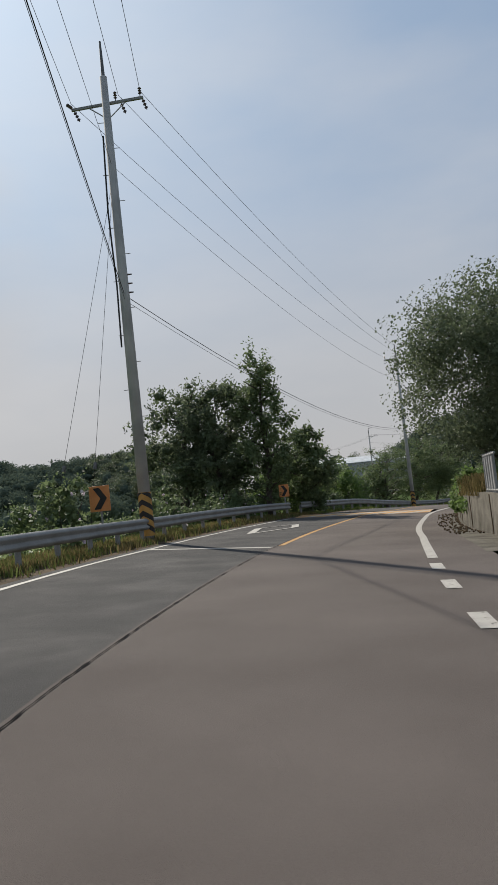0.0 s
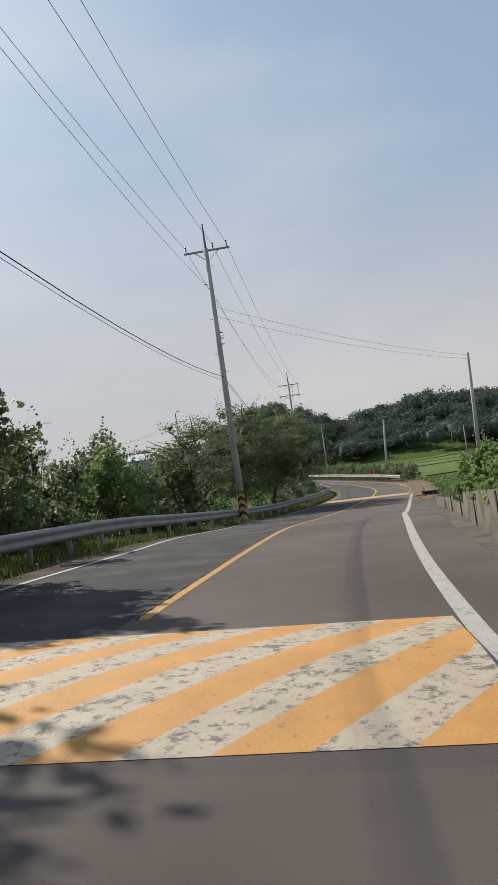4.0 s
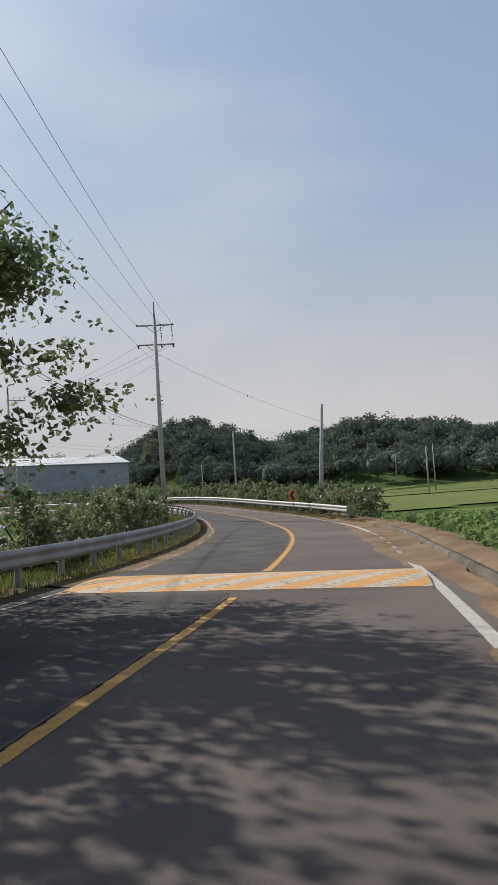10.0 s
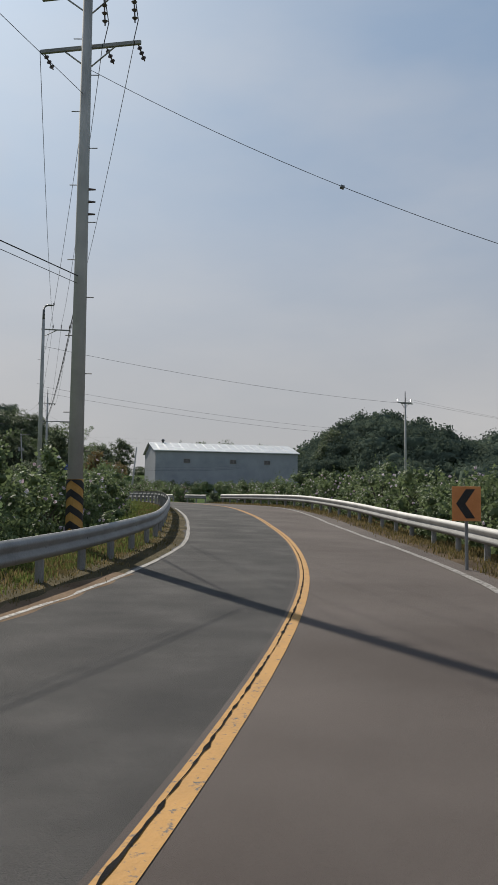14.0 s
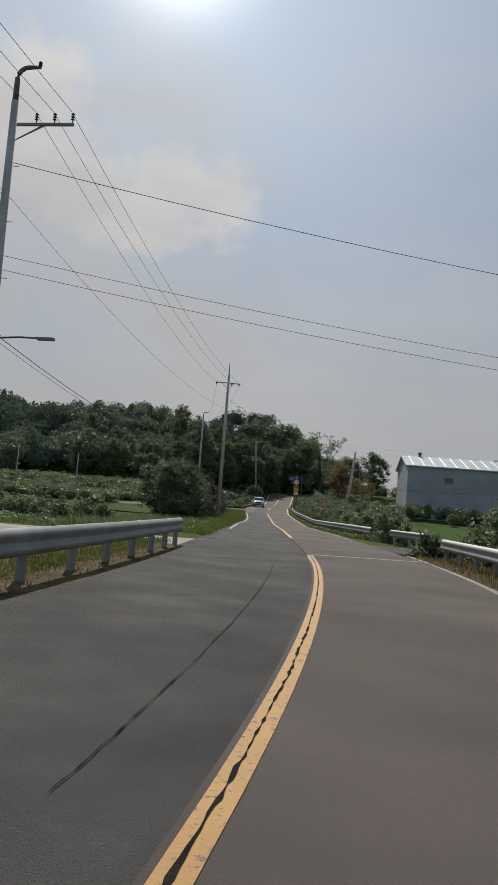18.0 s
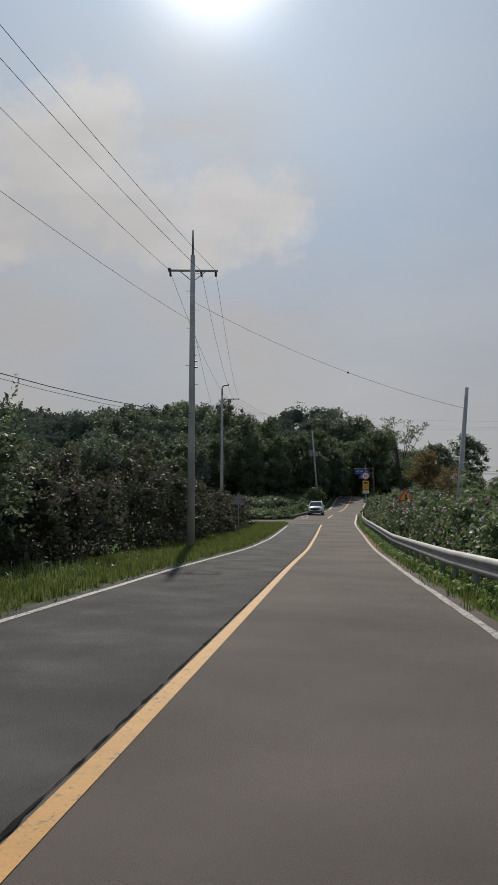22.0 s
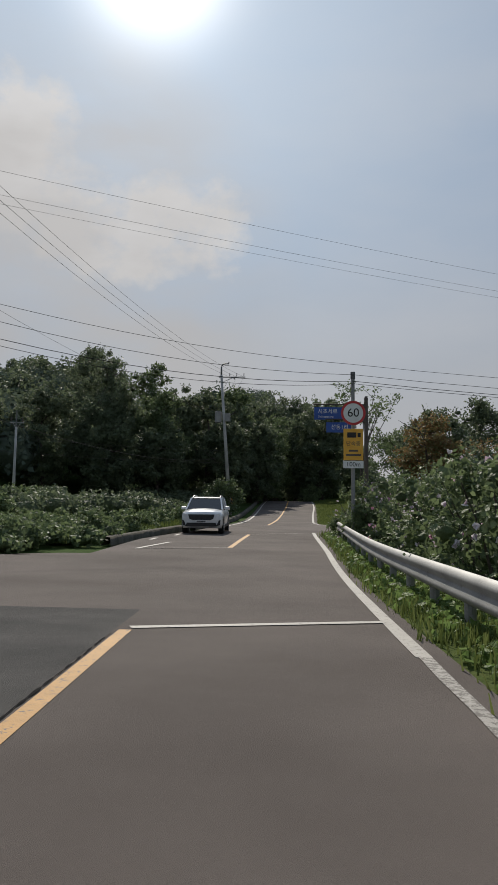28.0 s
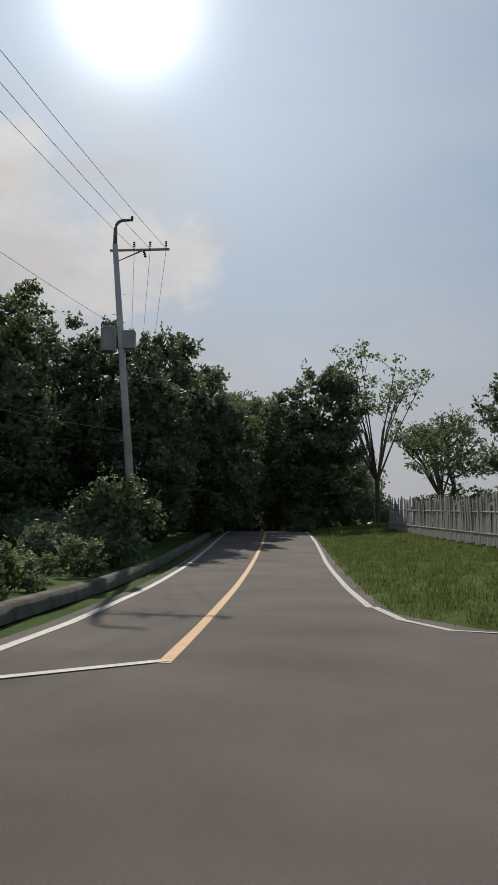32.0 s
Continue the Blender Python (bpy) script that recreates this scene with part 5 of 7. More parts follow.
# side roads
def apron(name, a, b, width, mat, label, lift=-0.012, flare=1.7, reach=4.2, dip=0.12):
    """A side road from one place to another, resting on the land."""
    a, b = Vector((*a, 0)), Vector((*b, 0))
    d = (b - a).normalized()
    s = Vector((d.y, -d.x, 0))
    n, m = 24, 6
    v, f = [], []
    off0, z0, al0 = beside(np.array([a.x]), np.array([a.y]))
    for k in range(n + 1):
        u = k / n
        w = width * (1 + (flare - 1) * max(0.0, 1 - u * 4) ** 2)
        for j in range(m + 1):
            q = a.lerp(b, u) + s * w * (j / m - 0.5)
            off, z, along = beside(np.array([q.x]), np.array([q.y]))
            road_z = float(z[0] + tilt(along[0], off[0]))
            land = high(q.x, q.y) + 0.16
            g = float(step_up(abs(off[0]), reach, reach + 7.0))
            v.append((q.x, q.y, road_z * (1 - g) + land * g + lift - (dip if j in (0, m) else 0.0)))
    for k in range(n):
        for j in range(m):
            i = k * (m + 1) + j
            f.append((i, i + 1, i + m + 2, i + m + 1))
    return tagged(mesh_object(name, v, f, mat), label, "road", kind="structure")


apron("side_road", tuple(on_road(182, 2.6))[:2], (60, 204), 6.0, ASPHALT_OLD, "narrow asphalt side road to the barn")
apron("side_road", tuple(on_road(174.2, -2.2))[:2], (12, 166), 3.6, CONCRETE, "narrow concrete farm road")
apron("side_road", tuple(on_road(268, -2.0))[:2], (-45, 250), 8.0, ASPHALT_NEW, "asphalt side road under the wood")
apron("side_road", tuple(on_road(301, 2.4))[:2], (55, 312), 10.0, ASPHALT_NEW, "asphalt side road between hedge and fence", lift=0.006, reach=9.0, dip=0.02)
# kerb under the wood; its dark concrete colour includes the shade there
KERB = span([(277, -4.2), (297, -3.3), (312, -3.3), (340, -3.7), (400, -3.75)])
tagged(ribbon("kerb", 277, 400, [lambda y: KERB(y), lambda y: KERB(y) - 0.02, lambda y: KERB(y) - 0.3, lambda y: KERB(y) - 0.35], [-0.1, 0.2, 0.22, -0.1], STAINED_SHADED, 0.7, 0.02), "low concrete kerb wall under the wood", "kerb", kind="structure")
MOUTH = lambda y: max(0.0, 307.6 - y) * 0.5 + max(0.0, 305.2 - y) * 2.0
tagged(ribbon("grass_bank", 300.5, 372, [lambda y: RIGHT_EDGE(y) - 0.3 + MOUTH(y), lambda y: RIGHT_EDGE(y) + 0.1 + MOUTH(y), lambda y: RIGHT_EDGE(y) + 1.6 + MOUTH(y), lambda y: max(RIGHT_EDGE(y) + 5.0, RIGHT_EDGE(y) + 2.0 + MOUTH(y)), lambda y: RIGHT_EDGE(y) + 9], [-0.08, 0.03, 0.2, 0.55, 0.8], TURF, 0.7, 0.12), "rough green grass bank", "verge", kind="structure")


# ---- traffic signs ----
def facing(x, y, z, turn):
    return pose(x, y, z, 0, 0, turn)


def chevron_sign(x, y, z, turn, right, label, w=0.55, h=0.68):
    """An orange board with a black chevron on a short post; it faces the oncoming traffic (-y when unturned)."""
    g = high(x, y)
    s = thing("chevron_sign", label, "road sign", facing(x, y, g, turn))
    c = z - g
    part("post", rod((0, 0.03, -0.2), (0, 0.03, c + h / 2 - 0.05), 0.035, 0.035, 10), STEEL, s)
    bm = bmesh.new()
    box(w, 0.02, h, (0, -0.02, c), bm=bm, bevel=0.006)
    board = part("board", bm, ORANGE, s)
    k = 1 if right else -1
    a = [(-0.30 * w * k, 0.42 * h), (0.02 * w * k, 0.42 * h), (0.36 * w * k, 0), (0.02 * w * k, -0.42 * h), (-0.30 * w * k, -0.42 * h), (0.04 * w * k, 0)]
    bm = bmesh.new()
    sheet([(px, pz + c) for px, pz in a], -0.006, bm, Matrix.Translation((0, -0.032, 0)))
    under(part("chevron", bm, BLACK), board)
    return s


chevron_sign(-4.75, 24.2, 2.05, -8, True, "orange black-arrowed chevron board behind the rail", 0.65, 0.78)
chevron_sign(1.57, 43.4, 1.85, -15, True, "orange black-arrowed chevron board behind the rail")
chevron_sign(42.5, 125.8, -0.1, -14, False, "orange black-arrowed chevron board in the hedge")
chevron_sign(45.4, 123.9, -0.3, -14, False, "orange black-arrowed chevron board at the hedge's end", 0.62, 0.75)

RED = material("red_sheet", [(0.42, 0.03, 0.03), (0.55, 0.05, 0.05)], 0.5, 3, 40, 0.0)
WHITE_SHEET = material("white_sheet", [(0.62, 0.62, 0.6), (0.75, 0.75, 0.73)], 0.5, 3, 40, 0.0)
YELLOW_SHEET = material("amber_sheet", [(0.68, 0.34, 0.04), (0.78, 0.42, 0.06)], 0.5, 3, 40, 0.0)
BLUE_SHEET = material("blue_sheet", [(0.02, 0.06, 0.25), (0.03, 0.09, 0.34)], 0.5, 3, 40, 0.0)
GREY_BACK = material("grey_sign_back", [(0.2, 0.2, 0.2), (0.3, 0.3, 0.3)], 0.6, 3, 40, 0.05, 0.3)
RUST_POLE = material("brown_painted_steel", [(0.07, 0.055, 0.045), (0.12, 0.10, 0.085)], 0.6, 3, 40, 0.1, 0.2)


def lettering(text, size, mat, parent, m, name="lettering"):
    cu = bpy.data.curves.new(name, "FONT")
    cu.body, cu.size, cu.align_x, cu.align_y, cu.extrude = text, size, "CENTER", "CENTER", 0.002
    ob = new(name, cu)
    dg = bpy.context.evaluated_depsgraph_get()
    me = bpy.data.meshes.new_from_object(ob.evaluated_get(dg))
    bpy.data.objects.remove(ob)
    me.materials.clear()
    me.materials.append(mat)
    out = new(name, me)
    out.parent = parent
    out.matrix_basis = m @ Matrix.Rotation(radians(90), 4, "X")
    return out


def disc(r, y0, y1, c, bm=None, sides=40):
    return rod((c[0], y0, c[1]), (c[0], y1, c[1]), r, r, sides, bm)


def speed_sign():
    g = high(9.79, 280.3)
    s = thing("speed_sign", "speed limit sign with amber camera warning on a steel pole", "road sign", facing(9.79, 280.3, g, 15))
    part("pole", rod((0, 0.1, -0.2), (0, 0.1, 8.0 - g), 0.075, 0.07, 14), STEEL, s)
    part("pole_cap", rod((0, 0.1, 7.75 - g), (0, 0.1, 8.02 - g), 0.09, 0.09, 12), IRON, s)
    z = 6.42 - g
    d = part("disc", disc(0.46, -0.02, 0.0, (0, z)), WHITE_SHEET, s, "round speed limit plate")
    bm = bmesh.new()
    n = 48
    ring = [[bm.verts.new((r * math.cos(2 * math.pi * i / n), yy, z + r * math.sin(2 * math.pi * i / n))) for i in range(n)] for r, yy in ((0.465, -0.018), (0.465, -0.028), (0.375, -0.028), (0.375, -0.018))]
    for a, b in zip(ring, ring[1:]):
        for i in range(n):
            bm.faces.new((a[i], a[(i + 1) % n], b[(i + 1) % n], b[i]))
    under(part("red_ring", bm, RED), d)
    lettering("60", 0.46, BLACK, d, Matrix.Translation((0, -0.024, z)))
    z = 5.22 - g
    bm = bmesh.new()
    box(0.74, 0.02, 1.2, (0, 0, z), bm=bm, bevel=0.008)
    y = part("amber_panel", bm, YELLOW_SHEET, s, "amber camera warning panel")
    bm = bmesh.new()
    box(0.34, 0.012, 0.2, (-0.06, -0.014, z + 0.36), bm=bm)
    box(0.12, 0.012, 0.16, (0.22, -0.014, z + 0.36), bm=bm)
    disc(0.06, -0.03, -0.012, (-0.06, z + 0.36), bm, 16)
    under(part("camera_symbol", bm, BLACK), y)
    lettering("단속중", 0.2, RUST_POLE, y, Matrix.Translation((0, -0.013, z + 0.02)))
    for k, w in ((0, 0.34), (1, 0.56)):
        bm = bmesh.new()
        box(w, 0.006, 0.07, (0, -0.014, z - 0.24 - 0.16 * k), bm=bm)
        under(part("print_bar", bm, RUST_POLE), y)
    z = 4.46 - g
    bm = bmesh.new()
    box(0.76, 0.02, 0.28, (0, 0, z), bm=bm, bevel=0.006)
    p = part("distance_plate", bm, WHITE_SHEET, s, "white distance plate")
    lettering("100m", 0.24, BLACK, p, Matrix.Translation((0, -0.013, z)))
    for zz in (6.42, 5.22, 4.46):
        bm = bmesh.new()
        box(0.3, 0.1, 0.05, (0, 0.05, zz - g), bm=bm)
        part("clamp", bm, STEEL, s)
    return s


speed_sign()


def name_signs():
    x, y = 9.45, 285.8
    g = high(x, y)
    s = thing("direction_sign", "two blue arrow-shaped name boards on a brown steel pole", "road sign", facing(x, y, g, 15))
    top = 7.88 - g
    part("pole", rod((0, 0, -0.2), (0, 0, top), 0.1, 0.085, 14), RUST_POLE, s)
    part("pole_cap", rod((0, 0, top), (0, 0, top + 0.12), 0.1, 0.05, 14), RUST_POLE, s)
    for z, w, h in ((top - 0.66, 1.84, 0.56), (top - 1.29, 1.3, 0.46)):
        bm = bmesh.new()
        rod((0.05, 0, z + h / 2 + 0.12), (-w - 0.52, 0, z + h / 2 + 0.14), 0.035, 0.03, 10, bm)
        arm = part("arm", bm, RUST_POLE, s)
        bm = bmesh.new()
        rod((0.0, 0, z + h / 2 + 0.0), (-0.3, 0, z + h / 2 + 0.13), 0.09, 0.05, 10, bm)
        under(part("arm_collar", bm, RUST_POLE), arm)
        for k in range(4):
            under(part("hanger", rod((-0.5 - k * w / 4, 0, z + h / 2 - 0.02), (-0.5 - k * w / 4, 0, z + h / 2 + 0.12), 0.015, 0.015, 6), STEEL), arm)
        bm = bmesh.new()
        sheet([(-w - 0.48, z - h / 2), (-0.62, z - h / 2), (-0.48, z), (-0.62, z + h / 2), (-w - 0.48, z + h / 2)], 0.03, bm, Matrix.Translation((0, -0.015, 0)))
        board = part("name_board", bm, BLUE_SHEET, s, "blue name board")
        face = Matrix.Translation((-w + 0.12 if h > 0.5 else -w * 0.5 - 0.53, -0.019, z + (0.08 if h > 0.5 else 0.0)))
        lettering("시초서로" if h > 0.5 else "선동1리", 0.24, WHITE_SHEET, board, face)
        if h > 0.5:
            lettering("Sichoseo-ro", 0.14, WHITE_SHEET, board, Matrix.Translation((-w + 0.04, -0.019, z - 0.15)))
            bm = bmesh.new()
            box(0.34, 0.006, 0.06, (-0.9, -0.02, z + 0.08), bm=bm)
            under(part("print_bar", bm, WHITE_SHEET), board)
    bm = bmesh.new()
    sheet([(-0.05, top - 1.5), (0.18, top - 1.35), (0.2, top - 0.55), (-0.05, top - 0.75)], 0.02, bm, Matrix.Rotation(radians(75), 4, "Z") @ Matrix.Translation((0, 0.12, 0)))
    part("side_plate", bm, GREY_BACK, s, "grey back of a plate seen edge-on")
    return s


name_signs()


def triangle_sign(x, y, z, turn, label, front, side=0.9):
    g = high(x, y)
    s = thing("triangle_sign", label, "road sign", facing(x, y, g, turn))
    c = z - g
    part("post", rod((0, 0.04, -0.2), (0, 0.04, c + 0.4), 0.035, 0.035, 10), STEEL, s)
    r = side * 0.577
    tri = lambda k: [(k * r * math.sin(a), c + k * r * math.cos(a)) for a in (0, 2.094, 4.189)]
    bm = bmesh.new()
    sheet(tri(1.0), 0.015, bm, Matrix.Translation((0, -0.005, 0)))
    plate = part("plate", bm, RED if front else GREY_BACK, s)
    if front:
        bm = bmesh.new()
        sheet(tri(0.74), -0.006, bm, Matrix.Translation((0, -0.008, 0)))
        under(part("amber_face", bm, YELLOW_SHEET), plate)
        bm = bmesh.new()
        box(0.07, 0.006, 0.3, (0.02, -0.018, c - 0.02), bm=bm)
        box(0.2, 0.006, 0.06, (0.08, -0.018, c - 0.08), bm=bm)
        under(part("symbol", bm, BLACK), plate)
    return s


triangle_sign(11.8, 236.5, 2.5, 20, "grey back of a triangular sign on a thin post", False)

triangle_sign(24.9, 226.6, 2.35, 20, "triangular amber warning sign with red edge in the hedge", True, 0.72)


# ---- the oncoming car ----
def car():
    paint = material("white_car_paint", [(0.68, 0.69, 0.69), (0.74, 0.75, 0.75)], 0.25, 2, 60, 0.0, spec=0.6)
    paint.node_tree.nodes["Principled BSDF"].inputs["Coat Weight"].default_value = 0.6
    trim = material("black_plastic_trim", [(0.015, 0.015, 0.016), (0.03, 0.03, 0.03)], 0.5, 8, 80, 0.1)
    glass = material("tinted_glass", [(0.012, 0.014, 0.016), (0.02, 0.022, 0.025)], 0.05, 2, 20, 0.0, spec=0.8)
    tyre = material("tyre_rubber", [(0.015, 0.015, 0.015), (0.03, 0.03, 0.03)], 0.85, 8, 80, 0.2)
    alloy = material("alloy_rim", [(0.35, 0.35, 0.36), (0.5, 0.5, 0.51)], 0.35, 6, 60, 0.0, 0.9)
    lens = material("head_lamp_lens", [(0.6, 0.62, 0.65), (0.8, 0.82, 0.85)], 0.1, 3, 30, 0.0, spec=0.8)
    p = on_road(287.6, -2.1, 0.02)
    c = thing("car", "white sport utility car with dark glass on the asphalt", "car", pose(p.x, p.y, p.z, 2.5, 0, heading(287.6) + 1))
    # length along y, front at -y
    L, Wd = 4.8, 1.9
    sections = [(-2.38, 0.80, 0.42, 0.86, 0.80), (-2.28, 0.90, 0.30, 0.98, 0.85), (-2.0, 0.94, 0.26, 1.04, 0.88), (-1.1, 0.95, 0.26, 1.12, 0.86), (0.2, 0.95, 0.26, 1.12, 0.86), (1.6, 0.95, 0.28, 1.14, 0.85), (2.2, 0.92, 0.36, 1.12, 0.82), (2.38, 0.86, 0.46, 1.02, 0.78)]
    v, f = [], []
    for y, w, lo, hi, tw in sections:
        v += [(-w * 0.94, y, lo), (-w, y, lo + 0.18), (-w, y, hi - 0.2), (-tw, y, hi - 0.03), (-tw * 0.6, y, hi + 0.02), (0, y, hi + 0.04), (tw * 0.6, y, hi + 0.02), (tw, y, hi - 0.03), (w, y, hi - 0.2), (w, y, lo + 0.18), (w * 0.94, y, lo)]
    k = 11
    for i in range(len(sections) - 1):
        for j in range(k - 1):
            a = i * k + j
            f.append((a, a + 1, a + k + 1, a + k))
        a = i * k
        f.append((a + k - 1, a, a + k, a + 2 * k - 1))
    body = bmesh.new()
    vs = [body.verts.new(q) for q in v]
    for q in f:
        body.faces.new([vs[i] for i in q])
    body.faces.new([vs[i] for i in range(k)])
    body.faces.new([vs[i] for i in range(len(v) - 1, len(v) - 1 - k, -1)])
    bmesh.ops.recalc_face_normals(body, faces=body.faces)
    b = part("body", body, paint, c, smooth=True)
    # cabin: pillars and roof over the glasshouse
    cab = [(-1.15, 0.84, 1.12), (-0.35, 0.70, 1.62), (0.2, 0.68, 1.68), (1.3, 0.67, 1.66), (1.95, 0.68, 1.56), (2.25, 0.78, 1.12)]
    bm = bmesh.new()
    low = [(-1.15, 0.86), (2.28, 0.84)]
    lv = [bm.verts.new((s * w, y, 1.08)) for y, w in low for s in (-1, 1)]
    rows = [[bm.verts.new((-w, y, z)), bm.verts.new((w, y, z))] for y, w, z in cab]
    for a, d in zip(rows, rows[1:]):
        bm.faces.new((a[0], a[1], d[1], d[0]))
    bm.faces.new([r[0] for r in rows])
    bm.faces.new([r[1] for r in rows[::-1]])
    bmesh.ops.recalc_face_normals(bm, faces=bm.faces)
    part("glasshouse", bm, glass, c)
    bm = bmesh.new()
    for a, d in zip(cab[1:4], cab[2:5]):
        q = [bm.verts.new(t) for t in ((-a[1] - 0.012, a[0], a[2] + 0.02), (a[1] + 0.012, a[0], a[2] + 0.02), (d[1] + 0.012, d[0], d[2] + 0.02), (-d[1] - 0.012, d[0], d[2] + 0.02))]
        bm.faces.new(q)
    part("roof", bm, paint, c)
    for s in (-1, 1):
        for (ya, wa, za), (yb, wb, zb) in ((cab[0], cab[1]), ((0.25, 0.85, 1.12), (0.3, 0.685, 1.68)), ((1.35, 0.84, 1.12), (1.35, 0.675, 1.66)), (cab[5], cab[4])):
            part("pillar", rod((s * (wa + 0.01), ya, za - 0.03), (s * (wb + 0.01), yb, zb + 0.01), 0.045, 0.04, 6), paint, c)
        part("roof_rail", tube([(s * 0.66, -0.2, 1.68), (s * 0.66, 0.3, 1.76), (s * 0.64, 1.3, 1.74), (s * 0.64, 1.8, 1.62)], 0.022, 6), alloy, c)
        bm = bmesh.new()
        box(0.24, 0.14, 0.16, (s * 1.05, -0.62, 1.17), bm=bm, bevel=0.04)
        m = part("wing_mirror", bm, paint, c)
        under(part("mirror_arm", rod((s * 0.86, -0.62, 1.1), (s * 1.0, -0.62, 1.14), 0.03, 0.03, 6), trim), m)
        bm = bmesh.new()
        sheet([(s * 0.45, 0.86), (s * 0.86, 0.95), (s * 0.88, 0.84), (s * 0.72, 0.74), (s * 0.5, 0.78)], 0.05, bm, Matrix.Translation((0, -2.40, 0)))
        part("headlight", bm, lens, c, "clear headlight")
        bm = bmesh.new()
        sheet([(s * 0.68, 0.36), (s * 0.86, 0.42), (s * 0.88, 0.66), (s * 0.8, 0.62)], 0.05, bm, Matrix.Translation((0, -2.40, 0)))
        part("fog_lamp", bm, trim, c)
        for y in (-1.42, 1.42):
            w = new("wheel")
            w.parent = c
            w.matrix_basis = pose(s * 0.84, y, 0.36)
            under(part("tyre", rod((-0.12, 0, 0), (0.12, 0, 0), 0.36, 0.36, 28), tyre), w)
            bm = bmesh.new()
            for q in range(10):
                an = q * math.pi / 5
                box(0.02, 0.05, 0.24, m=Matrix.Translation((s * 0.125, 0, 0)) @ Matrix.Rotation(an, 4, "X") @ Matrix.Translation((0, 0, 0.13)), bm=bm)
            rod((s * 0.115, 0, 0), (s * 0.14, 0, 0), 0.06, 0.05, 14, bm)
            under(part("rim", bm, alloy), w)
            bm = bmesh.new()
            n = 18
            arcs = [[bm.verts.new((s * 0.125, r * math.cos(math.pi * i / n), r * math.sin(math.pi * i / n))) for i in range(n + 1)] for r in (0.37, 0.46)]
            for i in range(n):
                bm.faces.new((arcs[0][i], arcs[0][i + 1], arcs[1][i + 1], arcs[1][i]))
            under(part("wheel_arch", bm, trim), w)
        for y in (-0.45, 0.8):
            bm = bmesh.new()
            box(0.03, 0.2, 0.035, (s * 0.965, y + 0.3, 0.92), bm=bm, bevel=0.01)
            part("door_handle", bm, alloy, c)
        bm = bmesh.new()
        box(0.05, 2.5, 0.12, (s * 0.945, 0, 0.34), bm=bm, bevel=0.02)
        part("sill", bm, trim, c)
    bm = bmesh.new()
    sheet([(-0.6, 0.9), (0.6, 0.9), (0.55, 0.7), (0.4, 0.64), (-0.4, 0.64), (-0.55, 0.7)], 0.05, bm, Matrix.Translation((0, -2.41, 0)))
    part("grille", bm, trim, c)
    bm = bmesh.new()
    sheet([(-0.66, 0.52), (0.66, 0.52), (0.72, 0.36), (-0.72, 0.36)], 0.06, bm, Matrix.Translation((0, -2.41, 0)))
    part("lower_intake", bm, trim, c)
    bm = bmesh.new()
    box(0.52, 0.02, 0.11, (0, -2.43, 0.59), bm=bm)
    plate = part("number_plate", bm, WHITE_SHEET, c)
    bm = bmesh.new()
    box(0.4, 0.008, 0.05, (0, -2.443, 0.59), bm=bm)
    under(part("print_bar", bm, BLACK), plate)
    return c


car()
# ---- crowns in masses ----
def wood(name, spots, crown, height, per, size, mat, label, seed, balls=4, low=0.1, towards=(38, 190, 0)):
    """Crowns that close into one canopy, each of several boughs thick with leaves, which hang denser on the open side of the wood."""
    r = np.random.default_rng(seed)
    spots = np.asarray(spots)
    z = lie(spots[:, 0], spots[:, 1])
    big, big_r, small, small_r = [], [], [], []
    for (x, y), g in zip(spots, z):
        c, h = crown * (0.65 + 0.6 * r.random()), height * (0.66 + 0.5 * r.random())
        mid, half = h * (0.5 + low / 2), h * (0.5 - low / 2)
        big.append((x, y, g + mid * 0.95))
        big_r.append((c * 0.86, c * 0.86, half * 0.88))
        for k in range(balls):
            a, up = r.random() * 2 * math.pi, r.random() * 1.2 - 0.2
            w = math.sqrt(max(0.1, 1 - min(1, up) ** 2)) * (0.5 + 0.5 * r.random())
            f = 0.28 + 0.22 * r.random()
            small.append((x + math.cos(a) * w * c * 0.85, y + math.sin(a) * w * c * 0.85, g + mid + up * half * 0.75))
            small_r.append((c * f * 1.15, c * f * 1.15, min(c, half) * f))
    pieces = [lumps(big, np.array(big_r) * 0.68, r, 2, 0.12), leaf_cloud(big, np.array(big_r), per, size, r, up=0.15, shell=0.7, towards=towards)]
    if balls:
        pieces += [leaf_cloud(small, np.array(small_r), max(8, int(per * 0.3)), size * 0.9, r, up=0.15, shell=0.45, towards=towards)]
    v, q = joined(pieces)
    return tagged(mesh_object(name, v, q, mat), label, "wood", kind="stuff")


def scatter(n, seed, x0, x1, y0, y1, keep):
    r = np.random.default_rng(seed)
    p = np.stack([x0 + (x1 - x0) * r.random(n), y0 + (y1 - y0) * r.random(n)], 1)
    return p[keep(p[:, 0], p[:, 1])]


def facing_slope(x, y):
    """True where the land does not fall away behind a crest, as seen from the road."""
    dx, dy = x - 42, y - 150
    d = np.hypot(dx, dy)
    return lie(x + dx / d * 24, y + dy / d * 24) > lie(x, y) - 9


# ---- single trees ----
tree(8.75, 25.3, 6.9, 3.8, "large dark broad-leaved tree above the retaining wall", 1, LEAF_DARK, 0.085, 300, 250, 0.06, fill=1.7, droop=0.5, twig=0.17, per_twig=16, solid=0, limbs=16, keep=lambda c: c.z > 1.0 + 0.75 * max(0.0, -c.x - 0.7))
tree(0.8, 44.4, 10.3, 1.8, "tall narrow ginkgo with upright twigs", 2, LEAF, 0.15, 110, 60, 0.05, shape=0.75, rise=1.3, droop=-0.2, twig=0.42, name="ginkgo_tree", trunk=0.22, limbs=16)
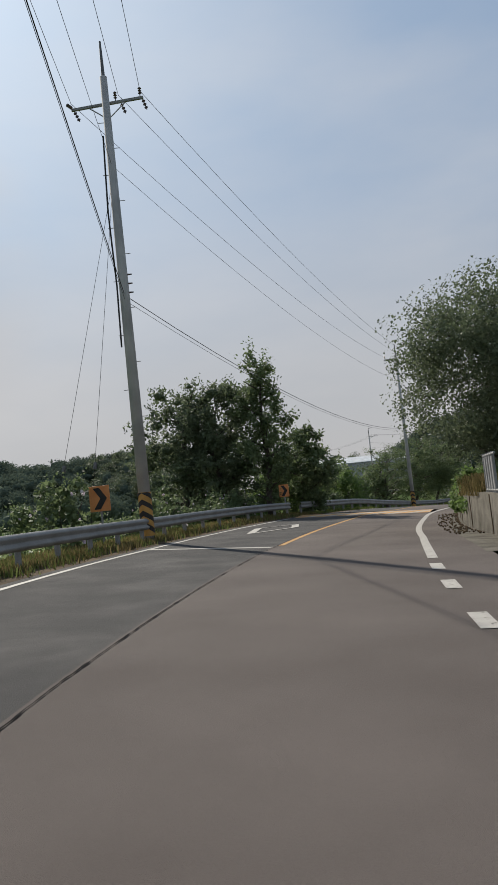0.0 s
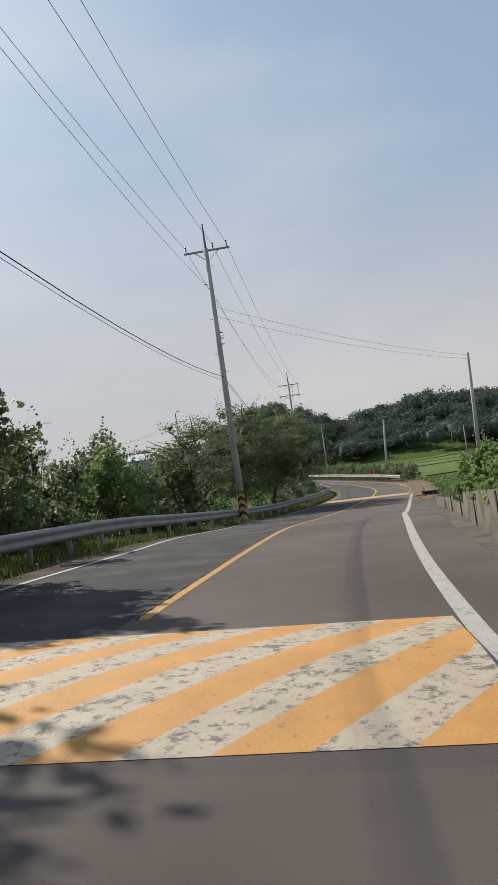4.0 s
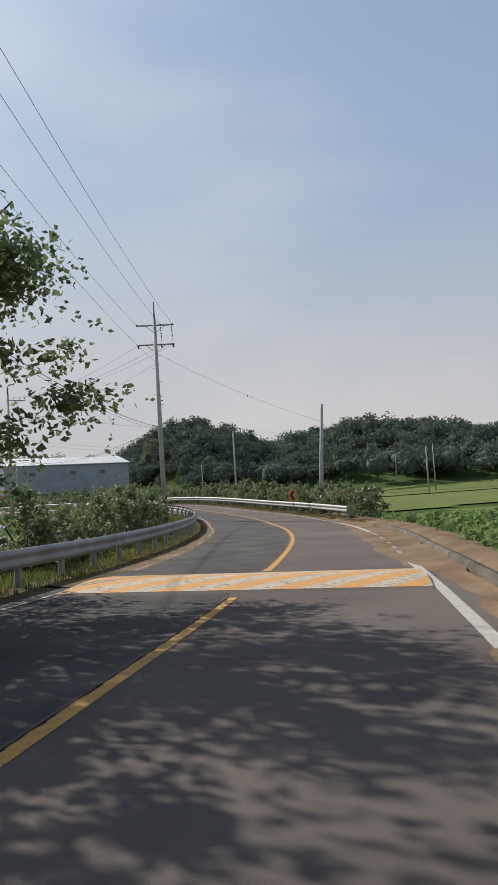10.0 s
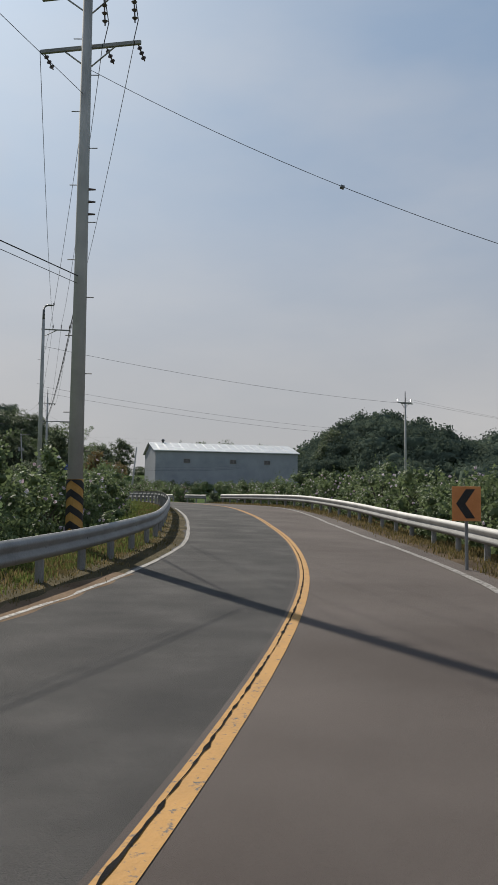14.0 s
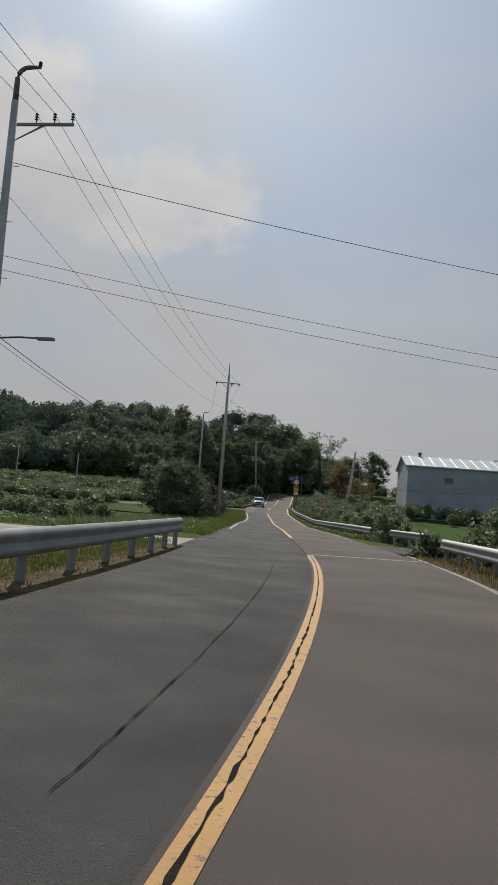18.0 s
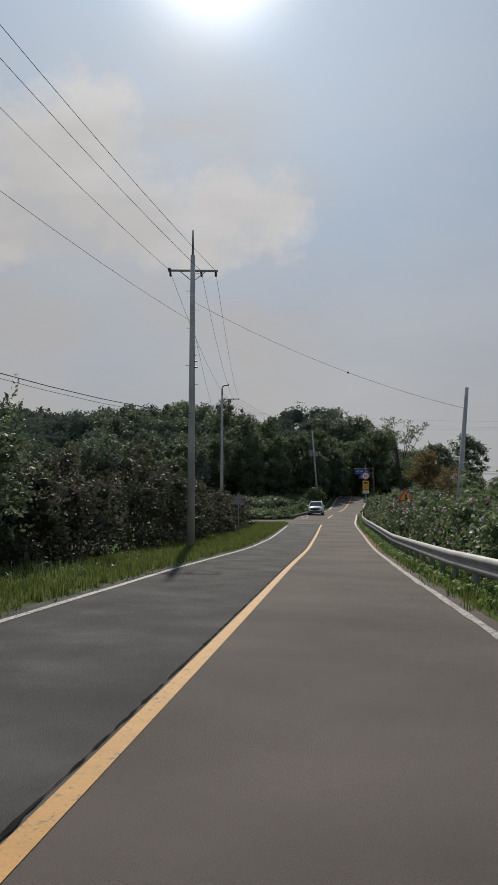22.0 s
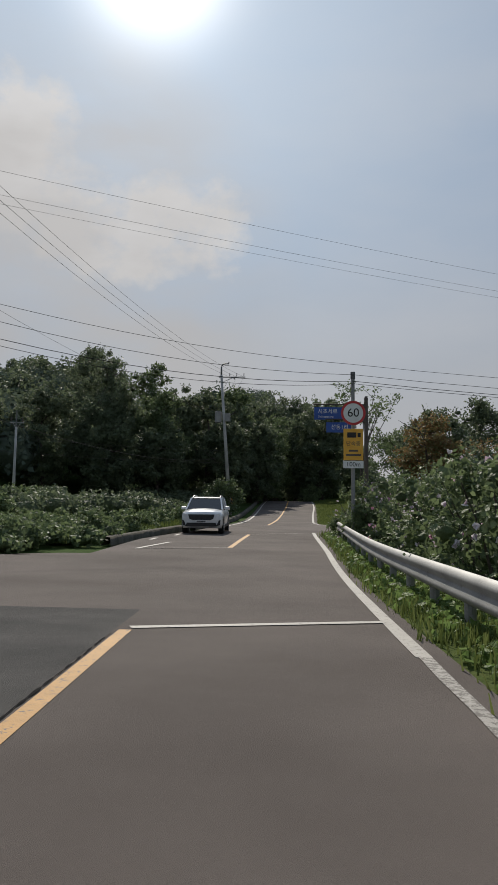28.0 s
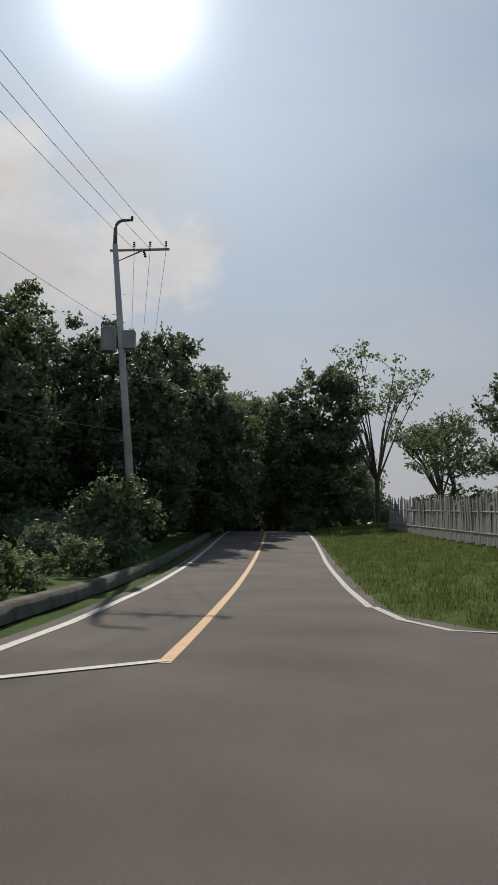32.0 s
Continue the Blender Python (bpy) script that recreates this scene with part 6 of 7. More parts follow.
tree(-1.8, 46.5, 9.6, 2.9, "dense dark tree behind the guard rail", 3, LEAF_DARK, 0.16, 150, 70, 0.05)
tree(-4.2, 47, 9.6, 3.0, "dense dark tree behind the guard rail", 31, LEAF_DARK, 0.16, 140, 70, 0.05)
tree(3.0, 47.8, 5.4, 2.0, "small round dark tree behind the guard rail", 4, LEAF, 0.15, 110, 70, 0.05)
tree(17.2, 86.5, 8.6, 4.1, "spreading cherry tree with fine leaves by the guard rail", 5, LEAF, 0.12, 130, 130, 0.26, lean=(0.9, 0.3), group="cherry trees", solid=0.7, flat=0.4, rise=0.0, droop=0.35, twig=0.27, per_twig=22, layers=1.0)
tree(20.4, 89.8, 7.4, 3.7, "spreading cherry tree with fine leaves by the guard rail", 6, LEAF, 0.12, 120, 130, 0.26, lean=(1.0, 0.6), group="cherry trees", solid=0.7, flat=0.4, rise=0.0, droop=0.35, twig=0.27, per_twig=22, layers=1.0)
tree(14.6, 84.0, 7.6, 3.6, "cherry tree beyond the guard rail", 61, LEAF, 0.12, 100, 120, 0.22, group="cherry trees", solid=0.7, flat=0.4, rise=0.0, droop=0.35, twig=0.27, per_twig=22, layers=1.0)
tree(12.2, 74.6, 5.8, 2.4, "half-bare tree with thin twigs beside the pole", 62, LEAF, 0.09, 34, 16, 0.2, group="cherry trees", limbs=30, solid=0, twig=0.3)
tree(17.3, 204.5, 4.6, 2.3, "dark clipped evergreen tree at the field edge", 7, LEAF_DARK, 0.13, 120, 80, 0.06)
tree(19.6, 201.0, 4.2, 1.9, "dark clipped evergreen tree at the field edge", 8, LEAF_DARK, 0.13, 110, 80, 0.06)
tree(9.0, 326.0, 9.3, 3.0, "dark tree with rusty yellowing leaves behind the plank fence", 9, LEAF_RUST, 0.22, 90, 60, 0.2, limbs=12, solid=0.6)
wood("barn_hedge", scatter(70, 33, 16, 66, 284, 296, lambda x, y: beside(x, y)[0] > 12), 1.6, 3.0, 140, 0.2, LEAF, "loose green scrub before the barn", 34, 3, 0.0)
tree(15.5, 318, 6.5, 3.0, "loose tree with browning leaves behind the fence", 10, LEAF_RUST, 0.18, 70, 40, 0.25, limbs=12, solid=0)
tree(8.6, 338, 10.0, 3.8, "dense dark tree behind the fence", 11, LEAF_DARK, 0.26, 120, 60, 0.1)
tree(3.0, 352, 8.0, 3.2, "loose green tree behind the fence", 12, LEAF, 0.18, 80, 40, 0.3, limbs=14, solid=0)
tree(13.5, 348, 11.0, 4.0, "dense dark tree behind the fence", 13, LEAF_DARK, 0.26, 120, 60, 0.1)
tree(-8.5, 362, 15.2, 4.2, "dense dark evergreen by the far bend", 14, LEAF_DARK, 0.34, 170, 70, 0.02)
tree(-13.5, 372, 12.5, 4.0, "dense dark evergreen by the far bend", 15, LEAF_DARK, 0.34, 150, 70, 0.02)


def fan_tree(x, y, height, spread, label, seed):
    """A thin-leaved tree with many long rising boughs that fan out."""
    r = np.random.default_rng(seed)
    z = high(x, y)
    top = thing("fan_tree", label, "tree", pose(x, y, z))
    bm = bmesh.new()
    tube([(0, 0, 0), (0.1, 0, height * 0.3)], [0.3, 0.22], 8, bm)
    tips = []
    for k in range(16):
        a = r.random() * 2 * math.pi
        e = Vector((math.cos(a) * spread * (0.3 + 0.7 * r.random()), math.sin(a) * spread * (0.3 + 0.7 * r.random()), height * (0.82 + 0.18 * r.random())))
        m = Vector((e.x * 0.4, e.y * 0.4, height * 0.58))
        tube([(0.1, 0, height * 0.26), m, e], [0.13, 0.07, 0.02], 5, bm)
        tips.append(e)
        for j in range(4):
            q = m.lerp(e, 0.3 + 0.2 * j) + Vector(r.normal(size=3) * [0.1 * spread, 0.1 * spread, 0.1])
            s = m.lerp(e, 0.2 + 0.2 * j)
            q.z = max(q.z, s.z) + 0.06 * height
            tube([s, q], [0.04, 0.012], 4, bm)
            tips.append(q)
    part("trunk", bm, BARK, top)
    v, q = leaf_cloud(tips, np.full((len(tips), 1), 0.9) * [1, 1, 0.5], 26, 0.24, r)
    under(mesh_object("crown", v, q, LEAF), top)


fan_tree(-4.6, 373.5, 17.0, 8.6, "tall thin tree with fanning bare boughs", 16)
fan_tree(1.5, 380, 11.5, 5.5, "tall thin tree with fanning bare boughs", 17)

# ---- shrubs and hedges ----
pick = random.Random(4)
HEDGE = "rose of Sharon shrub with pale blossoms behind the rail"
for k in range(13):
    y = 49 + k * 2.2
    p = on_road(y, -7.6 - 2.2 * pick.random())
    shrub(p.x, p.y, 4.0 + 1.5 * pick.random(), 2.0, "bushy light green shrub beyond the guard rail", 100 + k, LEAF if k % 3 else LEAF_LIGHT, 0.13, 1700, group="bushes behind the rail")
for k in range(10):
    y = 76 + k * 2.2
    p = on_road(y, -7.0 - 1.2 * pick.random())
    shrub(p.x, p.y, 1.0 + 0.5 * pick.random(), 1.0, "low weedy bush under the trees", 150 + k, LEAF, 0.1, 500, group="bushes behind the rail")
for k in range(34):
    y = 93 + k * 1.75
    p = on_road(y, -6.4 - 0.8 * pick.random())
    shrub(p.x, p.y, 1.8 + 0.7 * pick.random(), 1.0, HEDGE, 200 + k, LEAF, 0.09, 620, FLOWER, 12, group="flowering hedge")
for k in range(37):
    y = 118.0 + k * 1.6
    p = on_road(y, RAIL_RIGHT_D(y) + 1.3 + 0.6 * pick.random())
    shrub(p.x, p.y, 1.6 + 0.7 * pick.random(), 1.05, HEDGE, 300 + k, LEAF, 0.09, 620, FLOWER, 12, group="flowering hedge")
for k in range(46):
    y = 193 + k * 2.0
    p = on_road(y, RAIL_RIGHT_E(y) + 1.3 + 0.6 * pick.random())
    shrub(p.x, p.y, (1.7 if y < 215 else 2.1) + 0.7 * pick.random(), 1.15, "rose of Sharon shrub with white and pink blossoms", 400 + k, LEAF, 0.09, 760, FLOWER if k % 4 else PINK, 22, group="flowering hedge")
for k in range(5):
    p = on_road(279.5 + k * 1.35, 4.75 + 0.5 * (k % 2))
    shrub(p.x, p.y, 1.7 + 0.35 * (k % 3), 0.95, "leafy bush grown over the end of the rail", 480 + k, LEAF, 0.09, 900, FLOWER, 8, group="flowering hedge")
for k in range(9):
    y = 218 + k * 8
    p = on_road(y, RAIL_RIGHT_E(y) + 3.4)
    shrub(p.x, p.y, 3.0, 1.5, "tall unkempt shrub behind the hedge", 460 + k, LEAF_DARK, 0.12, 600, group="flowering hedge")
for k in range(24):
    y = 206 + k * 2.0
    p = on_road(y, -6.4 - 1.6 * pick.random())
    shrub(p.x, p.y, (2.2 + 1.2 * pick.random()) * (1.3 if 208 < y < 228 else 1.0), 1.5, "dark shrub with dusky pink blossoms at the verge", 500 + k, LEAF_DUSKY, 0.1, 900, DUSKY, 26, group="dark hedge")
for k in range(12):
    p = on_road(20 + k * 2.2, -6.6 - 2.5 * pick.random())
    shrub(p.x, p.y, 1.5 + 0.7 * pick.random(), 1.0, "weedy flowering bush behind the guard rail", 560 + k, LEAF, 0.1, 560, FLOWER, 10, group="bushes behind the rail")
for k in range(17):
    p = on_road(26 + k * 1.7, WALL_OFF(26 + k * 1.7) + 0.75 + 0.4 * pick.random())
    shrub(p.x, p.y, 0.8 + 0.3 * pick.random(), 1.0, "lush green bush hanging over the wall", 580 + k, LEAF_LIGHT, 0.08, 2000, group="bushes on the wall", z=p.z + 0.55)
for k in range(9):
    p = on_road(43 + k * 2.6, WALL_OFF(43 + k * 2.6) + 1.2 + 0.8 * pick.random())
    shrub(p.x, p.y, 1.0 + 0.7 * pick.random(), 0.9, "tangled weeds on top of the wall", 600 + k, LEAF, 0.1, 560, group="bushes on the wall", z=p.z + wall_height(43 + k * 2.6) - 0.3)
for k, (x, y) in enumerate(((38.6, 178.0), (39.7, 179.2), (41.0, 178.6))):
    shrub(x, y, 0.85, 0.75, "vine-covered bush over the rail end", 620 + k, LEAF_DARK, 0.1, 560, group="bushes at the opening")
shrub(-9.3, 321.4, 3.7, 1.9, "rounded bush round the foot of the pole", 630, LEAF, 0.13, 1500)
shrub(-9.0, 358, 2.2, 1.6, "pale bush at the far bend", 631, LEAF, 0.12, 900)
for k in range(16):
    p = on_road(279 + k * 2.6, -5.2 - 1.2 * pick.random())
    shrub(p.x, p.y, 0.7 + 0.5 * pick.random(), 0.9, "low scrub behind the kerb", 640 + k, LEAF, 0.1, 420, group="scrub behind the kerb")
for k in range(8):
    shrub(-6 - 2.5 * k, 280 + 1.5 * pick.random() - k, 1.3 + 0.8 * pick.random(), 1.5, "leafy bush at the side road", 660 + k, LEAF, 0.12, 700, group="scrub behind the kerb")
for k in range(7):
    shrub(22 - 2.4 * k + pick.random(), 182 + 2.4 * pick.random() + 1.6 * k, 0.9 + 0.4 * pick.random(), 1.1, "leafy weeds at the field edge", 680 + k, LEAF, 0.11, 520, group="weeds at the field edge")


# ---- woods ----
near_wood = lambda x, y: (beside(x, y)[0] < -11) & (y > 333 + 0.75 * (np.clip(x, -60, -12) + 14)) & (y < 392) & (x > -75)
wood("near_wood", scatter(420, 1, -75, -5, 285, 395, near_wood), 3.6, 8.6, 230, 0.36, LEAF_DARK, "dense dark broad-leaved wood on the hillside", 21)
# the distant woods below wear the leaf colour with haze mixed in
wood("hill_wood", scatter(1300, 2, -190, -8, 300, 500, lambda x, y: (beside(x, y)[0] < -24) & (lie(x, y) > 5) & facing_slope(x, y)), 4.0, 8.8, 120, 0.46, HAZED_WOODS, "dark mixed wood over the hill", 22, 3)
wood("far_ridge_wood", scatter(2500, 3, 30, 460, 255, 470, lambda x, y: (lie(x, y) > 0.9) & (np.hypot(x - 45, y - 308) > 34) & facing_slope(x, y)), 5.4, 8.2, 70, 0.66, HAZED_WOODS, "wooded ridge beyond the fields, with haze mixed into its leaf colour", 23, 3)
wood("grove", scatter(260, 51, 62, 122, 296, 356, lambda x, y: (lie(x, y) > 0.6) & (np.hypot(x - 45, y - 308) > 26)), 3.4, 6.8, 110, 0.42, HAZED_WOODS, "dense grove on the knoll beside the barn", 52, 4)
wood("far_left_wood", scatter(800, 4, -360, -90, 330, 480, lambda x, y: (lie(x, y) > 4) & facing_slope(x, y)), 6.5, 10, 48, 1.0, HAZED_WOODS, "distant wooded hill", 24, 3)
wood("field_edge_trees", scatter(110, 5, 20, 300, 300, 350, lambda x, y: (lie(x, y) < 10) & (beside(x, y)[0] > 40) & (np.hypot(x - 45, y - 308) > 34)), 2.6, 5.5, 120, 0.36, HAZED_WOODS, "row of trees along the foot of the ridge", 25)
wood("left_treeline", scatter(150, 6, -120, -30, 150, 215, lambda x, y: y > 150 - 0.3 * (x + 30)), 3.0, 6.5, 110, 0.36, HAZED_WOODS, "line of trees beyond the fields", 26)
wood("scrub_slope", scatter(620, 7, -75, -12, 252, 302, lambda x, y: beside(x, y)[0] < -16), 1.7, 1.9, 120, 0.19, LEAF, "vine-covered scrub on the lower slope", 27, 2, 0.0)
wood("barn_trees", np.array([(44, 345), (50, 348), (55, 340), (38, 350), (72, 330), (76, 335), (66, 350)], float), 3.8, 11, 500, 0.36, LEAF_DARK, "trees standing behind the barn", 28, 6)
wood("far_bend_wood", scatter(230, 8, -44, -10, 372, 440, lambda x, y: (np.abs(beside(x, y)[0]) > 4.5) & (x > -36 - 0.2 * (y - 372))), 3.7, 11.5, 260, 0.38, LEAF_DARK, "dark wood closing the view at the bend", 29, 5)
wood("far_scrub", scatter(90, 41, 2, 60, 366, 400, lambda x, y: beside(x, y)[0] > 16), 2.6, 4.2, 150, 0.26, LEAF_DARK, "dark scrub and low trees behind the fence", 42, 4, 0.0)
wood("roadside_scrub", scatter(120, 35, -28, -2, 271, 286, lambda x, y: (beside(x, y)[0] < -5.6) & (y > 273.5 - 0.45 * (x + 3))), 1.0, 1.1, 110, 0.14, LEAF, "low leafy scrub beside the side road", 36, 3, 0.0)
wood("roadside_scrub", scatter(420, 37, -20, 2, 266, 281, lambda x, y: (beside(x, y)[0] < -4.6) & (y > 272.7 + 0.35 * (x - 6.2))), 0.8, 0.9, 80, 0.13, LEAF, "low leafy scrub in the corner of the side road", 38, 3, 0.0)
wood("under_wood", scatter(420, 9, -40, -5, 288, 385, lambda x, y: (beside(x, y)[0] < -5.6) & (beside(x, y)[0] > -16) & ((y > 318) | (beside(x, y)[0] < -9))), 1.4, 2.0, 120, 0.18, LEAF_DARK, "dark undergrowth at the wood's edge", 30, 3, 0.0)
wood("hedge_behind_fence", scatter(90, 10, -6, 30, 318, 366, lambda x, y: (beside(x, y)[0] > 12) & (beside(x, y)[0] < 18)), 1.4, 2.4, 150, 0.2, LEAF_DARK, "dark hedge behind the plank fence", 31, 3, 0.0)
r = np.random.default_rng(40)
EDGE_TREES = [(-20.2, 331, 12.3, 3.4), (-24, 326, 12.5, 3.6), (-20, 337, 14.0, 3.2), (-16.5, 336.2, 13.5, 3.2), (-16.4, 344, 15.8, 2.9), (-15.2, 340, 13.0, 3.2), (-15.6, 350, 13.8, 3.2), (-17.5, 356, 13.5, 3.4), (-15.8, 364, 13.2, 3.4),
              (-14.5, 371, 13.5, 3.4), (-13.2, 333, 10.5, 2.8), (-13.4, 346, 11.0, 3.0), (-14.5, 354, 11.0, 3.0), (-28, 320, 11.5, 3.6), (-33, 315, 10.5, 3.6), (-27, 330, 15.6, 3.6), (-24, 338, 16.5, 3.4), (-30, 338, 16.0, 3.6), (-37, 346, 15.0, 3.8), (-43, 356, 14.0, 3.8), (-38, 308, 9.5, 3.4), (-44, 304, 9.0, 3.4), (-22, 322, 8.5, 3.0), (-18.5, 327, 9.0, 3.0), (-31, 309, 7.5, 3.0)]
for k, (x, y, h, w) in enumerate(EDGE_TREES):
    tree(x, y, h, w, "tall dark tree at the edge of the wood", 700 + k, LEAF_DARK if k % 4 else LEAF, 0.24, 120, 70, 0.02, fill=1.5, group="trees of the wood's edge")

# ---- fields ----
def field(name, x0, x1, y0, y1, mat, label, keep, step=2.0, lift=0.12):
    xs, ys = np.arange(x0, x1 + 0.1, step), np.arange(y0, y1 + 0.1, step)
    X, Y = np.meshgrid(xs, ys)
    Z = lie(X, Y) + lift
    ok = keep(X, Y)
    n = np.arange(X.size).reshape(X.shape)
    q = np.stack([n[:-1, :-1], n[:-1, 1:], n[1:, 1:], n[1:, :-1]], -1).reshape(-1, 4)
    fine = (ok[:-1, :-1] & ok[:-1, 1:] & ok[1:, 1:] & ok[1:, :-1]).ravel()
    return tagged(mesh_object(name, np.stack([X, Y, Z], -1).reshape(-1, 3), q[fine], mat, True), label, "field", kind="structure")


field("rice_field", -40, 34, 46, 128, RICE, "bright green rice field below the road", lambda x, y: beside(x, y)[0] < -9.5)
field("rice_field", 44, 190, 104, 258, RICE, "bright green rice field beyond the hedge", lambda x, y: (beside(x, y)[0] > 11) & (lie(x, y) < 0.2) & (np.abs((y - 0.25 * x) % 34 - 17) > 1.2))
# darker green than the rice: the backlit look is put into this colour
field("backlit_weedy_field", -60, 24, 184, 250, material("backlit_weedy_field", [(0.045, 0.062, 0.024), (0.066, 0.088, 0.032), (0.085, 0.1, 0.045)], 1.0, 0.4, 7, 0.9, spec=0.02), "weedy green field by the farm road, coloured darker as if backlit", lambda x, y: (beside(x, y)[0] < -11) & (np.abs((y + 0.1 * x) % 24 - 12) > 1.0))

# bean field beside the wall
r = np.random.default_rng(50)
b = scatter(4200, 12, 18, 66, 66, 112, lambda x, y: (beside(x, y)[0] > np.where(y > 84, 5.1, 5.9)) & (beside(x, y)[0] < 26) & (np.abs((beside(x, y)[0] * 1.0) % 0.9 - 0.45) < 0.36))
c = np.c_[b, lie(b[:, 0], b[:, 1]) + 0.3]
v, q = leaf_cloud(c, np.full((len(c), 1), 0.32) * [1, 1, 0.9], 36, 0.14, r, 0.5)
tagged(mesh_object("bean_plants", v, q, LEAF_LIGHT), "rows of leafy green bean plants", "crop", kind="stuff")
# tall weeds above the wall
b = scatter(700, 13, 10, 34, 44, 78, lambda x, y: (beside(x, y)[0] > 5.4) & (beside(x, y)[0] < 8.5))
tufts("tall_weeds", np.c_[b, lie(b[:, 0], b[:, 1])], 0.9, LEAF, "tall thin weeds above the wall", r, 10, 0.2, 0.02)


# ---- grass ----
def verge_tufts(name, y0, y1, o0, o1, n, height, mat, label, seed, blades=14, width=0.014, lift=0.0):
    r = np.random.default_rng(seed)
    ys = y0 + (y1 - y0) * r.random(n)
    spots = []
    for y in ys:
        lo, hi = (o0(y) if callable(o0) else o0), (o1(y) if callable(o1) else o1)
        o = lo + (hi - lo) * r.random()
        p = on_road(y, o)
        spots.append((p.x, p.y, p.z + (lift(o - lo) if callable(lift) else lift)))
    return tufts(name, spots, height, mat, label, r, blades, 0.13, width)


verge_tufts("dry_grass", -5, 44, lambda y: LEFT_EDGE(y) - 0.3, -6.2, 1500, 0.2, DRY_GRASS, "dry straw-coloured grass under the guard rail", 60)
verge_tufts("verge_grass", -5, 92, lambda y: LEFT_EDGE(y) - 0.3, -6.6, 2600, 0.18, GRASS, "green verge grass under the guard rail", 61)
verge_tufts("dry_grass", 92, 168, lambda y: LEFT_LINE(y) - 0.45, lambda y: RAIL_LEFT_B(y) - 1.2, 2600, 0.085, DRY_GRASS, "patchy dry grass in the bend", 62)
verge_tufts("verge_grass", 92, 172, lambda y: LEFT_LINE(y) - 0.9, lambda y: RAIL_LEFT_B(y) - 1.6, 1300, 0.12, GRASS, "patchy green grass in the bend", 63)
verge_tufts("verge_grass", 178, 262, lambda y: LEFT_EDGE(y) - 0.05, -6.8, 5200, 0.2, GRASS, "mown green grass along the lane", 64, 16)
verge_tufts("tall_weeds", 178, 206, -5.0, -9.5, 420, 0.34, LEAF, "tall green weeds at the field edge", 65)
verge_tufts("verge_weeds", 192, 289, lambda y: RIGHT_EDGE(y) + 0.1, lambda y: RAIL_RIGHT_E(y) + 0.8, 2200, 0.22, GRASS, "green weeds under the guard rail", 66)
verge_tufts("verge_weeds", 112, 176, lambda y: RIGHT_EDGE(y) + 0.15, lambda y: RAIL_RIGHT_D(y) + 0.8, 1300, 0.15, DRY_GRASS, "dry stems and weeds under the rail", 67)
verge_tufts("bank_grass", 304, 366, lambda y: RIGHT_EDGE(y) + 0.05 + MOUTH(y), 11.5, 5200, 0.17, GRASS, "rough grass on the bank by the fence", 68, 14, 0.014, lambda d: float(np.interp(d, [0, 0.35, 1.6, 5, 9], [-0.04, 0.03, 0.18, 0.5, 0.76])))
verge_tufts("verge_grass", 276, 300, -5.0, -7.5, 600, 0.3, GRASS, "grass behind the kerb", 69)
r = np.random.default_rng(72)
spots = [on_road(y, WALL_OFF(y) + 0.15 + 0.5 * r.random(), 1.0) for y in 22.5 + 4.5 * r.random(160)]
tufts("dry_grass", [tuple(s) for s in spots], 0.55, DRY_GRASS, "dry rusty grass hanging over the wall top", r, 16, 0.12, 0.012)
r = np.random.default_rng(70)
b = scatter(5200, 14, -20, 32, 176, 214, lambda x, y: (beside(x, y)[0] < -4.5) & (beside(x, y)[0] > -22))
tufts("meadow_grass", np.c_[b, lie(b[:, 0], b[:, 1])][:1500], 0.26, GRASS, "tall meadow grass beside the farm road", r, 8, 0.3, 0.012)
c = np.c_[b, lie(b[:, 0], b[:, 1]) + 0.16][600:]
v, q = leaf_cloud(c, (0.2 + 0.25 * r.random((len(c), 1))) * [1, 1, 0.6], 16, 0.1, r)
tagged(mesh_object("meadow_weeds", v, q, LEAF), "leafy weeds and vines over the meadow", "weeds", kind="stuff")

# leafy ground weeds along the right rail
r = np.random.default_rng(71)
spots = [on_road(y, RIGHT_EDGE(y) + 0.2 + 1.3 * r.random(), 0.1) for y in 193 + 95 * r.random(1500)]
v, q = leaf_cloud(np.array(spots), np.full((len(spots), 1), 0.24) * [1, 1, 0.6], 24, 0.085, r)
tagged(mesh_object("leafy_weeds", v, q, LEAF_LIGHT), "low leafy weeds along the guard rail", "weeds", kind="stuff")

# fallen fruit and dry leaves by the wall
spots = [on_road(y, WALL_OFF(y) - 0.1 - 0.75 * r.random() ** 2, 0.05) for y in 21.5 + 14 * r.random(260)]
pts, fcs = [], []
for s in spots:
    k = len(pts)
    e = 0.02 + 0.022 * r.random()
    pts += [(s.x + e * d[0], s.y + e * d[1], s.z + e * d[2]) for d in ((1, 0, 0), (0, 1, 0), (-1, 0, 0), (0, -1, 0), (0, 0, 1), (0, 0, -1))]
    fcs += [(k + a, k + c, k + d) for a, c, d in ((0, 1, 4), (1, 2, 4), (2, 3, 4), (3, 0, 4), (1, 0, 5), (2, 1, 5), (3, 2, 5), (0, 3, 5))]
tagged(mesh_object("fallen_fruit", pts, fcs, EARTH), "dark fallen fruit and dry leaves in the gutter", "litter", kind="stuff")


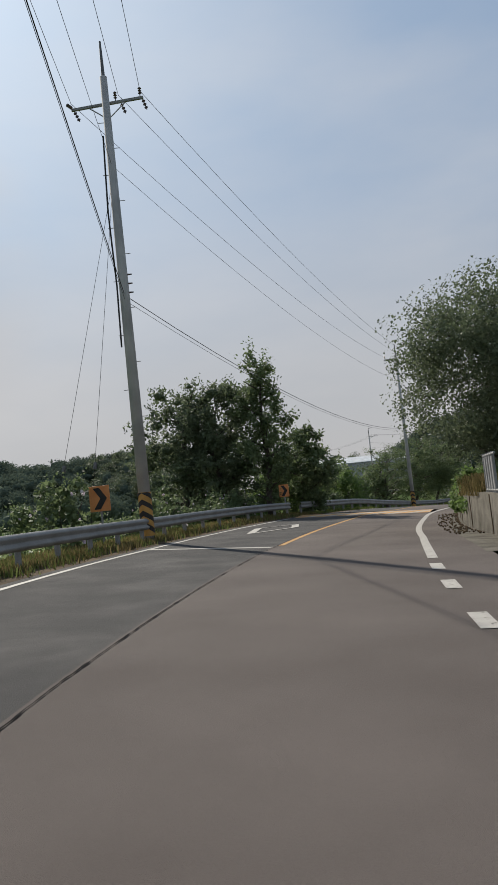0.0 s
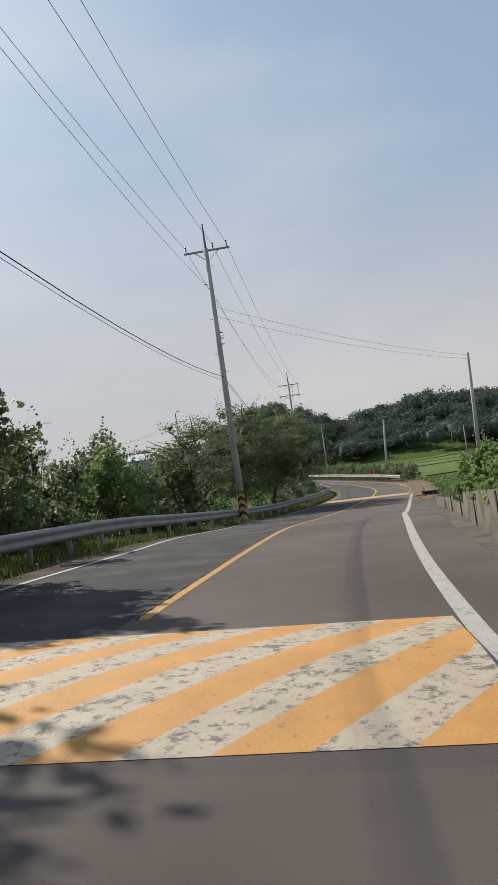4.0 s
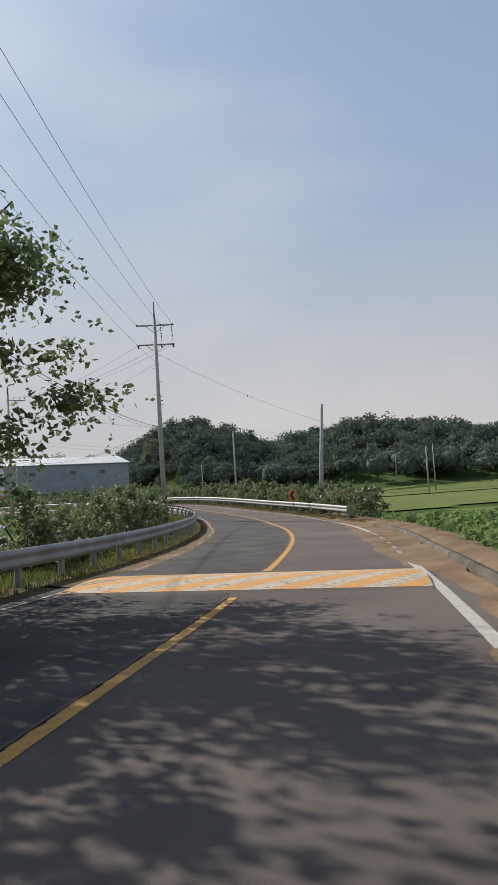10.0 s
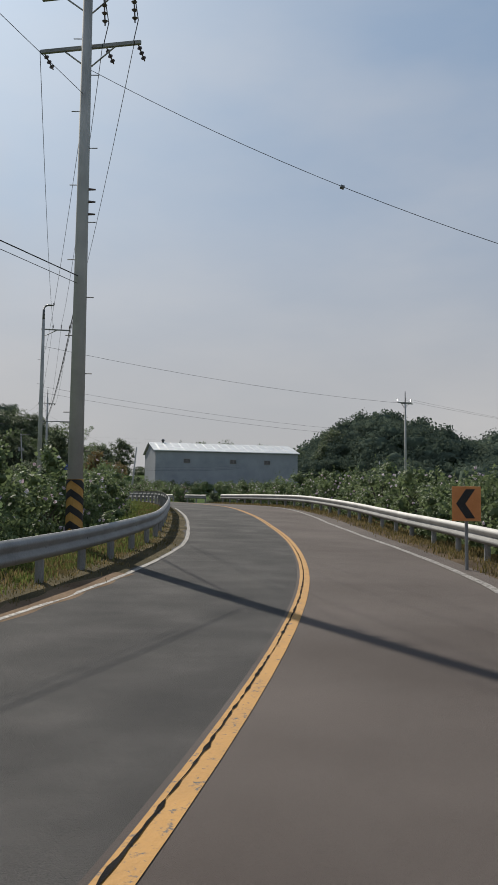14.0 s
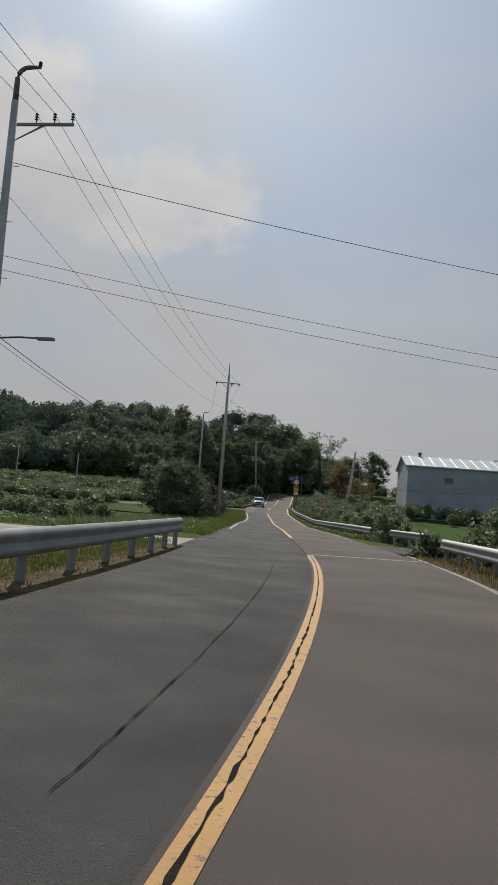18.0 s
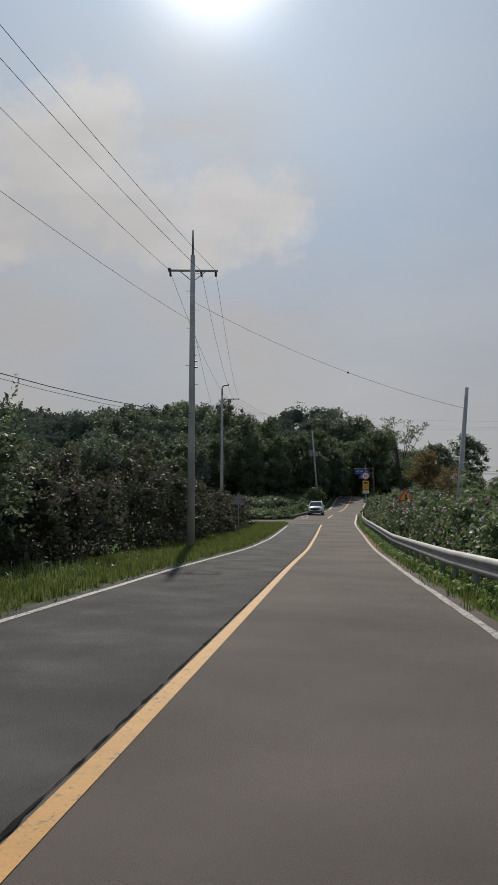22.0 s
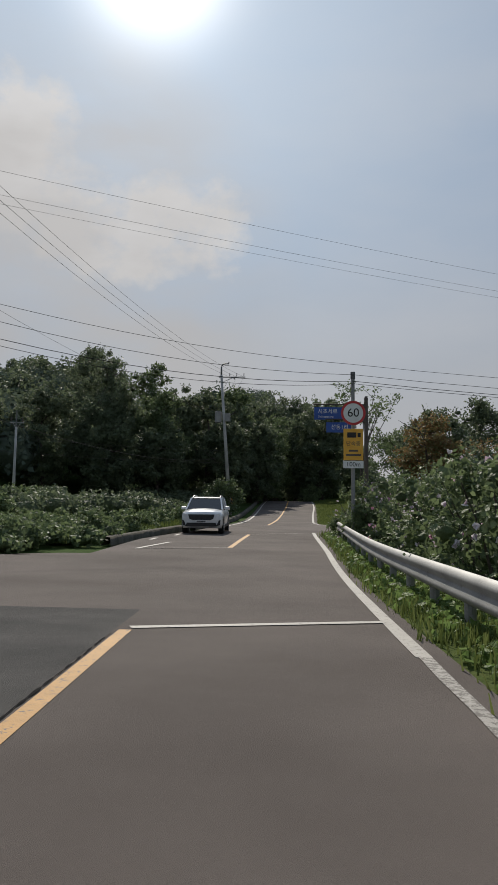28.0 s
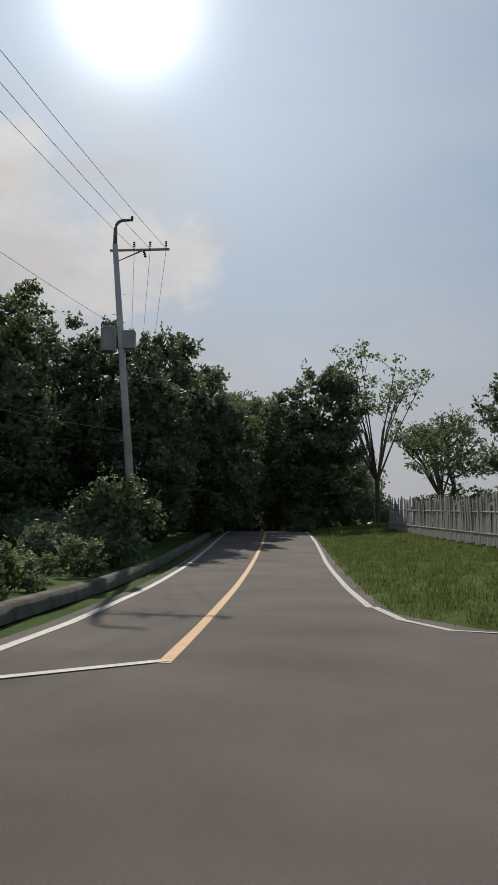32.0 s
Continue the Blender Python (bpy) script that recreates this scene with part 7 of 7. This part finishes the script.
# ---- small built things ----
def metal_fence():
    p = on_road(22.3, WALL_OFF(22.3) + 0.25)
    f = thing("metal_fence", "pale steel panel fence on top of the wall", "fence", pose(p.x, p.y, p.z + 1.05, 0, 0, heading(20) - 90))
    for k in range(5):
        part("post", rod((0.5 * k, 0, -0.3), (0.5 * k, 0, 1.05), 0.04, 0.04, 8), STEEL, f)
    for z in (0.1, 1.0):
        part("rail", rod((-0.1, 0, z), (2.4, 0, z), 0.03, 0.03, 8), STEEL, f)
    for k in range(4):
        bm = bmesh.new()
        box(0.42, 0.02, 0.8, (0.25 + 0.5 * k, 0, 0.55), bm=bm)
        part("panel", bm, STEEL, f)


metal_fence()


def drain():
    p = on_road(79.3, 4.75)
    d = thing("drain_grate", "steel drain grate sunk in the gutter", "drain", pose(p.x, p.y, p.z + 0.06, 0, 0, heading(79)))
    for k in range(9):
        bm = bmesh.new()
        box(0.03, 0.4, 0.03, (-0.4 + 0.1 * k, 0, 0), bm=bm)
        part("bar", bm, IRON, d)
    q = on_road(80.6, 5.5)
    bm = bmesh.new()
    box(0.9, 0.7, 0.3, (q.x, q.y, q.z + 0.02), bevel=0.03, bm=bm)
    tagged(part("drain_box", bm, STAINED_SHADED), "open concrete drain box in the soil", "drain")


drain()


def plank_fence():
    """Uneven grey planks on rails, along the bank and away from the road."""
    ends = [on_road(306, 13.5), on_road(320, 10.0), on_road(346, 8.6)]
    f = thing("plank_fence", "old grey fence of uneven upright planks", "fence")
    rnd = random.Random(8)
    for a, b in zip(ends, ends[1:]):
        d = b - a
        turn = math.degrees(math.atan2(d.y, d.x))
        n = int(d.length / 0.22)
        for k in range(n):
            q = a + d * (k / n)
            z = high(q.x, q.y) + 0.15
            h = 1.75 + 0.5 * rnd.random()
            bm = bmesh.new()
            box(0.15 + 0.04 * rnd.random(), 0.03, h, (0, 0, h / 2 - 0.1), bm=bm)
            pl = part("plank", bm, PLANK, f)
            pl.matrix_basis = pose(q.x, q.y, z, 4 * rnd.random() - 2, 5 * rnd.random() - 2.5, turn)
        for zz in (0.5, 1.4):
            s, e = a.copy(), b.copy()
            s.z, e.z = high(s.x, s.y) + zz, high(e.x, e.y) + zz
            part("rail", rod(s, e, 0.04, 0.04, 6), PLANK, f)


PLANK = material("grey_weathered_wood", [(0.13, 0.12, 0.11), (0.2, 0.185, 0.17), (0.3, 0.28, 0.26)], 0.9, 2.5, 40, 0.5, per_piece=0.7)
plank_fence()

p = on_road(303, -4.4)
bm = bmesh.new()
box(0.3, 0.06, 0.55, bevel=0.01, bm=bm, m=Matrix.Rotation(radians(14), 4, "Y"))
ob = tagged(part("white_board", bm, WHITE_SHEET), "small white board leaning behind the kerb", "board")
ob.matrix_basis = pose(p.x, p.y, p.z + 0.45, 0, 0, 20)
